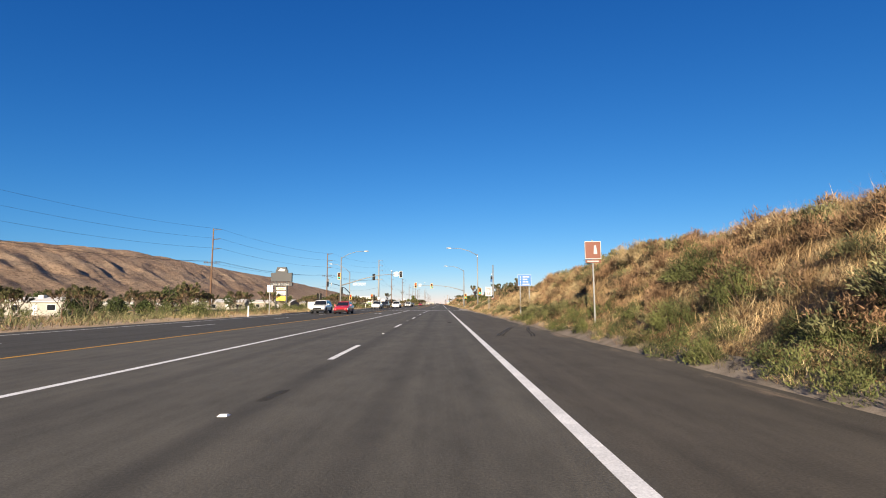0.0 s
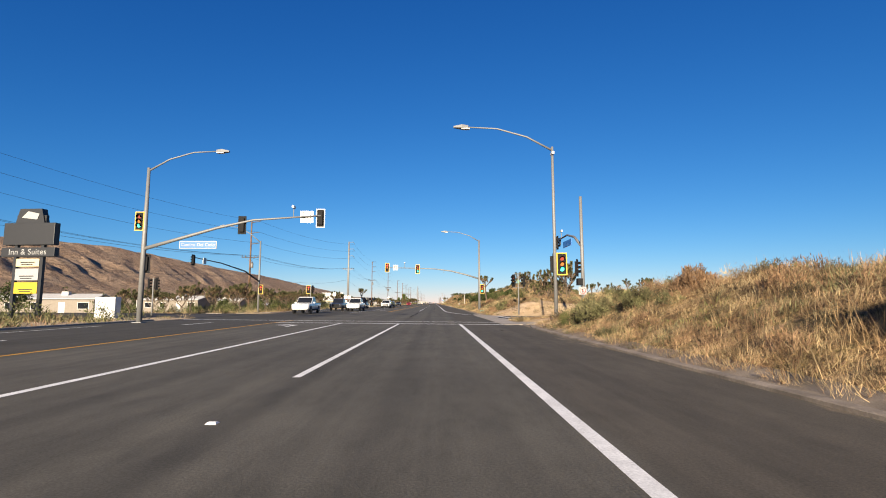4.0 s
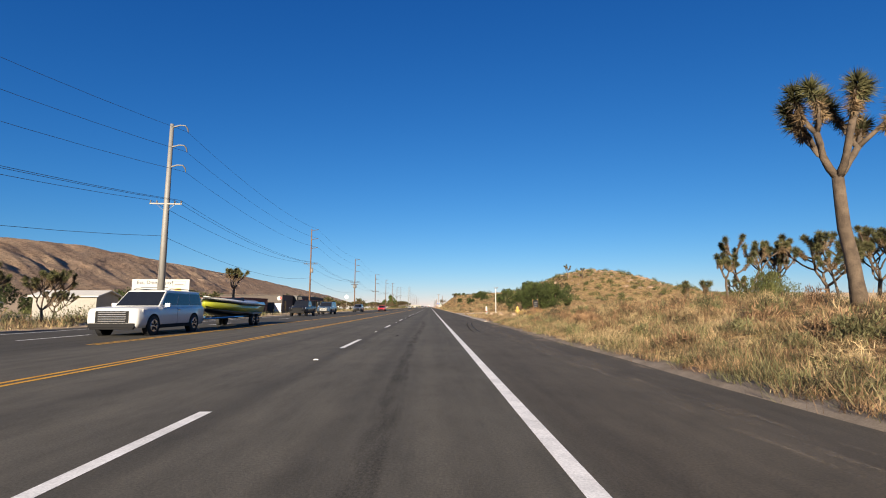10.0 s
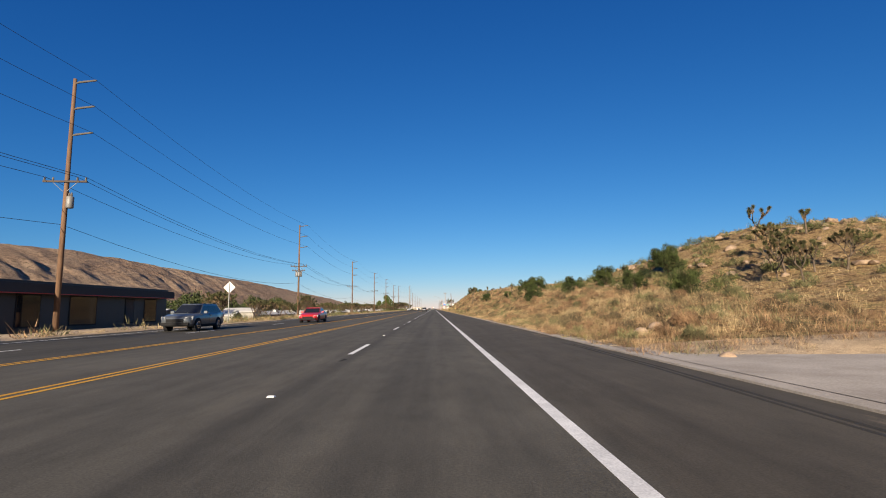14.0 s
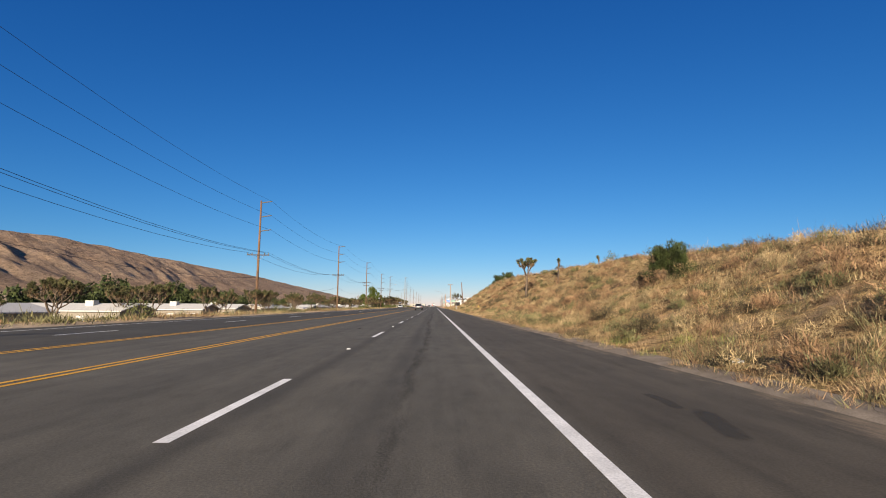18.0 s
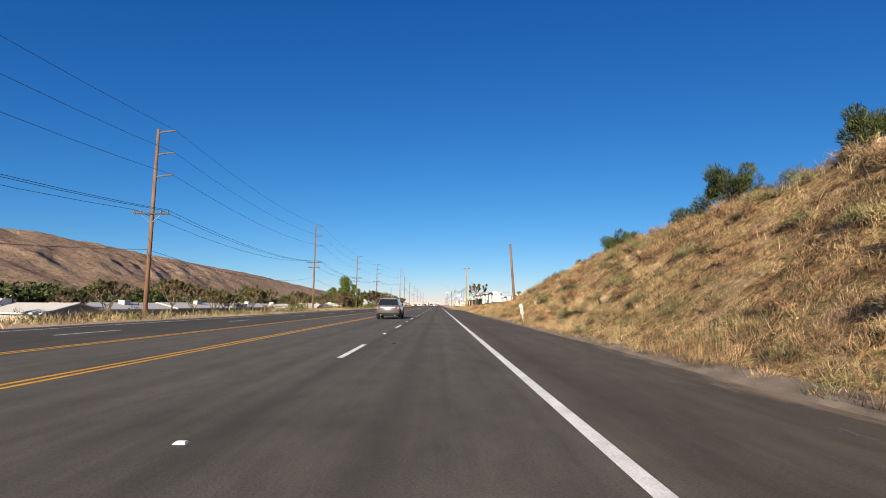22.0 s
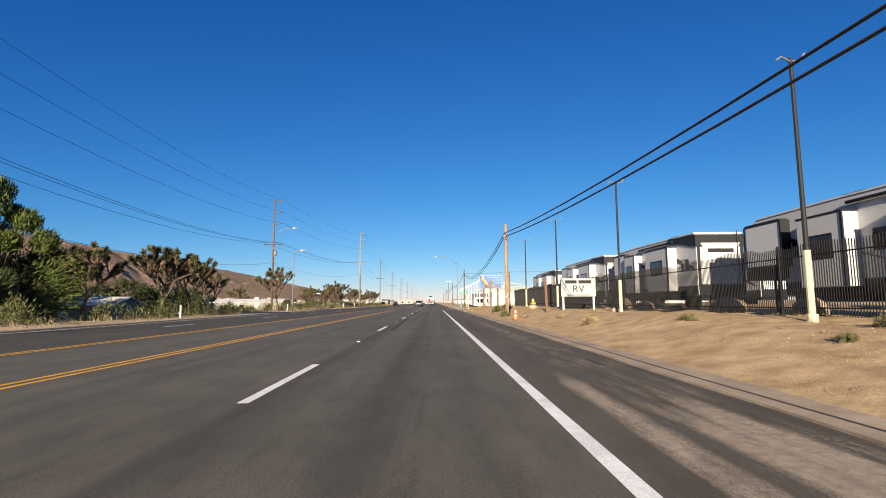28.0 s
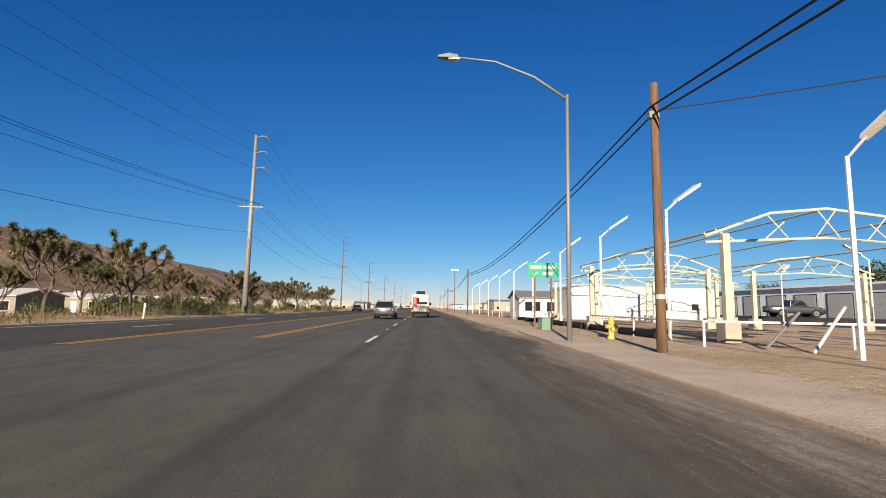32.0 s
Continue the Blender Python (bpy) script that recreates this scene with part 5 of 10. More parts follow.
scatter("slope_brown_brush", "dense dry brown brush on the first slope", "brown", spots(46, 150, 6.2, 10, 2, 44), 56, 6, (0.55, 0.9), 0.05)
scatter("slope_dark_brush", "dark brown-olive brush on the first slope", "dark", spots(47, 46, 6.4, 10, 2, 40), 57, 5, (0.5, 0.9))
scatter("slope_straw_brush", "golden straw brush on the first slope", "straw", spots(49, 150, 6.4, 11, 2, 60), 59, 8, (0.45, 0.85), 0.05)
scatter("foot_weeds", "low green weeds at the foot of the first slope", "creosote", spots(48, 210, 5.0, 6.5, 2, 34), 58, 11, (0.20, 0.42))
knoll = lambda x, y: ((x - 49) ** 2 + (y - 304) ** 2 < 50 ** 2) & (x > 19)
scatter("knoll_brush", "dark olive brush on the rocky knoll", "creosote", spots(61, 330, 18, 95, 255, 352, knoll), 71, 16, (0.4, 1.1))
scatter("knoll_sage", "grey-green brush on the rocky knoll", "sage", spots(62, 420, 18, 95, 255, 352, knoll), 72, 14, (0.6, 1.5))
scatter("back_brush", "olive and brown brush on the land behind the brow", "creosote", spots(24, 420, 18, 80, 60, 520, hill), 34, 24, swell=0.085)
scatter("back_sage", "pale brush on the land behind the brow", "sage", spots(25, 420, 18, 80, 60, 520, hill), 35, 24, swell=0.085)
verge = lambda x, y: (x < -21.5) & ((y < 228) | (y > 288) | (x < -36)) & ((y < 305) | (y > 560) | (x < -60) | (np.sin(y * 0.9 + x) > 0.55))
scatter("verge_creosote", "dark olive bushes behind the far verge", "creosote", spots(28, 620, -46, -22, 0, 800, verge), 38, 14, (0.8, 1.6), 0.085)
scatter("plain_brush", "dark olive brush over the plain", "creosote", spots(29, 1100, -150, -44, 0, 1000, verge), 39, 36, (0.9, 1.9), 0.075)


# ---- Joshua trees: forked trunks with spiky rosettes over shaggy dead leaves ----
def spikes(rg, centre, way, count, length, wide):
    way = np.array(way, dtype=float)
    d = rg.normal(0, 1, (count, 3)) + way * 0.9
    d /= np.linalg.norm(d, axis=1)[:, None]
    s = np.cross(d, rg.normal(0, 1, (count, 3)))
    s /= np.linalg.norm(s, axis=1)[:, None]
    ln = length * rg.uniform(0.65, 1.15, count)[:, None]
    p = np.array(centre) + d * 0.04
    return np.stack([p - s * wide, p + s * wide, p + d * ln], 1).reshape(-1, 3)


def joshua_tree(seed, tall, fork, depth, spread=1.0, kids=2.4, lite=1.0):
    """A bare thick trunk, limbs that fork and turn upwards, each ending in a tuft over a short skirt of dead leaves."""
    rg = np.random.default_rng(seed)
    bm = bmesh.new()
    green, dead = [], []
    seg = 8 if lite > 0.5 else 5

    def limb(p, d, ln, r, lvl):
        pts, rad = [p], [r * (1.25 if lvl == 0 else 1.0)]
        q, w = p.copy(), d.copy()
        steps = 5 if lvl == 0 else 4
        for i in range(steps):
            w = (w + Vector(rg.normal(0, 0.13 if lvl else 0.07, 3).tolist()) + Vector((0, 0, 0.20 if lvl else 0.05))).normalized()
            q = q + w * ln / steps
            pts.append(q.copy())
            rad.append(r * (1 - 0.05 * (i + 1)))
        if lvl >= depth or (lvl and lvl == depth - 1 and rg.uniform() < 0.16):
            rad[-1] = r * 0.55
            tube(bm, pts, rad, seg)
            green.append(spikes(rg, q + w * 0.06, w * 0.75, int(250 * lite), 0.33, 0.0135 / lite ** 0.8))
            green.append(spikes(rg, q - w * 0.10, w * 0.25, int(150 * lite), 0.30, 0.0135 / lite ** 0.8))
            for back in (0.22, 0.34, 0.46, 0.6):
                dead.append(spikes(rg, q - w * back, -np.array(w) * 1.1, int(60 * lite), 0.25 - 0.08 * back, 0.014 / lite ** 0.8))
            return
        tube(bm, pts, rad, seg)
        nk = int(kids) + (rg.uniform() < kids % 1) + (1 if lvl == 0 and kids > 2.2 else 0)
        a0 = rg.uniform(0, 6.28)
        for k in range(nk):
            a = a0 + 6.283 * k / nk + rg.uniform(-0.45, 0.45)
            o = Vector((math.cos(a), math.sin(a), 0)) * rg.uniform(0.65, 1.15) * spread
            limb(q - w * r * 0.5, (w * 0.75 + o).normalized(), tall * (1 - fork) * rg.uniform(0.24, 0.46) * (1.15 if lvl == 0 else 1.0), max(0.055, rad[-1] * 0.74), lvl + 1)

    limb(Vector((0, 0, -0.15)), Vector((rg.uniform(-0.12, 0.12), rg.uniform(-0.12, 0.12), 1)).normalized(), tall * fork, 0.021 * tall + 0.03, 0)
    green, dead = np.concatenate(green), np.concatenate(dead)
    k = tall / np.percentile(green[:, 2], 99)
    bmesh.ops.transform(bm, matrix=Matrix.Scale(k, 4), verts=bm.verts)
    root = thing("joshua_tree", "Joshua tree with a bare forked trunk and spiky green tufts", "tree", group="Joshua trees")
    bmesh.ops.recalc_face_normals(bm, faces=bm.faces)
    part("trunk", bm, BARK, root, "rough grey-brown trunk and limbs", True)
    tri_mesh("crown", green * k, JOSHUA_GREEN, root)
    tri_mesh("dead_foliage", dead * k, JOSHUA_DEAD, root)
    return root


JOSHUA = {"tall": (5, 6.0, 0.52, 2, 0.75, 2.6), "wide": (8, 5.2, 0.34, 3, 1.1, 2.4), "broad": (14, 5.0, 0.32, 3, 1.25, 2.5), "small": (20, 3.2, 0.5, 1, 0.6, 2.0),
          "old": (33, 5.6, 0.38, 3, 0.9, 2.5), "crooked": (27, 4.6, 0.42, 3, 1.1, 2.0), "pole": (21, 3.4, 0.8, 1, 0.3, 1.0),
          "far_wide": (8, 5.2, 0.34, 3, 1.1, 2.9, 0.3), "far_broad": (15, 5.0, 0.3, 3, 1.2, 2.9, 0.3), "far_old": (34, 5.4, 0.34, 3, 0.95, 2.9, 0.3), "far_crooked": (29, 4.8, 0.36, 3, 1.1, 2.6, 0.3)}


def joshua(kind, x, y, size=1.0, turn=None, dz=0.0):
    return spawn(("joshua", kind), lambda: joshua_tree(*JOSHUA[kind]), at(x, y, hz(x, y) + dz, (x * 53 + y * 29) % 360 if turn is None else turn, size))


for k in (("tall", 11.7, 169.2, 1.02), ("old", 17.4, 155, 1.08), ("crooked", 20.0, 153.5, 0.9), ("old", 22.0, 153.4, 1.1), ("crooked", 19.0, 150.5, 0.8), ("old", 24.6, 149.5, 1.3), ("wide", 26.2, 153, 1.15), ("broad", 23.4, 157.5, 0.9), ("small", 21.0, 151.5, 0.9),
          ("old", 29.5, 180.0, 1.0), ("wide", 31.8, 181.5, 1.0), ("crooked", 33.5, 180.0, 0.95), ("broad", 25.0, 194.2, 1.2), ("old", 28.8, 196.5, 1.05), ("wide", 31.5, 194.3, 1.2), ("tall", 16.3, 182.4, 0.42), ("old", 34.5, 193.0, 1.15), ("crooked", 30.0, 191.5, 0.9), ("crooked", 39.5, 178, 1.0), ("small", 14.8, 173, 0.7),
          ("small", 31, 214, 1.2), ("wide", 37, 214, 0.85), ("small", 34, 216, 1.3), ("tall", 28, 196, 0.55), ("small", 47.5, 246, 1.2),
          ("wide", 19.5, 140, 0.54), ("small", 24, 133, 0.75), ("crooked", 32, 139, 0.68), ("tall", 36, 140, 0.54), ("small", 15.6, 131, 0.41), ("wide", 30, 128, 0.51), ("old", 41, 133, 0.61),
          ("broad", 46, 141, 0.54), ("small", 44, 126, 0.75), ("crooked", 53, 137, 0.61), ("small", 60, 144, 0.82), ("wide", 27, 146, 0.54),
          ("small", 22, 143, 0.6), ("wide", 34, 136, 0.5), ("small", 38, 131, 0.7), ("crooked", 28, 136, 0.55), ("small", 41, 141, 0.75), ("broad", 50, 134, 0.6), ("wide", 33, 281, 0.7), ("old", 29.5, 274, 0.66), ("crooked", 30.5, 272, 0.6), ("broad", 27, 271.5, 0.66), ("old", 26.4, 268, 0.55), ("wide", 31.8, 270.5, 0.6), ("small", 21, 287, 0.8), ("crooked", 38, 290, 0.9), ("small", 41, 286, 0.9),
          ("tall", 15.2, 329.6, 0.36), ("crooked", 17.6, 321.5, 0.46), ("small", 13.0, 319, 0.4), ("tall", 11.3, 376.3, 0.88), ("pole", 15.7, 378.0, 0.95), ("small", 19, 372, 0.5),
          ("small", 18, 331, 0.6), ("small", 15.0, 496.0, 0.62), ("wide", 9.2, 526.5, 1.1), ("small", 21, 470, 0.6)):
    joshua(*k)
joshua("tall", -23.6, 217.2, 1.0, 60)
jr = random.Random(4)
for x, y, s in ((-27.5, 128, 1.05), (-31, 121, 0.95), (-35, 127, 0.9), (-25.5, 143, 0.85), (-29, 137, 0.9), (-36, 139, 1.0), (-42, 132, 1.0), (-24.2, 152, 0.8), (-27, 157, 0.95),
                (-31, 163, 1.0), (-26, 168, 0.85), (-35, 171, 1.0), (-29, 177, 0.95), (-24, 184, 0.85), (-33, 186, 1.0), (-27, 192, 1.0), (-38, 179, 1.0), (-44, 165, 1.0), (-50, 150, 1.0),
                (-33, 232, 0.9), (-40, 45, 0.9), (-46, 60, 1.0), (-38, 66, 0.9), (-52, 74, 1.0), (-34, 55, 0.7), (-44, 84, 0.9), (-60, 68, 1.0), (-36, 30, 0.9), (-41, 22, 0.8),
                (-27, 352, 0.75), (-31, 357, 0.95), (-25, 371, 0.75), (-29.5, 369, 0.9), (-24.5, 383, 0.8), (-33, 395, 1.0), (-28, 401, 0.9), (-24, 413, 0.75), (-29, 419, 0.95), (-26, 427, 0.85),
                (-24, 300, 0.6), (-26, 309, 0.7), (-30, 318, 0.8), (-24.6, 328, 0.7), (-31, 338, 0.9), (-34, 437, 1.0), (-27.5, 455, 0.95), (-31.5, 451, 1.0), (-29, 463, 0.95), (-25, 471, 0.8),
                (-33, 478, 1.0), (-29, 487, 0.9), (-38, 493, 1.05), (-27, 520, 0.85), (-33, 527, 1.0), (-30, 537, 0.95), (-27.6, 545, 0.9), (-25.5, 552, 0.9), (-23.8, 586, 1.05), (-26, 592, 0.95),
                (-22.5, 614.5, 1.0), (-28.5, 606, 0.9), (-24.5, 664.5, 0.95), (-30, 678, 0.8), (-27, 703, 0.75), (-24, 716, 0.7), (-29, 734, 0.8), (-25, 752, 0.75),
                (-48, 575, 1.0), (-52, 672, 1.0)):
    joshua(jr.choice(("far_wide", "far_broad", "far_old", "far_crooked")), x, y, s * (0.78 if y < 240 else 0.85 if y < 556 else 1.2))


# ---- broad-leaved trees and dense shrubs ----
def leafy_tree(seed, tall, radius, mat, label, leaves=6500, trunk=0.3, feather=0.0):
    rg = np.random.default_rng(seed)
    root = thing("tree", label, "tree", group="green trees")
    bm = bmesh.new()
    tube(bm, [(0, 0, -0.2), (0.1, 0.05, tall * trunk), (0.05, 0.1, tall * 0.7)], [0.05 * tall * 0.6, 0.035 * tall * 0.6, 0.012 * tall], 7)
    cs = []
    for k in range(30):
        a, e = rg.uniform(0, 6.28), rg.uniform(0, 1)
        z = rg.uniform(0.72, 1.2) * tall * (trunk * 0.75 + (1 - trunk * 0.75) * e) * 0.93
        r = radius * (0.35 + 0.65 * math.sin(math.pi * min(0.97, 0.25 + 0.72 * e))) * rg.uniform(0.45, 0.9)
        c = Vector((r * math.cos(a), r * math.sin(a), z))
        cs.append(c)
        if k % 2 == 0:
            tube(bm, [(0.08, 0.05, tall * trunk * 0.8), c * 0.5 + Vector((0, 0, tall * 0.25)), c], [0.014 * tall, 0.008 * tall, 0.003 * tall], 5, False)
    part("trunk", bm, TREE_BARK, root, "grey-brown trunk and limbs", True)
    c = np.array([tuple(v) for v in cs])
    s = rg.uniform(0.14, 0.40, len(c)) * radius
    k = rg.integers(0, len(c), leaves)
    d = rg.normal(0, 1, (leaves, 3))
    d /= np.linalg.norm(d, axis=1)[:, None]
    p = c[k] + d * (s[k] * rg.uniform(0.3, 1.05, leaves) ** 0.6)[:, None]
    mid = np.array((0, 0, tall * 0.45))
    u, w = rg.normal(0, 1, (leaves, 3)), rg.normal(0, 1, (leaves, 3))
    if feather:
        u = u * 0.45 + (p - mid) / radius + np.array((0, 0, 0.55))
    u /= np.linalg.norm(u, axis=1)[:, None]
    w = np.cross(u, w)
    w /= np.linalg.norm(w, axis=1)[:, None]
    ln = (0.022 * radius + 0.06) * (6500 / leaves) ** 0.5 * rg.uniform(0.6, 1.6, leaves)[:, None]
    if feather:
        ln = ln * feather
    wide = 0.14 if feather else 0.5
    tri_mesh("crown", np.stack([p - w * ln * wide, p + w * ln * wide, p + u * ln * 1.4], 1).reshape(-1, 3), mat, root)
    return root


TREES = {"round": (3, 7.5, 3.6, TREE_LEAVES, "dense dark-green broad-leaved tree", 3000, 0.25), "bright": (6, 8.4, 3.9, BRIGHT_LEAVES, "tall dense green leafy tree", 36000, 0.2, 3.3),
         "low": (9, 3.6, 2.8, TREE_LEAVES, "low wide feathery dark-green tree", 11000, 0.1, 2.0), "far_round": (3, 7.5, 3.6, TREE_LEAVES, "dense dark-green broad-leaved tree", 1500, 0.25), "far_low": (9, 3.8, 3.0, TREE_LEAVES, "low wide dark-green shrub-like tree", 1200, 0.1), "slim": (12, 7.5, 1.1, TREE_LEAVES, "slim dark-green cypress tree", 1400, 0.08)}


def tree(kind, x, y, size=1.0, dz=0.0):
    return spawn(("tree", kind), lambda: leafy_tree(*TREES[kind]), at(x, y, hz(x, y) + dz, (x * 31 + y * 17) % 360, size))


for t in (("low", 15.8, 165, 0.66), ("low", 14.4, 232.6, 0.95), ("low", 17.0, 231.8, 1.15), ("low", 19.8, 233, 1.1), ("low", 15.6, 230.6, 0.55), ("low", 11.4, 339.4, 0.42), ("low", 15.4, 313.5, 0.62), ("low", 17.2, 315.0, 0.62), ("low", 13.4, 322, 0.34),
          ("low", 15.8, 421, 0.55), ("low", 14.8, 428.5, 0.6), ("low", 18.4, 453, 0.95), ("low", 19.8, 456, 0.8), ("low", 20.5, 443, 0.85), ("low", 16.8, 458.5, 0.65), ("low", 27, 290, 0.8), ("low", 22, 296, 0.6),
          ("low", 15.9, 264, 0.44), ("low", 17.5, 276, 0.48), ("low", 14.4, 284, 0.42), ("low", 11.5, 290, 0.4),
          ("bright", -32.0, 579, 1.2), ("bright", -39, 584, 0.9), ("round", -36, 588, 0.6), ("round", -32, 604, 0.55), ("round", -37, 618, 0.6), ("round", -31.6, 572, 0.5), ("low", -30.6, 575, 1.15), ("low", -33.5, 577, 1.3), ("round", 76, 712, 1.4), ("round", 66, 716, 0.85), ("low", 58, 715, 1.5), ("low", 88, 700, 1.9), ("round", 92, 694, 0.9), ("round", 62, 722, 0.8)):
    tree(*t)
tr = random.Random(9)
for k in range(190):
    y = 20 + k * 4.2 + tr.uniform(-4, 4)
    x = -tr.uniform(50, 120) if y < 700 else -tr.uniform(40, 95)
    tree(tr.choice(("far_round", "far_round", "far_low", "far_round", "slim") if k % 9 == 0 else ("far_round", "far_low", "far_low", "far_round")), x, y, tr.uniform(0.85, 1.3) if 290 < y < 600 else tr.uniform(0.45, 0.75))
for k in range(64):
    # garden trees between the rows of homes
    tree("far_round" if k % 3 else "far_low", -51.5 - 1.6 * math.sin(k * 2.3), 296 + 5.6 * k + 1.5 * math.sin(k * 1.9), (0.78 + 0.14 * math.sin(k * 1.3)) * (1.0 if k % 3 else 1.5))
for k in range(46):
    tree(tr.choice(("far_round", "far_low")), -tr.uniform(130, 420), tr.uniform(100, 1500), tr.uniform(0.6, 1.1))
for k in range(26):
    tree(tr.choice(("far_round", "far_low")), tr.choice((-1, 1)) * tr.uniform(22, 70), tr.uniform(820, 1500), tr.uniform(0.5, 0.9))

for k in range(150):
    y = 8 + k * 5.1 + tr.uniform(-3, 3)
    if not 92 < y < 120 and not 205 < y < 290 and not 600 < y < 668 and not (300 < y < 560 and k % 2):
        joshua(tr.choice(("far_wide", "far_broad", "far_old", "far_crooked")), -tr.uniform(23, 40), y, tr.uniform(1.0, 1.5) * (0.56 if y < 240 else 0.62 if y < 556 else 0.85))


# ---- power line ----
def insulator(bm, x, y, z, h=0.28):
    tube(bm, [(x, y, z), (x, y, z + h * 0.4), (x, y, z + h * 0.7), (x, y, z + h)], [0.05, 0.085, 0.06, 0.03], 7)


def utility_pole(tall, arm_z, steel, transformer, extra=False):
    root = thing("utility_pole", "tall grey tubular steel power pole with side arms" if steel else "tall brown weathered wooden power pole with crossarms", "utility pole", group="power poles")
    w = STEEL_POLE if steel else POLE_WOOD
    part("pole", bar([(0, 0, -1.5), (0, 0, tall * 0.5), (0, 0, tall)], [0.36, 0.28, 0.18] if steel else [0.20, 0.165, 0.12], 12), w, root, "", True)
    for i in range(3):
        z = tall - 0.2 - 2.08 * i
        if steel:
            arm = part("side_arm", bar([(0.1, 0, z - 0.12), (0.8, 0, z + 0.10), (1.35, 0, z + 0.08)], [0.08, 0.07, 0.06], 7), STEEL_POLE, root)
            part("insulator", bar([(1.3, 0, z + 0.06), (1.52, 0, z - 0.2), (1.62, 0, z - 0.6)], [0.06, 0.075, 0.05], 7), INSULATOR, arm)
        else:
            part("side_arm", bar([(0.05, 0, z - 0.16), (0.35, 0, z - 0.06), (1.5, 0, z + 0.12), (1.58, 0, z + 0.12)], [0.05, 0.085, 0.07, 0.04], 7), INSULATOR, root)
    for k, dz in enumerate((0.0, extra) if extra else (0.0,)):
        half = 1.55 if k == 0 else 1.2
        arm = part("crossarm", box(-half, half, -0.26, -0.14, arm_z + dz - 0.07, arm_z + dz + 0.07, 0.01), STEEL_POLE if steel else ARM_WOOD, root)
        first = None
        for x in (-half + 0.1, -half * 0.55, half * 0.55, half - 0.1):
            if first is None:
                bm = bmesh.new()
                insulator(bm, 0, 0, 0)
                first = part("insulator", bm, INSULATOR, arm)
                first.location = (x, -0.2, arm_z + dz + 0.07)
            else:
                share("insulator", first, arm, pose(x, -0.2, arm_z + dz + 0.07))
        for s in (-1, 1):
            part("brace", bar([(s * half * 0.6, -0.2, arm_z + dz), (s * 0.12, -0.17, arm_z + dz - 0.75)], 0.022, 5), GALV, arm)
    for k in range(transformer):
        cx, cy = ((0.38, -0.1), (-0.36, -0.16), (0.12, -0.46))[k]
        can = part("transformer", bar([(cx, cy, arm_z - 2.0), (cx, cy, arm_z - 1.95), (cx, cy, arm_z - 1.15), (cx, cy, arm_z - 1.1)], [0.2, 0.25, 0.25, 0.18], 12), GALV, root, "grey metal transformer can", True)
        bm = bmesh.new()
        insulator(bm, cx - 0.08, cy, arm_z - 1.1, 0.3)
        insulator(bm, cx + 0.08, cy, arm_z - 1.1, 0.3)
        part("bushing", bm, INSULATOR, can)
    return root


# x, y, height, crossarm height, steel, transformer, second crossarm
POLES = [(-64, 52, 17.5, 10.5, 0, 0, 0), (-48.6, 104, 17.4, 10.0, 0, 0, 0), (-35.0, 151, 16.8, 9.8, 0, 1, 0), (-26.0, 205.3, 19.6, 11.3, 1, 0, 0), (-27.2, 269.8, 19.0, 10.9, 0, 1, 0),
         (-25.9, 328.4, 17.7, 9.6, 0, 3, -0.85), (-25.2, 386.5, 16.15, 8.2, 0, 0, 0), (-25.8, 447.8, 17.0, 9.1, 0, 0, 0), (-26.7, 509.2, 18.0, 10.0, 0, 0, -1.1), (-27.3, 567.8, 17.2, 9.8, 0, 0, -1.0),
         (-28.4, 629.5, 19.6, 11.5, 0, 1, -5.2), (-22.8, 694.5, 22.9, 13.4, 1, 0, 0), (-26.5, 785, 22.5, 13, 0, 0, 0), (-27, 860, 21, 12, 0, 0, 0), (-27, 945, 21, 12, 0, 0, 0), (-27, 1040, 21, 12, 0, 0, 0), (-27, 1150, 21, 12, 0, 0, 0), (-27, 1280, 21, 12, 0, 0, 0)]
for x, y, tall, az, st, tf, ex in POLES:
    b = hz(x, y)
    spawn(("pole", tall, az, st, tf, ex), lambda: utility_pole(tall, az, st, tf, ex), at(x, y, 0.0, 4 if y > 104 else 14))


def cable(name, label, pts, sag, r=0.014, seg=10):
    """One run of wire over all its supports."""
    line = []
    for k, (a, b) in enumerate(zip(pts, pts[1:])):
        a, b = Vector(a), Vector(b)
        for i in range(seg):
            t = i / seg
            p = a.lerp(b, t)
            p.z -= (sag[k] if isinstance(sag, tuple) else sag) * (b - a).length / 65 * 4 * t * (1 - t)
            line.append(p)
    line.append(Vector(pts[-1]))
    bm = bmesh.new()
    tube(bm, line, r, 4)
    return tagged(to_object(name, bm, WIRE), label, "cable", "overhead wires")


for i in range(3):
    cable("power_cable", "thin dark power cable hung from pole to pole", [(x + 1.57, y, t - (0.8 if p[1] else 0.1) - 2.08 * i) for x, y, t, *p in POLES], 1.3, 0.016)
for dx in (-1.45, 0.85, 1.45):
    cable("power_cable", "thin dark power cable hung from pole to pole", [(x + dx, y - 0.2, p[0] + 0.35) for x, y, _, *p in POLES], 1.4, 0.018)
cable("telephone_cable", "thin dark telephone cable hung below the power line", [(x - 0.2, y, p[0] - 3.2) for x, y, _, *p in POLES], 1.6, 0.017)


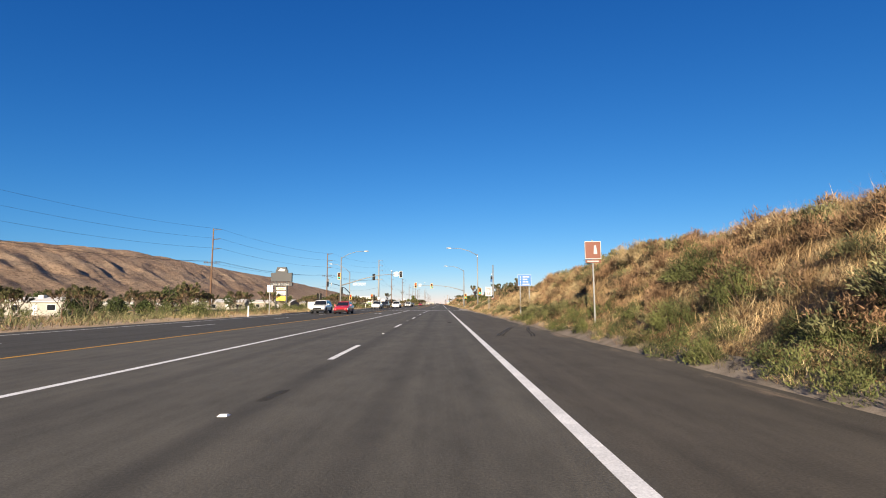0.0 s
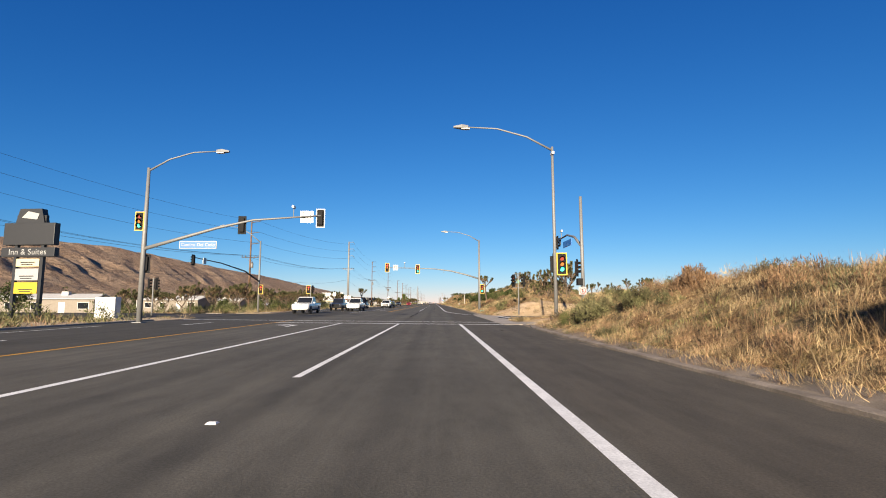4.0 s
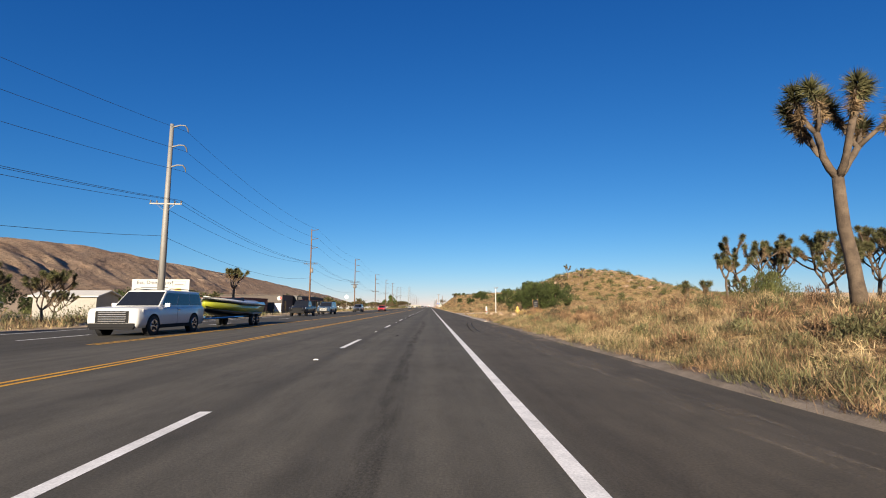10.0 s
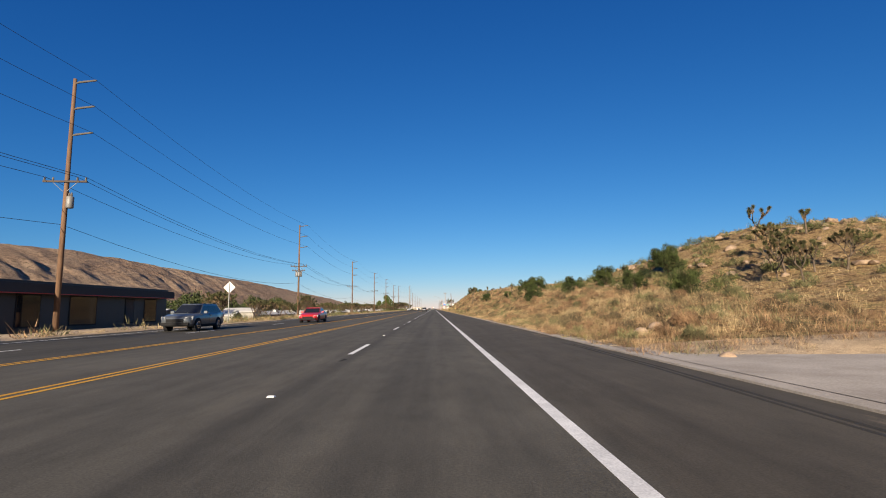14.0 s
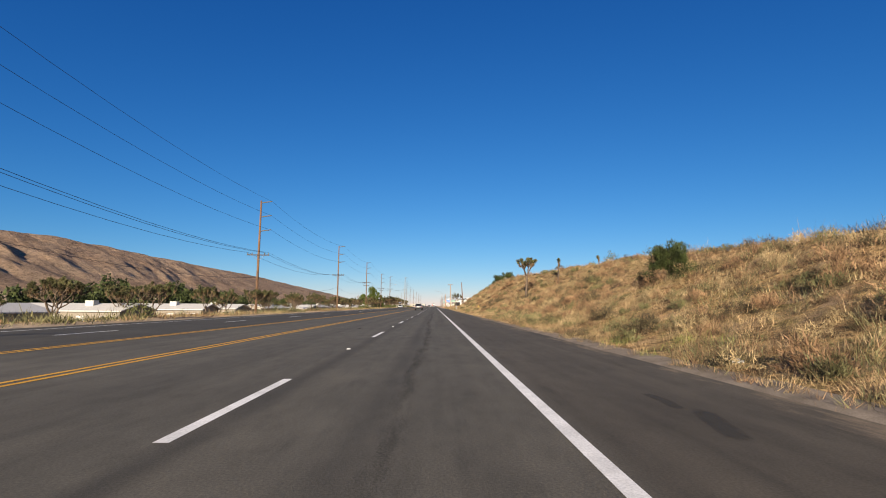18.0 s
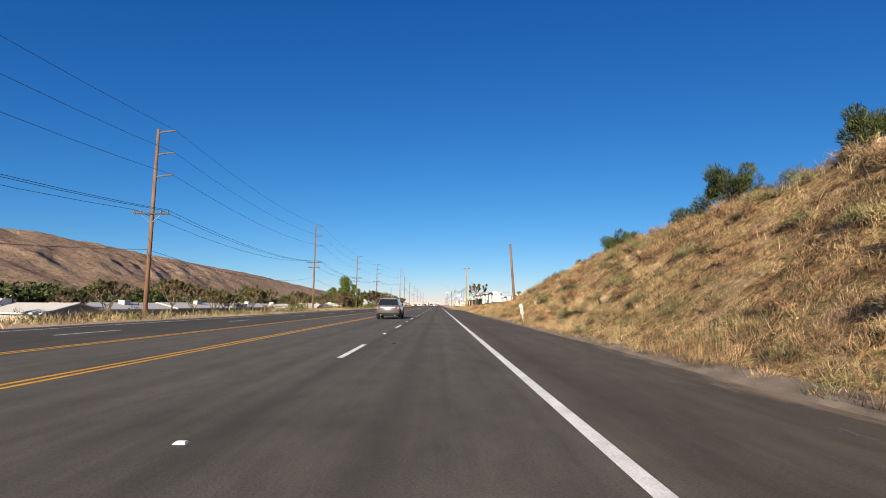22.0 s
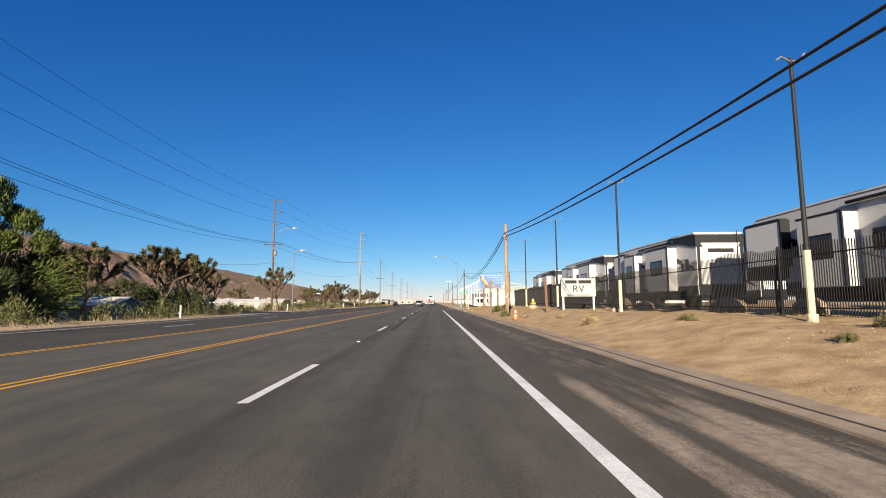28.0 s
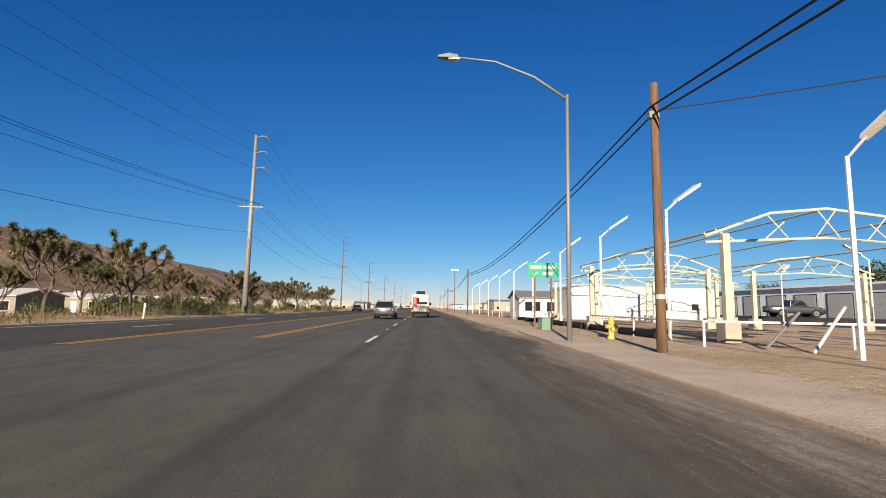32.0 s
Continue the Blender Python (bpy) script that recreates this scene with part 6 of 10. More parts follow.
# ---- traffic signals and street lamps ----
def lamp_arm(root, x0, z0, reach, y=0.0, rise=0.0):
    s = 1 if reach > 0 else -1
    a = abs(reach)
    pts = [(x0, y, z0), (x0 + s * a * 0.3, y, z0 + 0.75 + 0.45 * rise), (x0 + s * a * 0.65, y, z0 + 1.2 + 0.85 * rise), (x0 + s * a, y, z0 + 1.28 + rise)]
    arm = part("lamp_arm", bar(pts, [0.06, 0.05, 0.042, 0.035], 8), GALV, root, "", True)
    x1 = x0 + reach
    z0 = z0 + rise
    head = part("lamp_head", loft([[(x1 - s * 0.05, y - 0.10, z0 + 1.22), (x1 - s * 0.05, y + 0.10, z0 + 1.22), (x1 - s * 0.05, y + 0.08, z0 + 1.36), (x1 - s * 0.05, y - 0.08, z0 + 1.36)],
                                   [(x1 + s * 0.3, y - 0.17, z0 + 1.20), (x1 + s * 0.3, y + 0.17, z0 + 1.20), (x1 + s * 0.3, y + 0.12, z0 + 1.40), (x1 + s * 0.3, y - 0.12, z0 + 1.40)],
                                   [(x1 + s * 0.75, y - 0.08, z0 + 1.24), (x1 + s * 0.75, y + 0.08, z0 + 1.24), (x1 + s * 0.75, y + 0.06, z0 + 1.32), (x1 + s * 0.75, y - 0.06, z0 + 1.32)]]), GALV, arm)
    part("lens", box(x1 + s * 0.15 - 0.18, x1 + s * 0.15 + 0.28, y - 0.12, y + 0.12, z0 + 1.15, z0 + 1.21, 0.02), LAMP_GLASS, arm)
    return arm


def signal_head(parent, m, lit, rim=None):
    """Three lenses with hoods on a black backplate; it faces -y."""
    body = part("signal_head", box(-0.19, 0.19, 0.0, 0.22, -0.56, 0.56, 0.03), BLACK_PLASTIC, parent)
    body.matrix_basis = m @ Matrix.Scale(0.77, 4)
    part("backplate", box(-0.33, 0.33, 0.03, 0.055, -0.74, 0.74, 0.01), BLACK_PLASTIC, body)
    if rim:
        bm = bmesh.new()
        for a in ((-0.36, -0.29, -0.77, 0.77), (0.29, 0.36, -0.77, 0.77)):
            bx(bm, a[0], a[1], 0.02, 0.06, a[2], a[3])
        for z in (-0.77, 0.70):
            bx(bm, -0.29, 0.29, 0.02, 0.06, z, z + 0.07)
        part("reflective_or_lit_border", bm, rim, body, "bright yellow reflective border" if rim is YELLOW else "")
    for i, (z, col) in enumerate(((0.36, "r"), (0.0, "a"), (-0.36, "g"))):
        mat = {"r": RED_LIT if lit == "r" else RED_LENS, "a": AMBER_LENS, "g": GREEN_LIT if lit == "g" else BLACK_PLASTIC}[col]
        bm = bmesh.new()
        tube(bm, [(0, -0.02, z), (0, 0.0, z)], [0.14, 0.155], 14)
        part("lens", bm, mat if lit else (RED_LENS, AMBER_LENS, BLACK_PLASTIC)[i], body)
        bm = bmesh.new()
        outer = [(0.165 * math.cos(a), 0.165 * math.sin(a)) for a in np.linspace(-0.35, math.pi + 0.35, 11)]
        v = [bm.verts.new((x, 0.0, z + h)) for x, h in outer] + [bm.verts.new((x, -0.24, z + h)) for x, h in outer]
        for k in range(10):
            bm.faces.new((v[k], v[k + 1], v[12 + k], v[11 + k]))
        bmesh.ops.solidify(bm, geom=bm.faces, thickness=0.012)
        part("visor", bm, BLACK_PLASTIC, body)
    return body


def video_camera(root, x, y, z):
    c = part("detector_camera", box(x - 0.07, x + 0.07, y - 0.22, y + 0.2, z + 0.55, z + 0.70, 0.02), WHITE, root)
    part("stem", bar([(x, y, z), (x, y, z + 0.56)], 0.025, 6), GALV, c)


def plate(root, x0, x1, z0, z1, y, mat, name="sign_plate", label="", m=None):
    ob = part(name, box(x0, x1, y - 0.012, y + 0.012, z0, z1, 0.004), mat, root, label)
    return ob


def base_bolts(root, r=0.2):
    part("base_plate", box(-r - 0.08, r + 0.08, -r - 0.08, r + 0.08, -0.1, 0.05, 0.01), GALV, root)


FRONT = pose(0, 0, 0, 90, 0, 0)  # lettering that faces -y

# far corner mast: arm over the lanes with two heads, lamp above
g = hz(5.7, 121.7)
mast = thing("signal_mast", "galvanised signal mast with a long curved arm and a street lamp", "traffic signal", at(5.75, 121.6, g), "signal masts")
part("pole", bar([(0, 0, -0.3), (0, 0, 4.4 - g), (0, 0, 9.4 - g)], [0.16, 0.14, 0.09], 12), GALV, mast, "", True)
base_bolts(mast)
arm = part("mast_arm", bar([(0, 0, 4.15), (-1.6, 0, 4.65), (-3.6, 0, 5.15), (-5.6, 0, 5.42), (-8.0, 0, 5.52), (-12.0, 0, 5.6)], [0.11, 0.10, 0.085, 0.07, 0.06, 0.045], 10), GALV, mast, "", True)
signal_head(arm, pose(-8.0, -0.12, 5.4), "g", YELLOW)
signal_head(arm, pose(-11.95, -0.12, 5.6), "r", YELLOW)
u = plate(arm, -11.2, -10.55, 5.25, 5.95, -0.1, SIGN_WHITE, "turn_sign", "white sign with a black turn symbol")
part("symbol", bar([(-10.72, -0.125, 5.4), (-10.72, -0.125, 5.7), (-10.8, -0.125, 5.78), (-10.95, -0.125, 5.78), (-11.02, -0.125, 5.7), (-11.02, -0.125, 5.55)], 0.03, 6), BLACK, u)
signal_head(mast, pose(0.35, -0.18, 2.85), "g", YELLOW)
video_camera(arm, -9.7, 0, 5.6)
part("vent", bar([(-4.6, 0, 5.25), (-4.6, 0, 4.85)], 0.03, 6), GALV, arm)
lamp_arm(mast, 0, 9.2 - g, -4.2)

# near corner: lamp and signal pole
g = hz(6.35, 83.7)
near = thing("signal_pole", "galvanised lamp pole carrying a traffic signal", "traffic signal", at(6.35, 83.7, g), "signal masts")
part("pole", bar([(0, 0, -0.3), (0, 0, 5), (0, 0, 9.6 - g)], [0.10, 0.086, 0.065], 12), GALV, near, "", True)
base_bolts(near, 0.15)
signal_head(near, pose(0.33, -0.15, 3.22 - g), "g", YELLOW)
side = signal_head(near, pose(-0.05, 0.15, 3.22 - g, 0, 0, 75), None)
video_camera(near, 0, 0.0, 8.6 - g)
lamp_arm(near, 0, 9.4 - g, -4.6)
# second pole, its arm reaching over the side street
g = hz(9.6, 89.8)
n2 = thing("signal_mast", "galvanised signal mast reaching over the side street", "traffic signal", at(9.65, 89.8, g), "signal masts")
part("pole", bar([(0, 0, -0.3), (0, 0, 8.2 - g)], [0.13, 0.10], 12), GALV, n2, "", True)
base_bolts(n2)
arm = part("mast_arm", bar([(0, 0, 4.6), (0.1, 2.0, 5.5), (0.3, 4.6, 6.0), (0.55, 8.4, 6.05)], [0.10, 0.085, 0.07, 0.045], 10), GALV, n2, "", True)
signal_head(arm, pose(0.6, 8.6, 5.9, 0, 0, 95), None)
st = part("street_name_sign", box(-0.03, 0.03, 2.4, 4.6, 5.0, 5.45, 0.01), SIGN_BLUE, arm, "hanging blue street sign")
part("panel", box(0.5, 0.56, 7.4, 7.9, 5.6, 6.2, 0.01), DARK_SIGN, arm)
video_camera(arm, 0.45, 6.8, 6.0)
signal_head(n2, pose(-0.28, 0.1, 3.2, 0, 0, 60), None)
ped = part("pedestrian_signal", box(-0.42, -0.08, -0.3, 0.1, 2.05, 2.5, 0.03), BLACK_PLASTIC, n2)
ns = plate(n2, -0.34, 0.16, 1.45, 1.95, -0.18, SIGN_WHITE, "prohibition_sign", "white sign with a red ring and bar")
bm = bmesh.new()
ring = [(-0.09 + 0.19 * math.cos(a), -0.2, 1.7 + 0.19 * math.sin(a)) for a in np.linspace(0, 2 * math.pi, 25)]
tube(bm, ring, 0.018, 5, False)
tube(bm, [(-0.21, -0.2, 1.84), (0.03, -0.2, 1.56)], 0.016, 5)
part("red_ring", bm, RED, ns)
part("dark_mark", box(-0.12, -0.06, -0.205, -0.196, 1.58, 1.82), BLACK, ns)
part("push_button", box(-0.1, 0.05, -0.26, -0.14, 0.9, 1.2, 0.01), YELLOW, n2, "yellow push button box")
# corner pad of pale concrete with a worn yellow patch
sheet("corner_pad", [(5.12, 83.7), (5.95, 86.0), (7.35, 88.2), (8.7, 89.3), (9.3, 88.5), (8.0, 87.0), (6.6, 85.0), (5.75, 83.3)], DRIVE_CONCRETE, "pale concrete pad at the street corner", "pavement", 0.095)
tagged(to_object("tactile_pad", box(6.15, 6.65, 85.75, 86.2, 0.05, 0.101), WORN_YELLOW), "worn yellow patch on the concrete corner", "pavement", kind="structure")

# side post with two signals on the far side of the street mouth
g = hz(7.7, 103.1)
post = thing("signal_post", "thin post with two dark traffic signal heads", "traffic signal", at(7.7, 103.2, g), "signal masts")
part("pole", bar([(0, 0, -0.3), (0, 0, 3.2), (0, 0, 3.8)], [0.07, 0.06, 0.05], 8), GALV, post, "", True)
bm = bmesh.new()
for z in (2.5, 3.75):
    tube(bm, [(-0.45, 0, z), (0.45, 0, z)], 0.028, 6)
part("bracket", bm, GALV, post)
signal_head(post, pose(-0.47, 0.0, 3.12, 0, 0, -62), None)
signal_head(post, pose(0.47, 0.0, 3.12, 0, 0, -118), None)
part("junction_box", box(-0.09, 0.09, -0.09, 0.09, 2.85, 3.2, 0.02), GREEN_BOX, post)

# far-side masts of the oncoming carriageway
lm = thing("signal_mast", "galvanised signal mast with its arm over the oncoming lanes", "traffic signal", at(-17.9, 88.2, 0), "signal masts")
part("pole", bar([(0, 0, -0.3), (0, 0, 5), (0, 0, 9.6)], [0.16, 0.14, 0.09], 12), GALV, lm, "", True)
base_bolts(lm)
arm = part("mast_arm", bar([(0, 0, 4.5), (2.2, 0, 5.15), (4.4, 0, 5.8), (6.6, 0, 6.3), (10.8, 0, 6.6)], [0.11, 0.1, 0.085, 0.065, 0.045], 10), GALV, lm, "", True)
# this head's white rim paints in the back-lit edge of its backplate
signal_head(arm, pose(10.75, 0.15, 6.45, 0, 0, 180), None, SIGN_WHITE)
signal_head(arm, pose(5.9, 0.15, 6.0, 0, 0, 180), None)
sb = plate(arm, 9.5, 10.3, 6.15, 6.9, 0.1, SIGN_BACK, "sign_back")
bm = bmesh.new()
for x in (9.65, 10.1):
    bx(bm, x, x + 0.06, 0.06, 0.10, 6.2, 6.85)
part("stiffener", bm, GALV, sb)
video_camera(arm, 9.1, 0, 6.5)
ss = part("street_name_sign", box(2.2, 4.4, -0.03, 0.03, 4.55, 4.95, 0.01), SIGN_BLUE, arm, "blue street sign with white letters")
part("border", box(2.16, 4.44, -0.02, 0.02, 4.51, 4.99, 0.01), SIGN_WHITE, ss)
words("Camino Del Cielo", 0.27, SIGN_WHITE, ss, pose(3.3, -0.035, 4.75) @ FRONT)
signal_head(lm, pose(-0.3, -0.15, 6.2), "g", YELLOW)
signal_head(lm, pose(0.1, 0.2, 3.6, 0, 0, 180), None)
lamp_arm(lm, 0, 9.4, 4.2)
lamp = thing("signal_mast", "galvanised mast with a street lamp and a dark arm", "traffic signal", at(-22.4, 120.8, 0.0), "signal masts")
part("pole", bar([(0, 0, -0.5), (0, 0, 9.1)], [0.14, 0.09], 10), GALV, lamp, "", True)
arm = part("mast_arm", bar([(0, 0, 3.9), (-0.5, -3.5, 5.0), (-1.4, -8, 5.6), (-2.6, -12, 5.9)], [0.1, 0.085, 0.06, 0.045], 8), BLACK, lamp, "", True)
signal_head(arm, pose(-2.6, -12, 5.6, 0, 0, -100), None)
part("lane_sign", box(-2.1, -2.05, -10.9, -10.2, 5.3, 5.95), SIGN_BACK, arm)
signal_head(lamp, pose(0.3, -0.15, 2.9), "r", YELLOW)
lamp_arm(lamp, 0, 8.9, -4.5, 0, 0.9)
sp = thing("signal_post", "short post with a yellow-backed signal beside the kerb", "traffic signal", at(-17.6, 127.8, 0.0), "signal masts")
part("pole", bar([(0, 0, -0.4), (0, 0, 3.6)], 0.06, 8), GALV, sp)
signal_head(sp, pose(-0.3, 0, 3.1), "r", YELLOW)
signal_head(sp, pose(0.32, 0, 3.1, 0, 0, 80), None)
sp = thing("signal_post", "short post with a pair of dark signal heads", "traffic signal", at(-25.2, 102.3, 0.0), "signal masts")
part("pole", bar([(0, 0, -0.8), (0, 0, 3.4)], 0.06, 8), GALV, sp)
signal_head(sp, pose(-0.3, 0, 2.9, 0, 0, 120), None)
signal_head(sp, pose(0.32, 0, 2.9, 0, 0, 150), None)
cab = thing("signal_cabinet", "white metal traffic signal cabinet on a concrete plinth", "cabinet", at(-25.2, 96.4, -0.1, 10))
part("body", box(-0.7, 0.7, -0.5, 0.5, 0.15, 1.75, 0.04), WHITE, cab)
part("door", box(-0.62, 0.62, -0.53, -0.505, 0.25, 1.65, 0.01), WHITE, cab)
part("plinth", box(-0.85, 0.85, -0.65, 0.65, -0.4, 0.15, 0.02), CONCRETE, cab)


# ---- roadside signs ----
def sign_posts(root, xs_, top, depth=0.5, r=0.035, mat=GALV):
    for x in xs_:
        part("post", box(x - r, x + r, 0.0, r * 2, -depth, top), mat, root)


def bars(root, rows, mat, y):
    """Unreadable writing: plain bars."""
    for x0, x1, z0, z1 in rows:
        part("bar", box(x0, x1, y - 0.006, y, z0, z1), mat, root)


z = hz(5.75, 18)
s = thing("park_sign", "brown recreation sign with a white symbol on a steel post", "road sign", at(5.75, 18.0, z))
sign_posts(s, (0,), 3.5 - z, 0.6, 0.025)
p = plate(s, -0.30, 0.30, 2.80 - z, 3.45 - z, -0.02, SIGN_BROWN, "brown_panel")
for b in ((-0.30, 0.30, 3.425, 3.45), (-0.30, 0.30, 2.80, 2.82), (-0.30, -0.28, 2.82, 3.425), (0.28, 0.30, 2.82, 3.425)):
    part("border", box(b[0], b[1], -0.042, -0.034, b[2] - z, b[3] - z), SIGN_WHITE, p)
part("symbol", loft([[(0.02, -0.045, 2.98 - z), (0.16, -0.045, 2.98 - z), (0.12, -0.045, 3.3 - z), (0.05, -0.045, 3.3 - z)], [(0.02, -0.033, 2.98 - z), (0.16, -0.033, 2.98 - z), (0.12, -0.033, 3.3 - z), (0.05, -0.033, 3.3 - z)]]), SIGN_WHITE, p)
p = plate(s, -0.28, 0.28, 2.65 - z, 2.77 - z, -0.02, SIGN_BROWN, "lower_panel", "narrow brown panel with a white arrow")
bars(p, ((-0.22, 0.2, 2.69 - z, 2.73 - z),), SIGN_WHITE, -0.033)
z = hz(7.4, 37)
s = thing("guide_sign", "blue roadside guide sign with white lines on two posts", "road sign", at(5.88, 33.8, 0))
for x in (-0.30, 0.32):
    part("post", box(x - 0.03, x + 0.03, 0, 0.06, hz(5.88 + x, 33.8) - 0.5, 3.05), GALV, s)
p = plate(s, -0.46, 0.46, 2.36, 3.14, -0.02, SIGN_BLUE, "blue_panel")
for b in ((-0.46, 0.46, 3.115, 3.14), (-0.46, 0.46, 2.36, 2.385), (-0.46, -0.44, 2.385, 3.115), (0.44, 0.46, 2.385, 3.115)):
    part("border", box(b[0], b[1], -0.042, -0.034, b[2], b[3]), SIGN_WHITE, p)
for k, (a, b) in enumerate(((-0.12, 0.33), (-0.12, 0.2), (-0.12, 0.26), (-0.14, 0.34))):
    zz = 2.99 - 0.17 * k
    bars(p, ((a, a + (b - a) * 0.48, zz - 0.04, zz + 0.04), (a + (b - a) * 0.54, b, zz - 0.04, zz + 0.04), (-0.31, -0.25, zz - 0.045, zz + 0.045)), SIGN_WHITE, -0.034)
z = hz(5.85, 59)
s = thing("speed_limit_sign", "white speed limit sign reading 50 on a post", "road sign", at(5.85, 59, 0))
sign_posts(s, (0,), 3.1, 0.2)
p = plate(s, -0.42, 0.42, 2.05, 3.15, -0.02, SIGN_WHITE, "white_panel")
words("SPEED", 0.22, BLACK, p, pose(0, -0.036, 2.98) @ FRONT)
words("LIMIT", 0.24, BLACK, p, pose(0, -0.036, 2.76) @ FRONT)
words("50", 0.56, BLACK, p, pose(0, -0.036, 2.35) @ FRONT)
for x, y, d, w, h in ((-19.1, 55.2, 3.35, 0.62, 0.80), (-19.3, 152.6, 3.2, 0.55, 0.70)):
    s = thing("sign_from_behind", "bare metal back of a road sign on a post", "road sign", at(x, y, 0), "signs seen from behind")
    sign_posts(s, (0,), d, 0.5)
    plate(s, -w / 2, w / 2, d - h, d, 0.09, SIGN_BACK, "sign_plate")
s = thing("sign_from_behind", "pair of metal sign backs on one wooden post", "road sign", at(-20.2, 171.5, 0), "signs seen from behind")
part("post", box(-0.06, 0.06, 0, 0.12, -0.6, 2.9), POLE_WOOD, s)
plate(s, -0.75, -0.08, 2.1, 2.85, 0.14, SIGN_BACK)
plate(s, 0.08, 0.75, 2.1, 2.85, 0.14, SIGN_BACK)


def diamond(x, y, top, w, post_mat=GALV, label="diamond-shaped metal sign seen from behind"):
    s = thing("diamond_sign", label, "road sign", at(x, y, 0), "signs seen from behind")
    part("post", box(-0.035, 0.035, 0, 0.07, hz(x, y) - 0.4, top - 0.1), post_mat, s)
    bm = prism([(0, top), (w, top - w), (0, top - 2 * w), (-w, top - w)], 0.075, 0.09)
    part("sign_plate", bm, SIGN_BACK, s)
    return s


diamond(-21.5, 285.8, 4.3, 0.62)
d = diamond(5.0, 585.4, 3.2, 0.38)
d.matrix_basis = at(5.0, 585.4, 0, -52)
z = hz(5.55, 436.4)
s = thing("marker_sign", "narrow white marker plate with black bars leaning on its post", "road sign", at(5.55, 436.4, z) @ pose(0, 0, 0, 0, -9, 0))
part("post", box(-0.03, 0.03, 0, 0.06, -0.4, 1.0), SIGN_BACK, s)
p = plate(s, -0.10, 0.10, 0.50, 1.15, -0.015, SIGN_WHITE)
bars(p, ((-0.035, 0.035, 1.0, 1.07), (-0.04, 0.04, 0.80, 0.90), (-0.04, 0.04, 0.60, 0.70)), INSULATOR, -0.028)
for x, y, t in ((-19.2, 49.5, 0), (-21, 137.2, 4), (-19.6, 139.8, 0), (-20.5, 583, 0), (-20.2, 611, 5), (-20.4, 634, 0), (-20, 652, 0), (-20.0, 208, 0), (-20.0, 310, 0), (-20.2, 668, 3)):
    def delineator():
        r = thing("marker_post", "slim white roadside marker post", "marker post", group="marker posts")
        part("post", box(-0.06, 0.06, -0.02, 0.02, -0.2, 1.05, 0.01), WHITE, r)
        part("reflector", box(-0.04, 0.04, -0.026, -0.021, 0.8, 0.95), SIGN_BACK, r)
        return r
    spawn("delineator", delineator, at(x, y, hz(x, y)) @ pose(0, 0, 0, 0, t, 0))


HYDRANT = surface("hydrant_paint", (0.36, 0.25, 0.05), (0.50, 0.37, 0.10), 4.0, 0.6, fine=30)


def hydrant():
    r = thing("fire_hydrant", "yellow cast-iron fire hydrant on the dirt verge", "fire hydrant", group="hydrants")
    part("barrel", bar([(0, 0, -0.1), (0, 0, 0.05), (0, 0, 0.08), (0, 0, 0.55), (0, 0, 0.6), (0, 0, 0.68)], [0.17, 0.17, 0.12, 0.12, 0.16, 0.15], 12), HYDRANT, r, "", True)
    part("bonnet", bar([(0, 0, 0.68), (0, 0, 0.78), (0, 0, 0.86), (0, 0, 0.92)], [0.15, 0.12, 0.06, 0.035], 12), HYDRANT, r, "", True)
    for s_ in (-1, 1):
        part("outlet", bar([(s_ * 0.1, 0, 0.45), (s_ * 0.22, 0, 0.45), (s_ * 0.25, 0, 0.45)], [0.075, 0.075, 0.05], 10), HYDRANT, r)
    part("pumper_outlet", bar([(0, -0.1, 0.36), (0, -0.24, 0.36)], [0.09, 0.09], 10), HYDRANT, r)
    return r


for x, y in ((9.8, 209.6), (9.2, 587.6), (7.4, 652.5)):
    spawn("hydrant", hydrant, at(x, y, hz(x, y) + (0.04 if y > 615 else 0)))
spawn("hydrant", hydrant, at(7.15, 394.75, hz(7.15, 394.75) - 0.36))["label"] = "yellow cast-iron fire hydrant in dry grass on the bank"

# camera pole, marker and meter box beside the drive
z = hz(10.5, 231.4)
s = thing("camera_pole", "white pole with two small security cameras on top", "camera pole", at(10.35, 231.2, 0.0))
part("pole", bar([(0, 0, -0.3), (0, 0, 3.95)], 0.055, 8), WHITE, s)
for k, (dx, dy) in enumerate(((-0.1, -0.1), (0.12, 0.05))):
    part("camera", bar([(dx, dy, 4.0), (dx * 2.2, dy - 0.22, 4.1)], [0.09, 0.07], 8), SIGN_BACK, s)
s = thing("utility_marker", "white utility marker post with a red band", "marker post", at(8.1, 224.4, hz(8.1, 224.4)))
part("post", box(-0.075, 0.075, -0.04, 0.04, 0.45, 1.1, 0.02), WHITE, s)
part("band", box(-0.045, 0.045, -0.03, 0.03, 0.32, 0.45), RED, s, "red band")
part("foot", box(-0.045, 0.045, -0.028, 0.028, -0.1, 0.32), SIGN_BACK, s)
s = thing("utility_box", "pale grey-green metal utility pedestal", "utility box", at(8.35, 225.6, hz(8.35, 225.6), 12))
part("body", box(-0.13, 0.13, -0.13, 0.13, -0.1, 0.85, 0.02), plain("pedestal_grey", (0.21, 0.205, 0.165), 0.6), s)
part("cap", box(-0.15, 0.15, -0.15, 0.15, 0.85, 0.92, 0.02), GREEN_BOX, s)
s = thing("utility_box", "green slatted metal utility box in dry grass", "utility box", at(5.5, 115.6, hz(5.5, 115.6) - 0.02, 4, 0.62))
part("body", box(-0.32, 0.32, -0.36, 0.36, -0.05, 0.42, 0.02), GREEN_BOX, s)
for k in range(5):
    part("slat", box(-0.34, 0.34, -0.385, -0.365, 0.04 + 0.075 * k, 0.075 + 0.075 * k), GREEN_BOX, s)
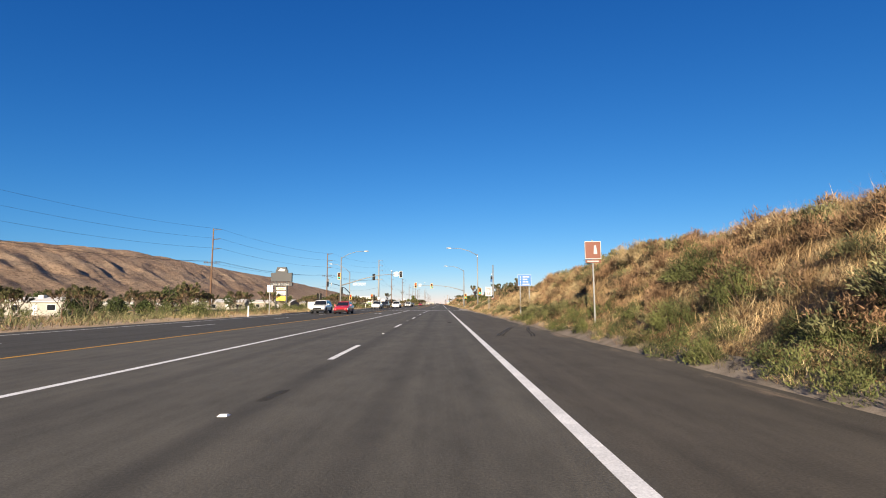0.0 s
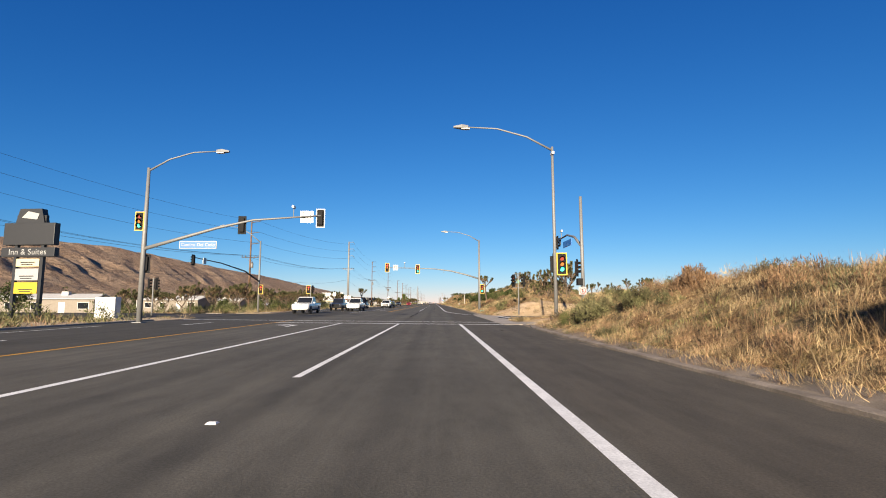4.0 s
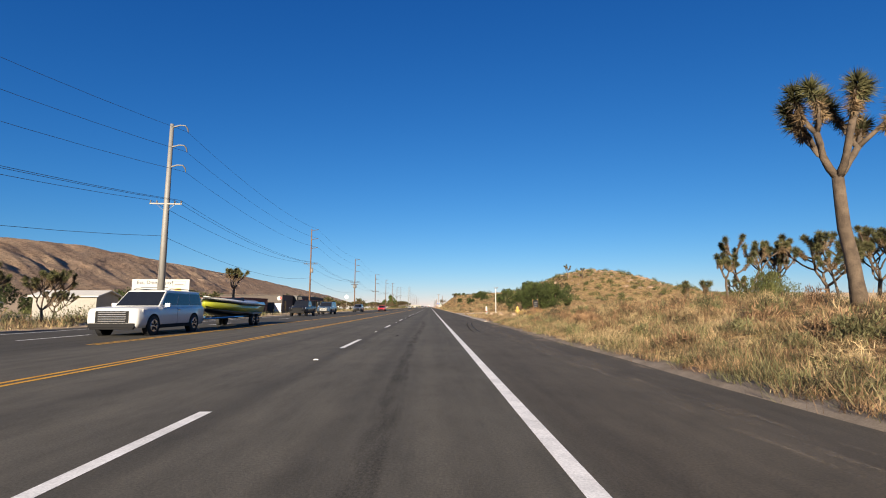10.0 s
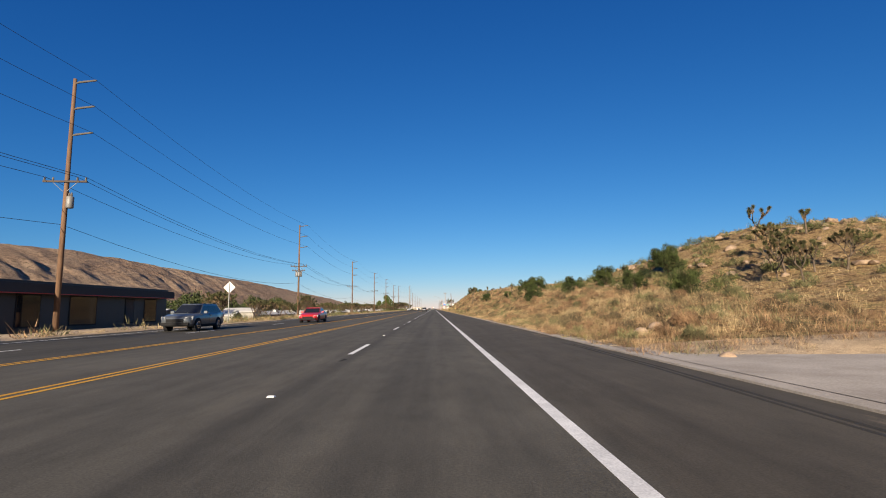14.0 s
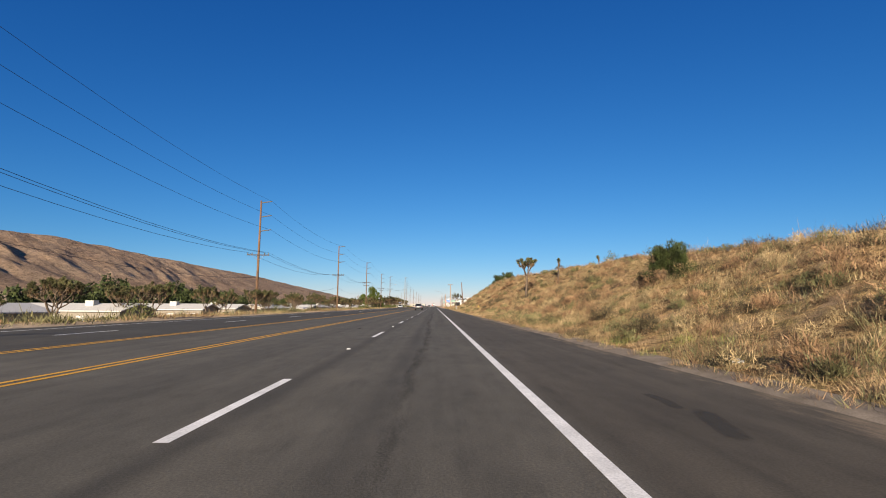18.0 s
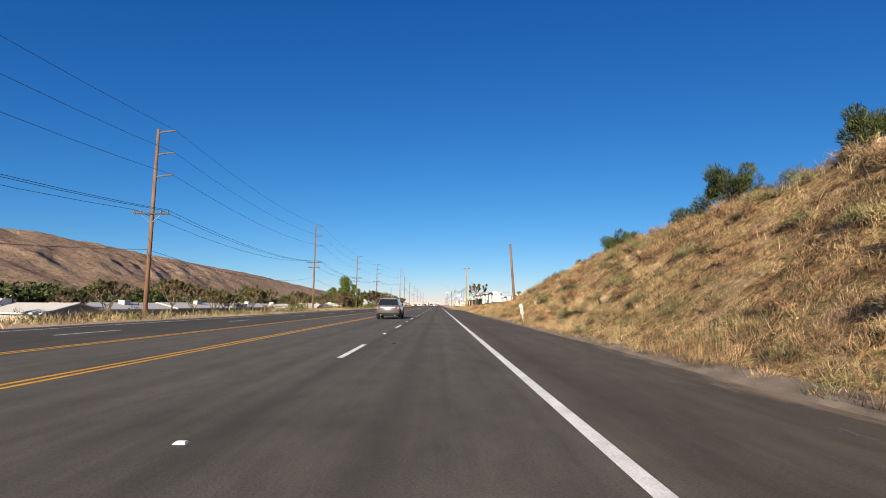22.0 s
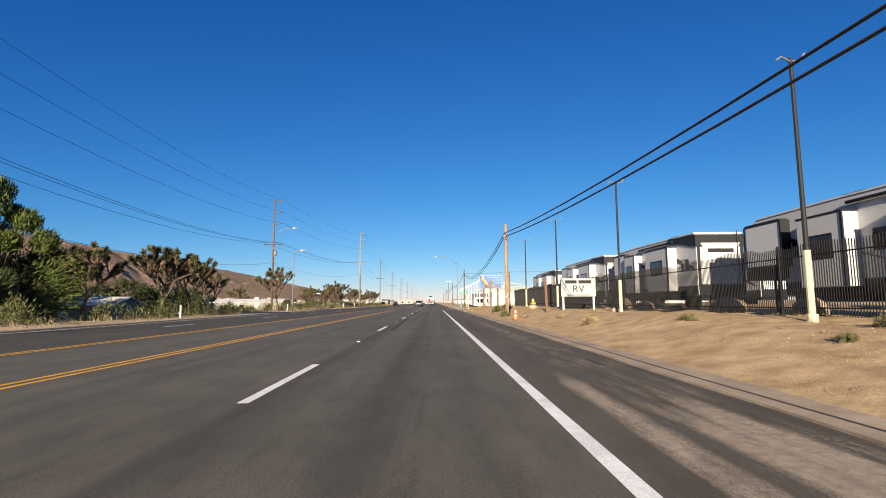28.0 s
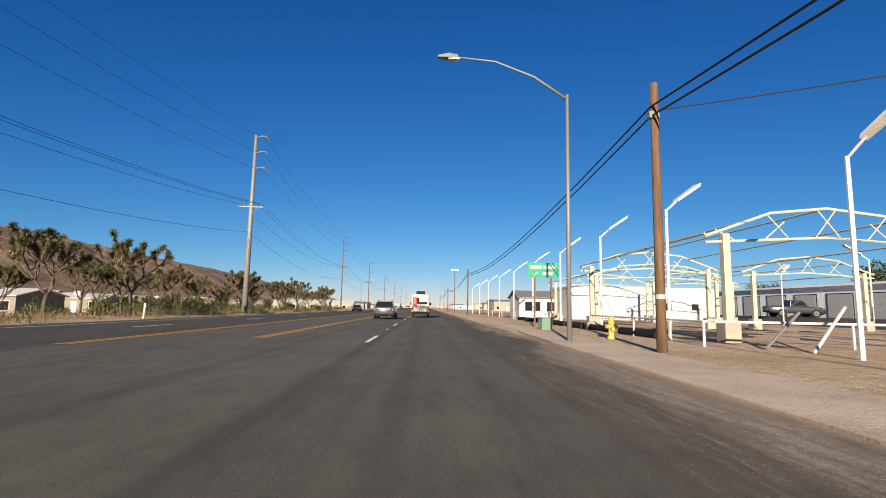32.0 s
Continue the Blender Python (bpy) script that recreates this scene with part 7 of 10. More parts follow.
part("lid", box(-0.35, 0.35, -0.39, 0.39, 0.42, 0.47, 0.01), GREEN_BOX, s)

# leaning fence posts and a weathered board in the grass before the driveway
for x, y, h, lean in ((18.4, 237.5, 1.25, 2), (21.2, 234.0, 1.3, -4), (24.0, 231.0, 1.3, 5), (27.0, 235.5, 1.2, -3), (30.0, 238.0, 1.3, 3), (33.6, 241.0, 1.2, -6), (26.2, 228.6, 1.25, 1)):
    def fence_stake():
        r = thing("fence_post", "bare weathered wooden fence post in dry grass", "fence post", group="old fence posts")
        part("stake", box(-0.055, 0.055, -0.055, 0.055, -0.4, 1.25, 0.01), PALE_WOOD, r)
        part("wire_staple", bar([(-0.065, -0.06, 1.0), (0.065, -0.06, 1.0)], 0.008, 4), GALV, r)
        return r
    spawn("fence_stake", fence_stake, at(x, y, hz(x, y), 20 * x, h / 1.25) @ pose(0, 0, 0, 0, lean, 0))
s = thing("board_sign", "dark weathered notice board on two leaning posts", "sign", at(15.7, 227.4, hz(15.7, 227.4), 24) @ pose(0, 0, 0, 0, -5, 0))
part("board", box(-0.42, 0.42, -0.03, 0.03, 0.55, 1.85, 0.01), DARK_SIGN, s)
for x in (-0.36, 0.44):
    part("post", box(x - 0.05, x + 0.05, 0.03, 0.13, -0.4, 2.0), PALE_WOOD, s)
bars(s, ((-0.3, 0.3, 1.45, 1.6), (-0.3, 0.2, 1.2, 1.3), (-0.3, 0.25, 0.95, 1.05)), RV_BAR, -0.031)

# leaning bare pole and lamp pole on the bank
s = thing("leaning_pole", "bare wooden pole leaning on the grassy bank", "utility pole", at(8.25, 457.7, hz(8.25, 457.7)) @ pose(0, 0, 0, 0, -3.6, 0))
part("pole", bar([(0, 0, -0.8), (0, 0, 6.4)], [0.15, 0.11], 10), POLE_WOOD, s, "", True)
s = thing("floodlight_pole", "pale wooden pole with a cluster of floodlights", "lamp post", at(6.75, 523.4, hz(6.75, 523.4)))
part("pole", bar([(0, 0, -0.6), (0, 0, 9.9)], [0.16, 0.11], 10), PALE_WOOD, s, "", True)
part("crossarm", box(-0.8, 0.8, -0.05, 0.05, 9.6, 9.7), POLE_WOOD, s)
for dx, dy in ((-0.8, 0.15), (0.8, 0.15), (-0.4, -0.25), (0.45, -0.2)):
    fl = part("floodlight", loft([[(dx - 0.22, dy - 0.22, 9.95), (dx + 0.22, dy - 0.22, 9.95), (dx + 0.22, dy + 0.22, 9.95), (dx - 0.22, dy + 0.22, 9.95)],
                                  [(dx - 0.1, dy - 0.1, 9.7), (dx + 0.1, dy - 0.1, 9.7), (dx + 0.1, dy + 0.1, 9.7), (dx - 0.1, dy + 0.1, 9.7)]]), SIGN_BACK, s)

# pylon of the motel and the billboard of the far side
s = thing("pylon_sign", "dark motel pylon sign with white and yellow panels", "sign", at(-31.0, 95.8, -0.3, -6))
for x in (-1.1, 1.1):
    part("post", box(x - 0.12, x + 0.12, -0.12, 0.12, -0.5, 8.2), DARK_SIGN, s)
part("upper_board", box(-2.1, 2.1, -0.25, 0.25, 5.9, 7.6, 0.03), DARK_SIGN, s)
p = part("crest", loft([[(-1.2, -0.24, 7.6), (1.2, -0.24, 7.6), (0.9, -0.24, 8.7), (-0.9, -0.24, 8.7)], [(-1.2, 0.24, 7.6), (1.2, 0.24, 7.6), (0.9, 0.24, 8.7), (-0.9, 0.24, 8.7)]]), DARK_SIGN, s)
part("emblem", loft([[(-0.7, -0.27, 8.0), (0.6, -0.27, 7.85), (0.75, -0.27, 8.3), (-0.2, -0.27, 8.5)], [(-0.7, -0.245, 8.0), (0.6, -0.245, 7.85), (0.75, -0.245, 8.3), (-0.2, -0.245, 8.5)]]), SIGN_WHITE, p)
p = part("name_board", box(-2.2, 2.2, -0.22, 0.22, 5.0, 5.7, 0.02), DARK_SIGN, s)
words("Inn & Suites", 0.62, SIGN_WHITE, p, pose(0, -0.235, 5.35) @ FRONT)
for z0, z1, mt in ((4.25, 4.85, plain("pale_gold_panel", (0.62, 0.52, 0.3), 0.5)), (3.2, 4.1, SIGN_WHITE), (2.2, 3.05, YELLOW)):
    p = part("panel", box(-0.95, 0.95, -0.15, 0.15, z0, z1, 0.02), mt, s)
    bars(p, ((-0.6, 0.6, z0 + 0.28, z0 + 0.36), (-0.5, 0.45, z0 + 0.12, z0 + 0.19)), DARK_SIGN, -0.152)
s = thing("billboard", "white restaurant billboard with black lettering and a dark lower band", "billboard", at(-33.5, 219.2, -0.3, 2))
for x in (-2.6, -0.9, 0.9, 2.6):
    part("post", box(x - 0.08, x + 0.08, -0.08, 0.08, -0.6, 1.8), POLE_WOOD, s)
p = part("panel", box(-3.5, 3.5, -0.12, 0.0, 1.2, 4.85, 0.02), SIGN_WHITE, s)
words("Eat, Dine, Enjoy!", 0.62, BLACK, p, pose(-0.7, -0.13, 4.42) @ FRONT)
bars(p, ((-2.4, 0.9, 3.75, 3.83), (-2.1, 0.8, 3.36, 3.54)), DARK_SIGN, -0.125)
bars(p, ((-2.6, -1.3, 2.55, 2.75), (-0.9, 1.1, 2.55, 2.80)), RV_BAR, -0.125)
part("emblem", loft([[(-1.3, -0.135, 2.85), (-0.5, -0.135, 2.8), (-0.9, -0.135, 3.1)], [(-1.3, -0.122, 2.85), (-0.5, -0.122, 2.8), (-0.9, -0.122, 3.1)]]), DARK_SIGN, p)
bars(p, ((1.45, 3.0, 4.60, 4.64), (1.45, 3.0, 4.0, 4.04), (1.45, 1.49, 4.04, 4.60), (2.96, 3.0, 4.04, 4.60), (1.7, 2.8, 4.15, 4.25)), RV_BAR, -0.125)
part("mug_picture", loft([[(1.75, -0.135, 2.75), (2.35, -0.135, 2.75), (2.5, -0.135, 3.45), (1.65, -0.135, 3.45)], [(1.75, -0.122, 2.75), (2.35, -0.122, 2.75), (2.5, -0.122, 3.45), (1.65, -0.122, 3.45)]]), plain("amber_print", (0.42, 0.13, 0.03), 0.5), p)
part("foam_picture", loft([[(1.7, -0.138, 3.4), (2.55, -0.138, 3.35), (2.5, -0.138, 3.75), (1.85, -0.138, 3.7)], [(1.7, -0.122, 3.4), (2.55, -0.122, 3.35), (2.5, -0.122, 3.75), (1.85, -0.122, 3.7)]]), GOLD, p)
part("yellow_band", box(-3.4, 3.4, -0.13, -0.122, 2.05, 2.3), plain("pale_yellow_print", (0.42, 0.36, 0.10), 0.5), p)
p2 = part("lower_band", box(-3.4, 1.2, -0.14, -0.122, 1.3, 2.0), DARK_SIGN, s)
part("lower_band", box(1.2, 3.4, -0.14, -0.122, 1.3, 2.0), plain("dull_green_print", (0.06, 0.14, 0.04), 0.5), s)
words("TURN HERE", 0.58, SIGN_WHITE, p2, pose(-0.6, -0.15, 1.65) @ FRONT)


# ---- vehicles (front towards +y) ----
def paint(name, c, metal=0.0):
    return plain("car_paint_" + name, c, 0.32, metal, 0.5, 0.6, 0.04, 2.0)


PAINTS = {"white": paint("white", (0.56, 0.56, 0.55)), "silver": paint("silver", (0.105, 0.105, 0.112), 0.45), "red": paint("red", (0.42, 0.02, 0.02)), "black": plain("car_paint_black", (0.010, 0.010, 0.011), 0.3, 0.0, 0.3, 0.12, 0.04, 2.0),
          "blue": paint("blue", (0.05, 0.085, 0.14), 0.4), "grey": paint("grey", (0.11, 0.12, 0.13), 0.4), "dark": paint("dark", (0.03, 0.032, 0.04)), "cream": paint("cream", (0.40, 0.37, 0.32))}
HEADLIGHT = plain("headlight", (0.38, 0.38, 0.37), 0.2)
TAILLIGHT = plain("tail_light", (0.16, 0.012, 0.01), 0.3)


def ring(y, hw, z0, z1, r=0.12, tuck=0.0):
    """Cross-section of a body: rounded shoulders, tucked-in sills."""
    return [(-hw + tuck, y, z0), (-hw, y, z0 + 0.18), (-hw, y, z1 - r), (-hw + r * 0.35, y, z1 - r * 0.3), (-hw + r, y, z1),
            (hw - r, y, z1), (hw - r * 0.35, y, z1 - r * 0.3), (hw, y, z1 - r), (hw, y, z0 + 0.18), (hw - tuck, y, z0)]


def wheel(parent, x, y, r, w=0.22):
    s = 1 if x > 0 else -1
    t = part("tyre", bar([(x - s * w, y, r), (x - s * w * 0.9, y, r), (x - s * 0.03, y, r), (x, y, r)], [r * 0.86, r, r, r * 0.86], 18), RUBBER, parent, "", True)
    part("rim", bar([(x - s * 0.02, y, r), (x + s * 0.012, y, r)], [r * 0.66, r * 0.62], 14), CHROME, t)
    bm = bmesh.new()
    for k in range(5):
        a = 2 * math.pi * k / 5 + 0.3
        tube(bm, [(x + s * 0.014, y + 0.5 * r * math.cos(a), r + 0.5 * r * math.sin(a)), (x + s * 0.014, y + 0.18 * r * math.cos(a + 0.3), r + 0.18 * r * math.sin(a + 0.3))], r * 0.09, 5)
    part("wheel_gap", bm, BLACK, t)
    return t


def glass_quad(name, pts, parent, off):
    """A window as a thin pane set just proud of the shell."""
    v = [Vector(p) for p in pts]
    nrm = (v[1] - v[0]).cross(v[3] - v[0]).normalized()
    c = sum(v, Vector()) / 4
    if nrm.dot(c - Vector((0, c.y * 0.0, 0.6))) < 0:
        nrm = -nrm
    a = [p + nrm * off for p in v]
    b = [p - nrm * 0.01 for p in v]
    return part(name, loft([b, a]), DARK_GLASS, parent)


SHAPES = {
    # length, width, body stations (y, half width, z0, z1), cabin (base y rear, base y front, roof y rear, roof y front, belt, roof, top inset), wheel r, axles
    "sedan": (4.7, 1.82, ((-2.35, 0.78, 0.35, 0.88), (-2.2, 0.88, 0.24, 0.98), (-1.5, 0.91, 0.2, 1.0), (0.9, 0.91, 0.2, 0.95), (1.6, 0.89, 0.2, 0.86), (2.15, 0.84, 0.22, 0.74), (2.35, 0.70, 0.32, 0.62)), (-1.75, 0.95, -0.85, 0.2, 0.95, 1.44, 0.2), 0.33, (-1.35, 1.4)),
    "hatch": (4.5, 1.76, ((-2.25, 0.76, 0.35, 0.98), (-2.1, 0.85, 0.25, 1.05), (-1.2, 0.88, 0.2, 1.02), (0.9, 0.88, 0.2, 0.96), (1.6, 0.86, 0.2, 0.86), (2.1, 0.8, 0.22, 0.72), (2.25, 0.66, 0.32, 0.6)), (-2.05, 1.2, -1.15, 0.15, 0.98, 1.50, 0.2), 0.32, (-1.35, 1.35)),
    "suv": (4.75, 1.92, ((-2.38, 0.80, 0.42, 1.05), (-2.25, 0.92, 0.32, 1.12), (-1.2, 0.96, 0.27, 1.13), (0.9, 0.96, 0.27, 1.08), (1.7, 0.94, 0.28, 1.02), (2.2, 0.90, 0.32, 0.92), (2.38, 0.78, 0.42, 0.78)), (-2.25, 1.15, -1.72, 0.30, 1.08, 1.69, 0.25), 0.37, (-1.4, 1.42)),
    "big_suv": (5.6, 2.05, ((-2.8, 0.88, 0.45, 1.1), (-2.68, 0.99, 0.35, 1.2), (-1.5, 1.02, 0.3, 1.2), (1.2, 1.02, 0.3, 1.18), (2.1, 1.01, 0.32, 1.15), (2.68, 0.99, 0.34, 1.10), (2.8, 0.93, 0.40, 1.02)), (-2.65, 1.4, -2.45, 0.55, 1.16, 1.88, 0.18), 0.40, (-1.65, 1.75)),
    "van": (5.1, 1.98, ((-2.55, 0.86, 0.4, 1.05), (-2.42, 0.96, 0.3, 1.12), (-1.2, 0.99, 0.25, 1.1), (1.1, 0.99, 0.25, 1.05), (1.9, 0.96, 0.25, 0.98), (2.4, 0.9, 0.28, 0.86), (2.55, 0.74, 0.36, 0.7)), (-2.45, 1.75, -2.25, 0.55, 1.06, 1.74, 0.2), 0.34, (-1.5, 1.55)),
    "pickup": (5.8, 1.98, ((-2.9, 0.90, 0.55, 1.12), (-2.82, 0.96, 0.45, 1.18), (-0.9, 0.98, 0.4, 1.2), (1.0, 0.98, 0.4, 1.18), (2.1, 0.97, 0.4, 1.15), (2.75, 0.95, 0.44, 1.08), (2.9, 0.88, 0.5, 0.98)), (-0.85, 1.3, -0.72, 0.55, 1.16, 1.90, 0.16), 0.41, (-1.75, 1.85)),
}


def vehicle(shape, colour, label):
    ln, wd, st, (yb0, yb1, yr0, yr1, belt, roof, inset), wr, ax = SHAPES[shape]
    root = thing("pickup_truck" if shape == "pickup" else "car", label, "pickup truck" if shape == "pickup" else "car", group="vehicles on the road")
    p = PAINTS[colour]
    body = part("body", loft([ring(y, hw, z0, z1, 0.14, 0.06) for y, hw, z0, z1 in st]), p, root, "", True)
    hw = max(s[1] for s in st)
    hb, ht = hw - 0.06, hw - inset - 0.02

    def shell(y0, y1, t0, t1, bz, tz, b, t):
        lo = [(-b, y0, bz), (b, y0, bz), (b, y1, bz), (-b, y1, bz)]
        hi = [(-t, t0, tz - 0.05), (t, t0, tz - 0.05), (t, t1, tz - 0.05), (-t, t1, tz - 0.05)]
        cap = [(-t + 0.08, t0 + 0.08, tz), (t - 0.08, t0 + 0.08, tz), (t - 0.08, t1 - 0.1, tz), (-t + 0.08, t1 - 0.1, tz)]
        bm = loft([lo, hi, cap])
        bmesh.ops.bevel(bm, geom=[e for e in bm.edges if max(v.co.z for v in e.verts) > bz + 0.05], offset=0.045, segments=2, affect="EDGES", profile=0.6)
        return bm

    part("cabin", shell(yb0, yb1, yr0, yr1, belt - 0.12, roof, hb, ht), p, root)

    def mix(a, b, t):
        return tuple(u + (v - u) * t for u, v in zip(a, b))

    lo = [(-hb, yb0, belt - 0.12), (hb, yb0, belt - 0.12), (hb, yb1, belt - 0.12), (-hb, yb1, belt - 0.12)]
    hi = [(-ht, yr0, roof - 0.05), (ht, yr0, roof - 0.05), (ht, yr1, roof - 0.05), (-ht, yr1, roof - 0.05)]

    def pane(name, i, j, u0, u1, v0=0.24, v1=0.90):
        q = [mix(mix(lo[i], hi[i], v0), mix(lo[j], hi[j], v0), u0), mix(mix(lo[i], hi[i], v0), mix(lo[j], hi[j], v0), u1),
             mix(mix(lo[i], hi[i], v1), mix(lo[j], hi[j], v1), u1), mix(mix(lo[i], hi[i], v1), mix(lo[j], hi[j], v1), u0)]
        return glass_quad(name, q, root, 0.008)

    pane("windscreen", 2, 3, 0.03, 0.97, 0.2, 0.95)
    pane("rear_window", 0, 1, 0.03, 0.97, 0.26, 0.94)
    cuts = ((0.04, 0.485), (0.505, 0.955)) if shape in ("sedan", "hatch", "pickup") else ((0.03, 0.32), (0.335, 0.63), (0.645, 0.955))
    for a, b in cuts:
        pane("side_window", 1, 2, a, b)
        pane("side_window", 0, 3, a, b)
    if shape == "pickup":
        # open bed: dark well between the walls
        part("bed_well", box(-hw + 0.12, hw - 0.12, -2.75, -0.95, 1.0, 1.215), BLACK_PLASTIC, root)
        part("tailgate", box(-hw + 0.1, hw - 0.1, -2.925, -2.89, 0.6, 1.18, 0.02), p, root)
    for y in ax:
        for s in (-1, 1):
            bm = bmesh.new()
            tube(bm, [(s * (hw - 0.2), y, wr + 0.02), (s * (hw + 0.004), y, wr + 0.02)], wr * 1.16, 18)
            part("wheel_arch", bm, BLACK_PLASTIC, root)
            wheel(root, s * (hw + 0.02), y, wr)
    yf, yr = st[-1][0], st[0][0]
    for s in (-1, 1):
        part("sill", box(min(s * (hw - 0.1), s * (hw + 0.012)), max(s * (hw - 0.1), s * (hw + 0.012)), ax[0] + wr * 1.1, ax[1] - wr * 1.1, st[2][2] - 0.02, st[2][2] + 0.13, 0.02), BLACK_PLASTIC, root)
    if shape in ("suv", "big_suv", "van"):
        for s in (-1, 1):
            part("roof_rail", bar([(s * (ht - 0.06), yr0 + 0.25, roof + 0.0), (s * (ht - 0.06), yr0 + 0.35, roof + 0.06), (s * (ht - 0.06), yr1 - 0.45, roof + 0.06), (s * (ht - 0.06), yr1 - 0.3, roof + 0.0)], 0.018, 5), BLACK_PLASTIC, root)
        part("spoiler", box(-ht + 0.05, ht - 0.05, yr0 - 0.16, yr0 + 0.12, roof - 0.08, roof - 0.03, 0.015), p, root)
        part("tailgate_strip", box(-hw * 0.62, hw * 0.62, yr - 0.012, yr + 0.02, st[0][3] - 0.13, st[0][3] - 0.06, 0.01), CHROME, root)
        part("exhaust", bar([(-0.55, yr - 0.05, 0.36), (-0.55, yr + 0.1, 0.36)], 0.035, 8), CHROME, root)
        part("exhaust", bar([(0.55, yr - 0.05, 0.36), (0.55, yr + 0.1, 0.36)], 0.035, 8), CHROME, root)
    if shape in ("big_suv", "pickup"):
        for k in range(5):
            z = st[-1][2] + 0.18 + 0.085 * k
            part("grille_bar", box(-hw * 0.52, hw * 0.52, yf + 0.018, yf + 0.035, z, z + 0.035, 0.005), BLACK_PLASTIC if colour in ("black", "dark") else CHROME, root)
        part("air_dam", box(-hw + 0.2, hw - 0.2, yf - 0.1, yf + 0.02, st[-1][2] - 0.12, st[-1][2] - 0.03, 0.02), BLACK_PLASTIC, root)
    zf = st[-2][3]
    part("front_bumper", box(-hw + 0.14, hw - 0.14, yf - 0.06, yf + 0.05, st[-1][2] - 0.06, st[-1][2] + 0.12, 0.03), BLACK_PLASTIC if shape != "pickup" or colour in ("black", "dark") else CHROME, root)
    part("grille", box(-hw * (0.62 if shape == "big_suv" else 0.55), hw * (0.62 if shape == "big_suv" else 0.55), yf - 0.02, yf + 0.022, st[-1][2] + 0.13, st[-1][3] - 0.03, 0.01), BLACK_PLASTIC if shape != "pickup" or colour in ("black", "dark") else CHROME, root)
    part("rear_bumper", box(-hw + 0.12, hw - 0.12, yr - 0.06, yr + 0.05, st[0][2] - 0.06, st[0][2] + 0.10, 0.03), BLACK_PLASTIC, root)
    pl = part("number_plate", box(-0.16, 0.16, yr - 0.035, yr - 0.005, 0.78, 0.93), SIGN_WHITE, root)
    part("bar", box(-0.12, 0.12, yr - 0.04, yr - 0.036, 0.82, 0.89), SIGN_BLUE, pl)
    for s in (-1, 1):
        part("headlight", loft([[(s * hw * 0.62, yf - 0.05, zf - 0.22), (s * (hw - 0.08), yf - 0.32, zf - 0.2), (s * (hw - 0.08), yf - 0.36, zf - 0.02), (s * hw * 0.62, yf - 0.1, zf - 0.06)],
                                [(s * hw * 0.62, yf + 0.03, zf - 0.22), (s * (hw + 0.0), yf - 0.25, zf - 0.2), (s * (hw + 0.0), yf - 0.3, zf - 0.02), (s * hw * 0.62, yf - 0.01, zf - 0.06)]]), HEADLIGHT, root)
        part("tail_light", box(min(s * (hw - 0.22), s * (hw - 0.04)), max(s * (hw - 0.22), s * (hw - 0.04)), yr - 0.012, yr + 0.14, st[0][3] - 0.26, st[0][3] - 0.04, 0.02), TAILLIGHT, root)
        part("mirror", box(min(s * (hw - 0.02), s * (hw + 0.2)), max(s * (hw - 0.02), s * (hw + 0.2)), yb1 - 0.55, yb1 - 0.42, belt - 0.02, belt + 0.15, 0.03), p, root)
        part("door_handle", box(min(s * (hw - 0.01), s * (hw + 0.02)), max(s * (hw - 0.01), s * (hw + 0.02)), -0.35, -0.15, belt - 0.16, belt - 0.12), CHROME, root)
        part("door_gap", box(min(s * (hw - 0.01), s * (hw + 0.003)), max(s * (hw - 0.01), s * (hw + 0.003)), -0.1, -0.085, 0.4, belt - 0.06), BLACK, root)
    return root


OUT, INN = -15.5, -11.9
for shape, colour, x, y, face, label in (
        ("hatch", "red", INN, 61.0, 180, "red hatchback car in the oncoming lane"), ("suv", "white", OUT, 64.5, 180, "white compact car in the oncoming lane"),
        ("pickup", "white", -14.9, 115.5, 180, "white crew-cab pickup truck in the oncoming lane"), ("pickup", "white", INN, 132.5, 180, "white pickup truck with a chrome grille"),
        ("pickup", "dark", OUT, 138.0, 180, "dark pickup truck in the oncoming lane"), 
         ("sedan", "black", OUT, 165.0, 180, "black sedan in the oncoming lane"),
        ("big_suv", "white", INN, 178.7, 180, "white SUV towing a boat trailer"), ("sedan", "red", INN, 283.0, 180, "dark red sedan in the oncoming lane"),
        ("pickup", "black", OUT, 218.6, 180, "black pickup truck in the oncoming lane"), ("big_suv", "blue", OUT, 233.0, 180, "blue-grey SUV in the oncoming lane"),
        ("suv", "grey", OUT, 266.0, 180, "grey SUV in the oncoming lane"), ("suv", "silver", -4.05, 446.0, 0, "silver SUV driving in the same direction"),
        ("sedan", "white", OUT, 540.0, 180, "white sedan in the oncoming lane"), ("sedan", "dark", OUT, 742.0, 180, "dark sedan in the oncoming lane"),
        ("suv", "silver", -4.1, 680.0, 0, "silver SUV driving in the same direction"), ("suv", "grey", -0.5, 800.0, 0, "grey SUV far ahead on the road"),
        ("suv", "white", -4.1, 830.0, 0, "white SUV far ahead on the road"), ("sedan", "grey", INN, 860.0, 180, "grey sedan far down the road"),
        ("sedan", "white", 42.2, 657.2, 262, "white car parked by the storage units"), ("sedan", "red", 42.2, 660.2, 262, "red car parked by the storage units"),
        ("sedan", "grey", 42.4, 664.0, 265, "grey car parked by the storage units"), ("pickup", "dark", 42.2, 688, 262, "dark pickup parked by the storage units"), ("suv", "silver", 42.3, 654.2, 262, "silver car parked by the storage units")):
    spawn(("car", shape, colour), lambda: vehicle(shape, colour, label), at(x, y, 0.0 if x < 10 else 0.95, face))["label"] = label

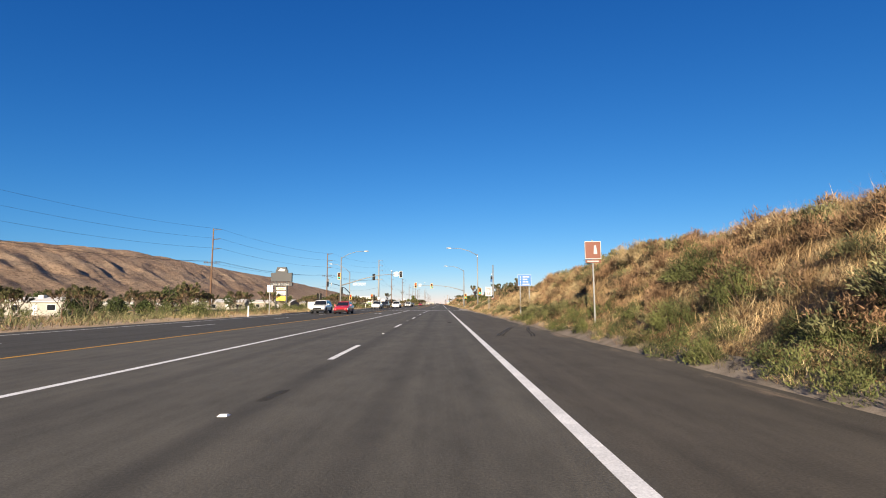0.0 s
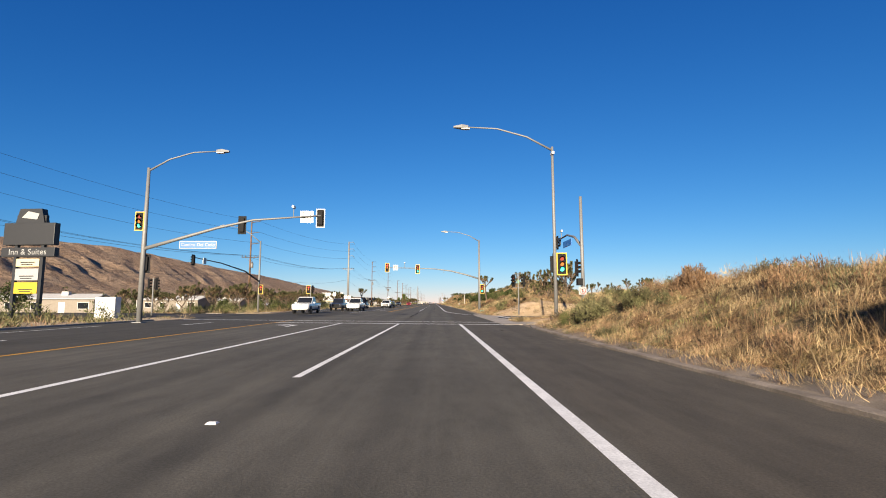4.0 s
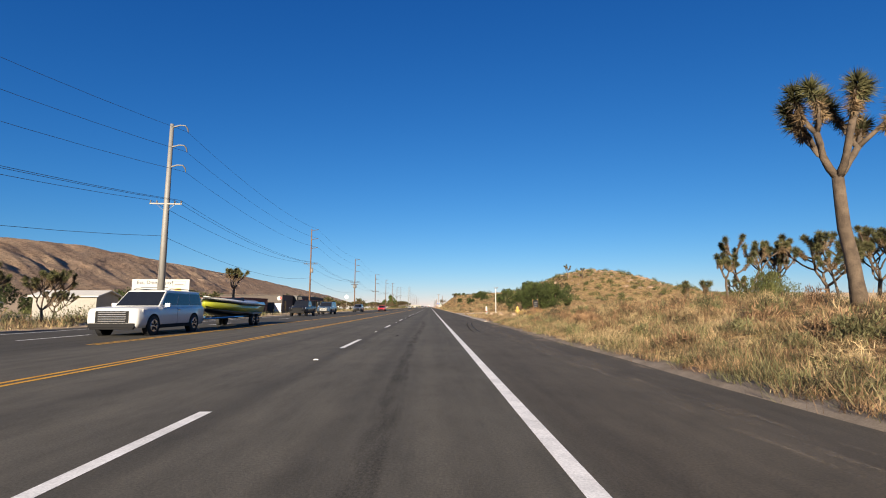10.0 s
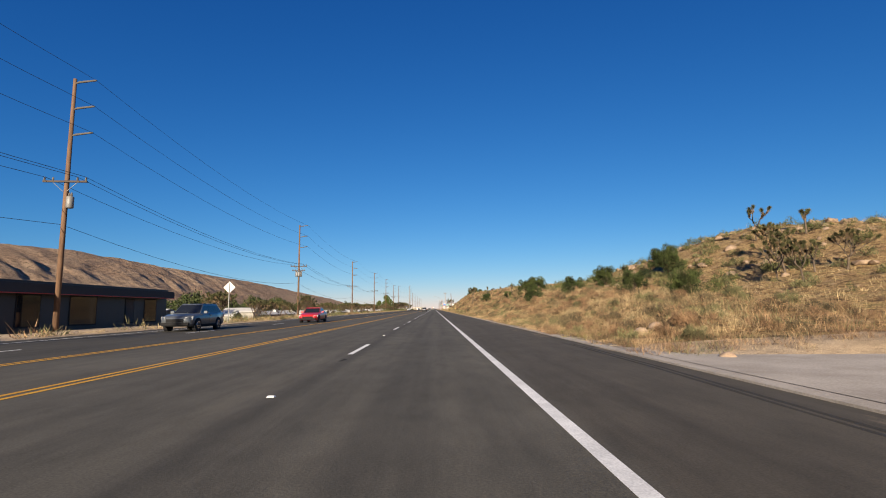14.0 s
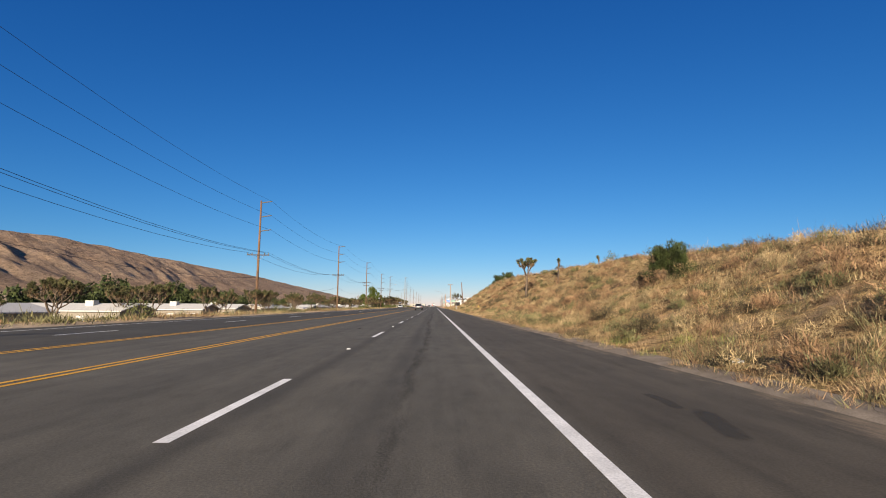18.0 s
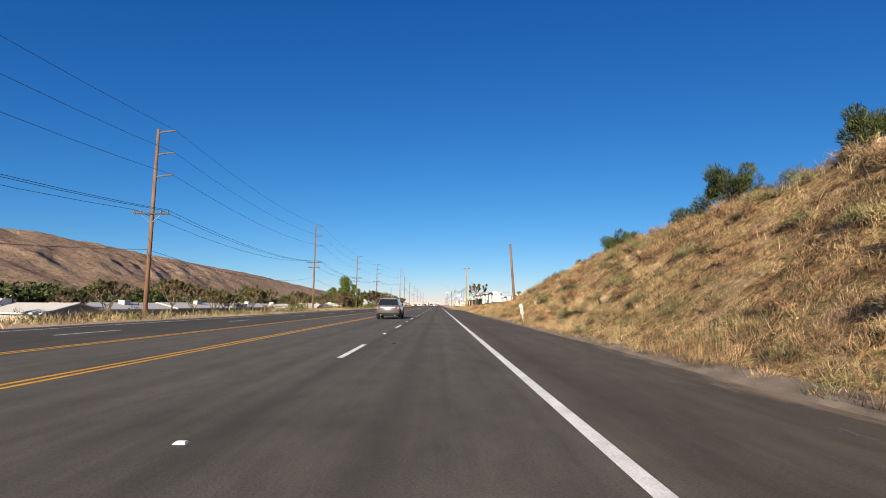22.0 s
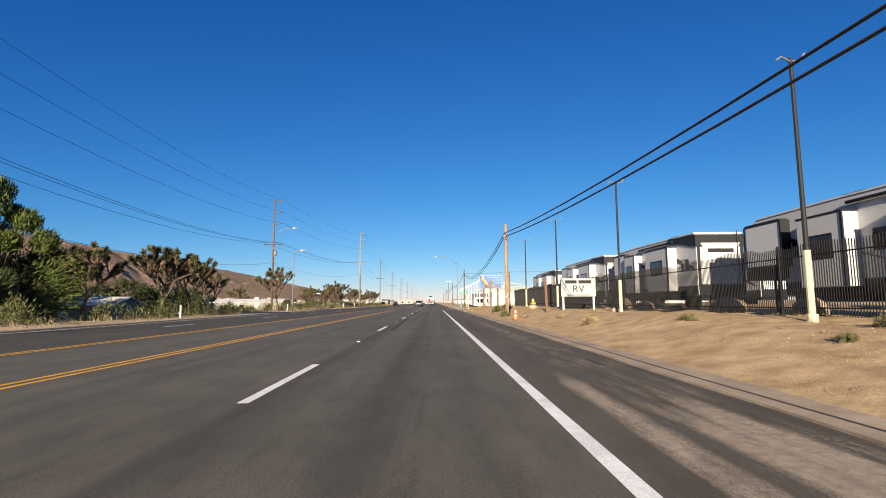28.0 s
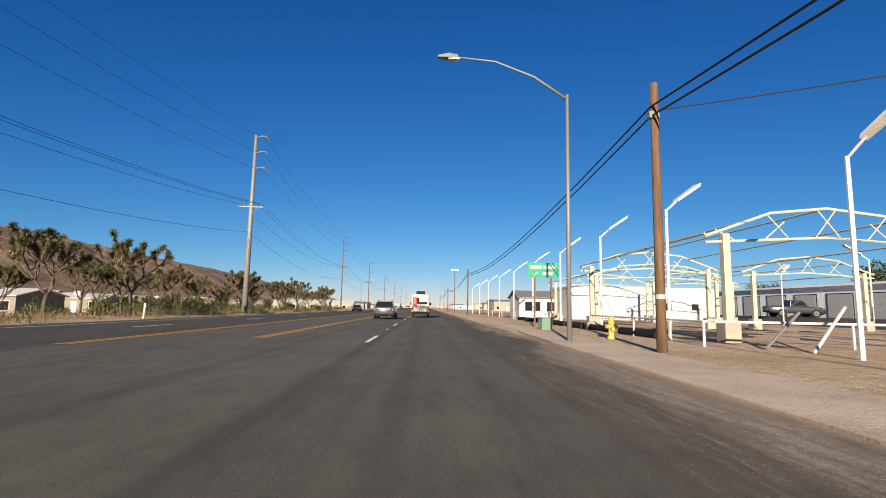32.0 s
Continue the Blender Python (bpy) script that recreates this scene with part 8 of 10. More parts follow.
# boat on its trailer
HULL_WHITE = paint("boat_gelcoat_white", (0.72, 0.72, 0.70))
HULL_LIME = paint("boat_lime", (0.34, 0.36, 0.03))
boat = thing("boat", "white speedboat with a yellow-green and black hull", "boat", at(INN, 187.2, -0.04, 180))
SECTIONS = ((-3.0, 1.12, 1.0), (-1.2, 1.18, 1.0), (0.8, 1.12, 1.0), (2.2, 0.82, 0.94), (3.1, 0.40, 0.86), (3.6, 0.05, 0.78))


def hull_band(w0, z0, w1, z1):
    rise = lambda y: 0.10 * max(0.0, y) ** 1.15 * 0.55
    return loft([[(-w * w0, y, z0 * 1.0 + rise(y) + (1 - k) * 0.9), (w * w0, y, z0 + rise(y) + (1 - k) * 0.9), (w * w1, y, z1 + rise(y)), (-w * w1, y, z1 + rise(y))] for y, w, k in SECTIONS])


part("keel", hull_band(0.25, 0.55, 0.86, 0.86), PAINTS["black"], boat, "black lower hull", True)
part("hull_side", hull_band(0.86, 0.86, 0.95, 1.24), HULL_LIME, boat, "yellow-green hull side", True)
part("hull_stripe", hull_band(0.952, 1.24, 0.975, 1.34), PAINTS["black"], boat, "black stripe", True)
part("deck", hull_band(1.0, 1.34, 0.90, 1.5), HULL_WHITE, boat, "white deck", True)
part("windscreen", loft([[(-0.9, 0.3, 1.48), (0.9, 0.3, 1.48), (0.55, 1.2, 1.48), (-0.55, 1.2, 1.48)], [(-0.8, 0.1, 1.74), (0.8, 0.1, 1.74), (0.5, 0.75, 1.74), (-0.5, 0.75, 1.74)]]), DARK_GLASS, boat)
part("cover", loft([[(-0.9, -2.7, 1.48), (0.9, -2.7, 1.48), (0.6, -2.5, 1.6), (-0.6, -2.5, 1.6)], [(-0.9, 0.0, 1.48), (0.9, 0.0, 1.48), (0.6, -0.1, 1.64), (-0.6, -0.1, 1.64)]]), SIGN_BACK, boat, "grey cockpit cover")
part("outboard_leg", box(-0.18, 0.18, -3.3, -2.98, 0.5, 1.1, 0.05), BLACK_PLASTIC, boat)
trailer = thing("boat_trailer", "silver tandem boat trailer under a speedboat", "trailer", at(INN, 187.2, 0, 180))
for s in (-1, 1):
    part("side_rail", bar([(s * 0.82, -2.7, 0.56), (s * 0.82, 1.6, 0.56), (s * 0.1, 3.6, 0.5)], 0.06, 6), CHROME, trailer)
    part("bunk", box(min(s * 0.42, s * 0.56), max(s * 0.42, s * 0.56), -2.6, 1.6, 0.5, 0.6), BLACK_PLASTIC, trailer)
    for y in (-1.65, -0.85):
        wheel(trailer, s * 1.12, y, 0.34)
    part("mudguard", box(min(s * 0.95, s * 1.2), max(s * 0.95, s * 1.2), -2.1, -0.4, 0.72, 0.78, 0.03), SIGN_BACK, trailer)
    part("tail_light", box(min(s * 0.7, s * 0.9), max(s * 0.7, s * 0.9), -2.8, -2.72, 0.55, 0.65), TAILLIGHT, trailer)
for y in (-2.6, -1.25, 0.9):
    part("cross_member", bar([(-0.82, y, 0.52), (0.82, y, 0.52)], 0.05, 6), CHROME, trailer)
part("drawbar", bar([(0, 3.4, 0.5), (0, 5.2, 0.5)], 0.06, 6), CHROME, trailer)

# camper van ahead: roof box, red pack and bicycles on the back
van = thing("camper_van", "white camper van with bicycles and a red pack on its back", "van", at(-0.9, 690.0, 0))
shell = part("body", loft([ring(-2.9, 0.92, 0.5, 2.5, 0.25, 0.05), ring(-2.7, 0.99, 0.4, 2.6, 0.22, 0.05), ring(1.2, 0.99, 0.38, 2.62, 0.22, 0.05), ring(1.9, 0.98, 0.38, 2.3, 0.25, 0.05), ring(2.4, 0.97, 0.4, 1.35, 0.15, 0.05), ring(2.95, 0.9, 0.45, 1.05, 0.12, 0.05)]), PAINTS["white"], van, "", True)
part("rear_window", box(-0.75, 0.75, -2.93, -2.9, 1.5, 2.2, 0.02), DARK_GLASS, van)
part("roof_box", box(-0.5, 0.5, -1.6, 0.6, 2.66, 3.0, 0.1), BLACK_PLASTIC, van, "black roof cargo box")
part("red_pack", box(-0.85, -0.35, -3.25, -2.95, 1.35, 2.3, 0.12), RED, van, "red fuel pack")
part("white_box", box(-0.1, 0.85, -3.2, -2.95, 1.75, 2.35, 0.06), PAINTS["white"], van, "white storage box")
part("rear_bumper", box(-0.95, 0.95, -3.1, -2.85, 0.4, 0.7, 0.04), BLACK_PLASTIC, van)
for s in (-1, 1):
    part("tail_light", box(min(s * 0.75, s * 0.95), max(s * 0.75, s * 0.95), -2.95, -2.85, 0.85, 1.3, 0.02), TAILLIGHT, van)
    for y in (-1.7, 1.9):
        wheel(van, s * 1.0, y, 0.37)
    part("mirror", box(min(s * 0.98, s * 1.25), max(s * 0.98, s * 1.25), 1.7, 1.85, 1.4, 1.75, 0.03), BLACK_PLASTIC, van)
for k, (dx, dy) in enumerate(((-0.1, -3.3), (0.1, -3.48))):
    bm = bmesh.new()
    for cx in (-0.52, 0.52):
        tube(bm, [(dx + cx + 0.33 * math.cos(a), dy, 0.95 + 0.33 * math.sin(a)) for a in np.linspace(0, 2 * math.pi, 19)], 0.03, 5, False)
    tube(bm, [(dx - 0.52, dy, 0.95), (dx - 0.1, dy, 1.4), (dx + 0.4, dy, 1.45), (dx + 0.52, dy, 0.95)], 0.025, 5)
    tube(bm, [(dx - 0.1, dy, 1.4), (dx + 0.05, dy, 0.9), (dx + 0.4, dy, 1.45)], 0.025, 5)
    part("bicycle", bm, BLACK if k else DARK_SIGN, van, "dark bicycle on the rack")
part("bike_rack", bar([(0, -2.9, 0.65), (0, -3.5, 0.65), (0, -3.5, 1.5)], 0.04, 6), BLACK, van)


# ---- trailer yard ----
RV_WHITE = plain("trailer_white", (0.53, 0.53, 0.525), 0.4, vary=0.06)
RV_GREY = plain("trailer_grey", (0.47, 0.47, 0.47), 0.45, vary=0.06)
RV_DARK = plain("trailer_dark", (0.010, 0.0105, 0.012), 0.55, spec=0.3)


def travel_trailer(ln, tall, grey, seed, label):
    """Long side towards -x at x = 0; rear at y = 0, tow end at y = ln."""
    rg = random.Random(seed)
    r = thing("travel_trailer", label, "caravan", group="parked trailers")
    wall = RV_GREY if grey else RV_WHITE
    z0 = 0.75
    prof = [(0.0, z0), (0.0, tall - 0.3), (0.12, tall - 0.05), (ln * 0.62, tall), (ln - 1.0, tall - 0.04), (ln - 0.3, tall - 0.25), (ln, tall - 0.75), (ln, 1.9), (ln - 0.25, 1.6), (ln - 2.5, 1.55), (ln - 2.7, z0)]
    part("body", loft([[(0, y, z) for y, z in prof], [(2.45, y, z) for y, z in prof]]), wall, r)
    part("roof", loft([[(-0.03, y, z) for y, z in ((0.1, tall - 0.04), (ln * 0.62, tall + 0.01), (ln - 1.0, tall - 0.03), (ln - 1.0, tall + 0.03), (ln * 0.62, tall + 0.07), (0.1, tall + 0.03))],
                       [(2.48, y, z) for y, z in ((0.1, tall - 0.04), (ln * 0.62, tall + 0.01), (ln - 1.0, tall - 0.03), (ln - 1.0, tall + 0.03), (ln * 0.62, tall + 0.07), (0.1, tall + 0.03))]]), WHITE, r)
    part("skirt", box(-0.012, -0.002, 0.02, ln - 2.6, z0, z0 + 0.5), RV_DARK, r, "dark lower band")
    part("rear_cap", box(0.05, 2.4, -0.03, -0.005, z0, tall - 0.35, 0.01), RV_WHITE, r)
    for x in (0.03, 2.27):
        part("corner_trim", box(x, x + 0.15, -0.05, -0.031, z0, tall - 0.35), RV_DARK, r, "black corner trim")
    part("rear_skirt", box(0.05, 2.4, -0.05, -0.031, z0, z0 + 0.55), RV_DARK, r, "dark lower band")
    part("roof_brow", loft([[(-0.05, y, z) for y, z in ((-0.06, tall - 0.75), (-0.06, tall - 0.1), (ln * 0.25, tall + 0.02), (ln * 0.25, tall - 0.22))], [(2.5, y, z) for y, z in ((-0.06, tall - 0.75), (-0.06, tall - 0.1), (ln * 0.25, tall + 0.02), (ln * 0.25, tall - 0.22))]]), RV_DARK, r, "black swept roof cap")
    part("rear_panel", loft([[(0.2, -0.09, 3.45), (2.25, -0.09, 3.45), (1.75, -0.09, 2.55), (0.7, -0.09, 2.55)], [(0.2, -0.035, 3.45), (2.25, -0.035, 3.45), (1.75, -0.035, 2.55), (0.7, -0.035, 2.55)]]), WHITE, r, "white wedge panel with a dark bar")
    part("bar", box(0.55, 1.9, -0.10, -0.092, 2.95, 3.16), RV_DARK, r)
    part("ladder", bar([(2.1, -0.1, 0.9), (2.1, -0.1, tall + 0.1)], 0.025, 5), BLACK, r)
    # slide-out rooms
    for a, b in ((ln * 0.18, ln * 0.42), (ln * 0.58, ln * 0.72)):
        so = part("slide_out", box(-0.55, -0.0, a, b, 1.0, tall - 0.55, 0.02), wall, r)
        part("edge_trim", box(-0.57, -0.52, a - 0.03, a + 0.06, 1.0, tall - 0.52), RV_DARK, so)
        part("top_trim", box(-0.57, -0.0, a - 0.02, b + 0.02, tall - 0.56, tall - 0.50), RV_DARK, so)
        w = part("window", box(-0.565, -0.55, a + (b - a) * 0.25, a + (b - a) * 0.75, 2.0, 2.75, 0.02), DARK_GLASS, so)
        part("frame", box(-0.56, -0.551, a + (b - a) * 0.22, a + (b - a) * 0.78, 1.95, 2.8, 0.01), BLACK, so)
    for y, w_, z1, h in ((ln * 0.07, 0.7, 2.1, 0.6), (ln * 0.49, 0.8, 2.1, 0.7), (ln * 0.755, 0.5, 2.25, 0.5)):
        wn_ = part("window", box(-0.022, -0.004, y, y + w_, z1, z1 + h, 0.03), DARK_GLASS, r)
    part("door", box(-0.02, -0.003, ln * 0.44, ln * 0.44 + 0.68, 0.95, 2.85, 0.02), wall, r)
    # swooping dark graphics
    for k in range(9):
        y0 = ln * (0.03 + 0.10 * k) + rg.uniform(-0.3, 0.3)
        z = rg.uniform(1.35, tall - 1.2)
        l2, h = rg.uniform(1.6, 3.2), rg.uniform(0.10, 0.28)
        part("graphic", loft([[(-0.014, y0, z), (-0.014, y0 + l2, z + 0.75), (-0.014, y0 + l2 * 0.9, z + 0.75 + h), (-0.014, y0 + 0.3, z + h)], [(-0.002, y0, z), (-0.002, y0 + l2, z + 0.75), (-0.002, y0 + l2 * 0.9, z + 0.75 + h), (-0.002, y0 + 0.3, z + h)]]), RV_GREY if k % 3 == 1 else RV_DARK, r)
    # blank upper bay over the hitch, framed in black, with a dark belly under it
    bay = part("bedroom_bay", box(-0.35, 0.0, ln - 2.9, ln - 0.75, 1.95, tall - 0.35, 0.03), RV_WHITE, r, "blank white bay framed in black")
    for q in ((-0.37, 0.0, ln - 3.0, ln - 2.9, 1.9, tall - 0.3), (-0.37, 0.0, ln - 0.75, ln - 0.65, 1.9, tall - 0.3), (-0.37, 0.0, ln - 2.9, ln - 0.75, tall - 0.35, tall - 0.25), (-0.37, 0.0, ln - 2.9, ln - 0.75, 1.85, 1.95)):
        part("edge_trim", box(*q), RV_DARK, bay)
    part("belly", box(-0.02, 2.3, ln - 2.75, ln - 0.1, 1.42, 1.86, 0.03), RV_DARK, r, "black underside of the nose")
    part("awning", bar([(-0.1, ln * 0.2, tall - 0.22), (-0.1, ln * 0.6, tall - 0.22)], 0.06, 8), RV_DARK, r)
    for y in (ln * 0.3, ln * 0.62):
        part("roof_unit", box(0.8, 1.6, y, y + 1.0, tall + 0.05, tall + 0.32, 0.08), WHITE if not grey else RV_DARK, r)
    for y in (ln * 0.40, ln * 0.40 + 0.85):
        wheel(r, -0.01, y, 0.38, 0.24).matrix_basis = Matrix.Identity(4)
        wheel(r, 2.46, y, 0.38, 0.24)
    part("fender", box(-0.04, -0.003, ln * 0.4 - 0.55, ln * 0.4 + 1.4, 0.72, 0.88, 0.02), RV_DARK, r)
    part("chassis", box(0.3, 2.1, 0.3, ln - 2.6, 0.5, 0.75), RV_DARK, r)
    part("jack", bar([(0.5, ln - 1.2, 0.0), (0.5, ln - 1.2, 1.5)], 0.06, 6), BLACK, r)
    part("jack", bar([(1.9, ln - 1.2, 0.0), (1.9, ln - 1.2, 1.5)], 0.06, 6), BLACK, r)
    return r


for y, ln, tall, grey, lab in ((549.5, 14.6, 4.0, True, "long grey and white travel trailer with slide-outs"), (567.6, 12.0, 4.0, True, "grey travel trailer with a dark rear cap"),
                               (581.3, 13.4, 4.05, False, "white travel trailer with dark swoops"), (597.4, 12.0, 4.0, True, "tall grey fifth-wheel trailer in shade"),
                               (531.0, 13.0, 3.7, False, "white travel trailer behind the fence")):
    travel_trailer(ln, tall, grey, int(y), lab).matrix_basis = at(13.75, y, hz(13.75, y + 5) + 0.02, -1.0)
for x, y, lab in ((24, 556, "white travel trailer in the second row"), (24, 578, "grey travel trailer in the second row"), (24.5, 598, "white travel trailer in the second row")):
    travel_trailer(12.0, 3.6, y == 578, int(y), lab).matrix_basis = at(x, y, hz(x, y + 5), -2)
for x, y in ((21, 520),):
    travel_trailer(9.0, 3.2, False, int(x), "white camper trailer parked on the rise").matrix_basis = at(x, y, hz(x, y) - 2.1, -55)

# picket fence
fx = 11.2
fence = thing("steel_fence", "black steel picket fence round the trailer yard", "fence", at(0, 0, 0))
zs = hz(fx, 575)
picket = part("picket", loft([[(-0.011, -0.011, 0), (0.011, -0.011, 0), (0.011, 0.011, 0), (-0.011, 0.011, 0)], [(-0.011, -0.011, 2.05), (0.011, -0.011, 2.05), (0.011, 0.011, 2.05), (-0.011, 0.011, 2.05)],
                              [(-0.002, -0.002, 2.16), (0.002, -0.002, 2.16), (0.002, 0.002, 2.16), (-0.002, 0.002, 2.16)]]), BLACK, fence)
picket.location = (fx, 532.0, hz(fx, 532.0))
for k in range(1, 290):
    y = 532.0 + 0.272 * k
    if y < 610.2:
        share("picket", picket, fence, pose(fx, y, hz(fx, y) + 0.05))
gap = []
for k in range(288):
    for d in (0.091, 0.181):
        y = 532.0 + 0.272 * k + d
        if y < 610.2:
            z = hz(fx, y) + 0.05
            for q in ((-1, -1, 1, -1), (1, -1, 1, 1), (1, 1, -1, 1), (-1, 1, -1, -1)):
                a0, b0, a1, b1 = (c * 0.010 for c in q)
                gap += [(fx + a0, y + b0, z), (fx + a1, y + b1, z), (fx + a1, y + b1, z + 2.12), (fx + a0, y + b0, z + 2.12)]
rest = tri_mesh("pickets_between", np.array(gap), BLACK, fence, 4)
rest["kind"] = "stuff"
for k in range(30):
    share("picket", picket, fence, pose(fx + 0.3 * (k + 1), 610.3, hz(fx + 0.3 * k, 610.3) + 0.05))
for a in range(532, 611, 13):
    b = min(a + 13, 610)
    for h in (0.3, 1.85):
        part("rail", bar([(fx, a, hz(fx, a) + h), (fx, b, hz(fx, b) + h)], 0.022, 5), BLACK, fence)
    part("fence_post", box(fx - 0.035, fx + 0.035, a - 0.035, a + 0.035, hz(fx, a) - 0.3, hz(fx, a) + 2.25), BLACK, fence)
for h in (0.3, 1.85):
    part("rail", bar([(fx, 610.3, hz(fx, 610) + h), (fx + 9.3, 610.3, hz(fx + 9, 610) + h)], 0.022, 5), BLACK, fence)


def boulder(seed):
    rg = np.random.default_rng(seed)
    bm = bmesh.new()
    bmesh.ops.create_icosphere(bm, subdivisions=3, radius=0.5)
    for v in bm.verts:
        d = noise.noise(v.co * 2.2 + Vector((seed, 0, 0))) * 0.22 + noise.noise(v.co * 5 + Vector((0, seed, 0))) * 0.07
        v.co *= 1 + d
        v.co.z *= 0.78
    r = tagged(to_object("boulder", bm, BOULDER, None, "", True), "rounded tan granite boulder on the ground", "boulder", "boulders")
    return r


for i, (x, y, s) in enumerate([(12.3 + 0.3 * math.sin(k), 546 + 4.1 * k, 1.0 + 0.35 * math.sin(k * 2.1)) for k in range(16)] + [(8.6, 584.6, 0.75), (9.6, 568.2, 0.4), (25.2, 648.9, 2.0), (26.5, 649.1, 1.3), (8.9, 206.8, 0.55), (8.2, 219.5, 0.5),
        (9.0, 217.0, 0.45), (8.55, 213.4, 0.6), (13.4, 226.8, 0.6), (16.9, 226.4, 0.5), (14.4, 226.2, 0.4), (7.6, 251.5, 0.5), (8.6, 252.5, 0.6), (6.6, 244.6, 0.35), (14.5, 419.5, 1.0), (15.6, 417, 0.8), (13.8, 425, 0.6), (13.5, 446.0, 0.55), (10.5, 431, 0.6), (7.6, 426.6, 0.5), (12.8, 384, 0.6), (9.8, 662.0, 0.8), (7.4, 440.6, 0.7)]):
    spawn(("boulder", i % 3), lambda: boulder(i % 3 + 2), at(x, y, hz(x, y) + 0.16 * s + (0.05 if y > 640 else 0), 47 * i, s))


pr_ = np.random.default_rng(78)
pk = 2600
px, py = pr_.uniform(5.5, 14, pk), np.where(pr_.uniform(0, 1, pk) < 0.55, pr_.uniform(198, 232, pk), pr_.uniform(534, 606, pk))
ps = pr_.uniform(0.010, 0.035, pk)
octa = np.array([[(1, 0, 0), (0, 1, 0), (0, 0, 0.7)], [(0, 1, 0), (-1, 0, 0), (0, 0, 0.7)], [(-1, 0, 0), (0, -1, 0), (0, 0, 0.7)], [(0, -1, 0), (1, 0, 0), (0, 0, 0.7)]], dtype=float).reshape(-1, 3)
pv = octa[None] * ps[:, None, None] * pr_.uniform(0.6, 1.4, (pk, 1, 3)) + np.stack([px, py, height(px, py)], -1)[:, None]
tagged(tri_mesh("pebbles", pv.reshape(-1, 3), KNOLL_ROCK), "small pale stones strewn over bare dirt", "stones", kind="stuff")

rr = np.random.default_rng(77)
bm = bmesh.new()
bmesh.ops.create_icosphere(bm, subdivisions=1, radius=0.5)
ico = np.array([[v.co[:] for v in f.verts] for f in bm.faces]).reshape(-1, 3)
bm.free()
out_rocks = []
for k in range(300):
    a, r = rr.uniform(0, 6.28), 40 * rr.uniform(0, 1) ** 0.7
    x, y = 49 + r * math.cos(a) * 0.75, 304 + r * math.sin(a)
    sc = rr.uniform(0.4, 1.3) * np.array((rr.uniform(0.7, 1.3), rr.uniform(0.7, 1.3), rr.uniform(0.5, 0.9)))
    jig = 1 + 0.25 * np.sin(ico @ rr.normal(0, 4, (3, 1)) + k)
    out_rocks.append(ico * jig * sc + np.array((x, y, hz(x, y) + 0.1)))
tagged(tri_mesh("knoll_rocks", np.concatenate(out_rocks), KNOLL_ROCK), "tan granite rocks strewn over the knoll", "rocks", kind="stuff")


def yard_lamp():
    r = thing("yard_pole", "thin black pole with a yellow base and bare bracket arms", "lamp post", group="yard poles")
    part("shaft", bar([(0, 0, 1.7), (0, 0, 6.75)], [0.06, 0.045], 8), BLACK, r)
    part("painted_base", bar([(0, 0, -0.3), (0, 0, 1.7)], 0.085, 10), CREAM, r, "cream-yellow painted base")
    part("foot", bar([(0, 0, -0.2), (0, 0, 0.12)], 0.13, 10), CREAM, r)
    for s in (-1, 1):
        part("bracket_arm", bar([(0, 0, 6.65), (s * 0.32, 0.1 * s, 6.72), (s * 0.5, 0.15 * s, 6.95 if s > 0 else 6.6)], 0.025, 6), GALV, r)
    return r


for y in (542.4, 554.5, 566.9, 579.4, 592.0, 604.6):
    spawn("yard_lamp", yard_lamp, at(9.42, y, hz(9.42, y)))

# road-side poles with two heavy cables
RP = [(6.75, 470.0, 7.6), (6.75, 523.4, 5.5), (5.93, 581.7, 6.85), (6.5, 646.3, 7.45), (6.6, 714.0, 7.1), (6.6, 790.0, 7.2), (6.6, 880.0, 7.2)]
for x, y, z in RP[2:]:
    s = thing("cable_pole", "plain brown wooden pole carrying two heavy cables", "utility pole", at(x, y, 0), "cable poles")
    part("pole", bar([(0, 0, -0.6), (0, 0, z + 0.6)], [0.15, 0.115], 10), PALE_WOOD if y < 600 else POLE_WOOD, s, "", True)
    part("cable_clamp", box(-0.2, 0.1, -0.1, 0.1, z - 0.5, z - 0.3), GALV, s)
    if y < 700:
        part("marker_band", bar([(0, 0, 1.55), (0, 0, 1.68)], 0.152, 10), YELLOW if y < 600 else SIGN_WHITE, s)
for d in (-0.12, -0.42):
    cable("heavy_cable", "heavy black overhead cable along the verge", [(x - 0.1, y, z + d) for x, y, z in RP[1:]], (0.9, 2.0, 1.2, 1.2, 1.2), 0.035)
s = thing("cable_pole", "plain brown wooden pole behind the rail", "utility pole", at(15.3, 641.0, 0), "cable poles")
part("pole", bar([(0, 0, -0.5), (0, 0, 7.2)], [0.15, 0.11], 10), POLE_WOOD, s, "", True)
cable("service_cable", "pale service cable strung across the lot", [(6.5, 646.3, 7.2), (15.3, 641.0, 7.2), (60, 632, 8.2)], 0.5, 0.02)

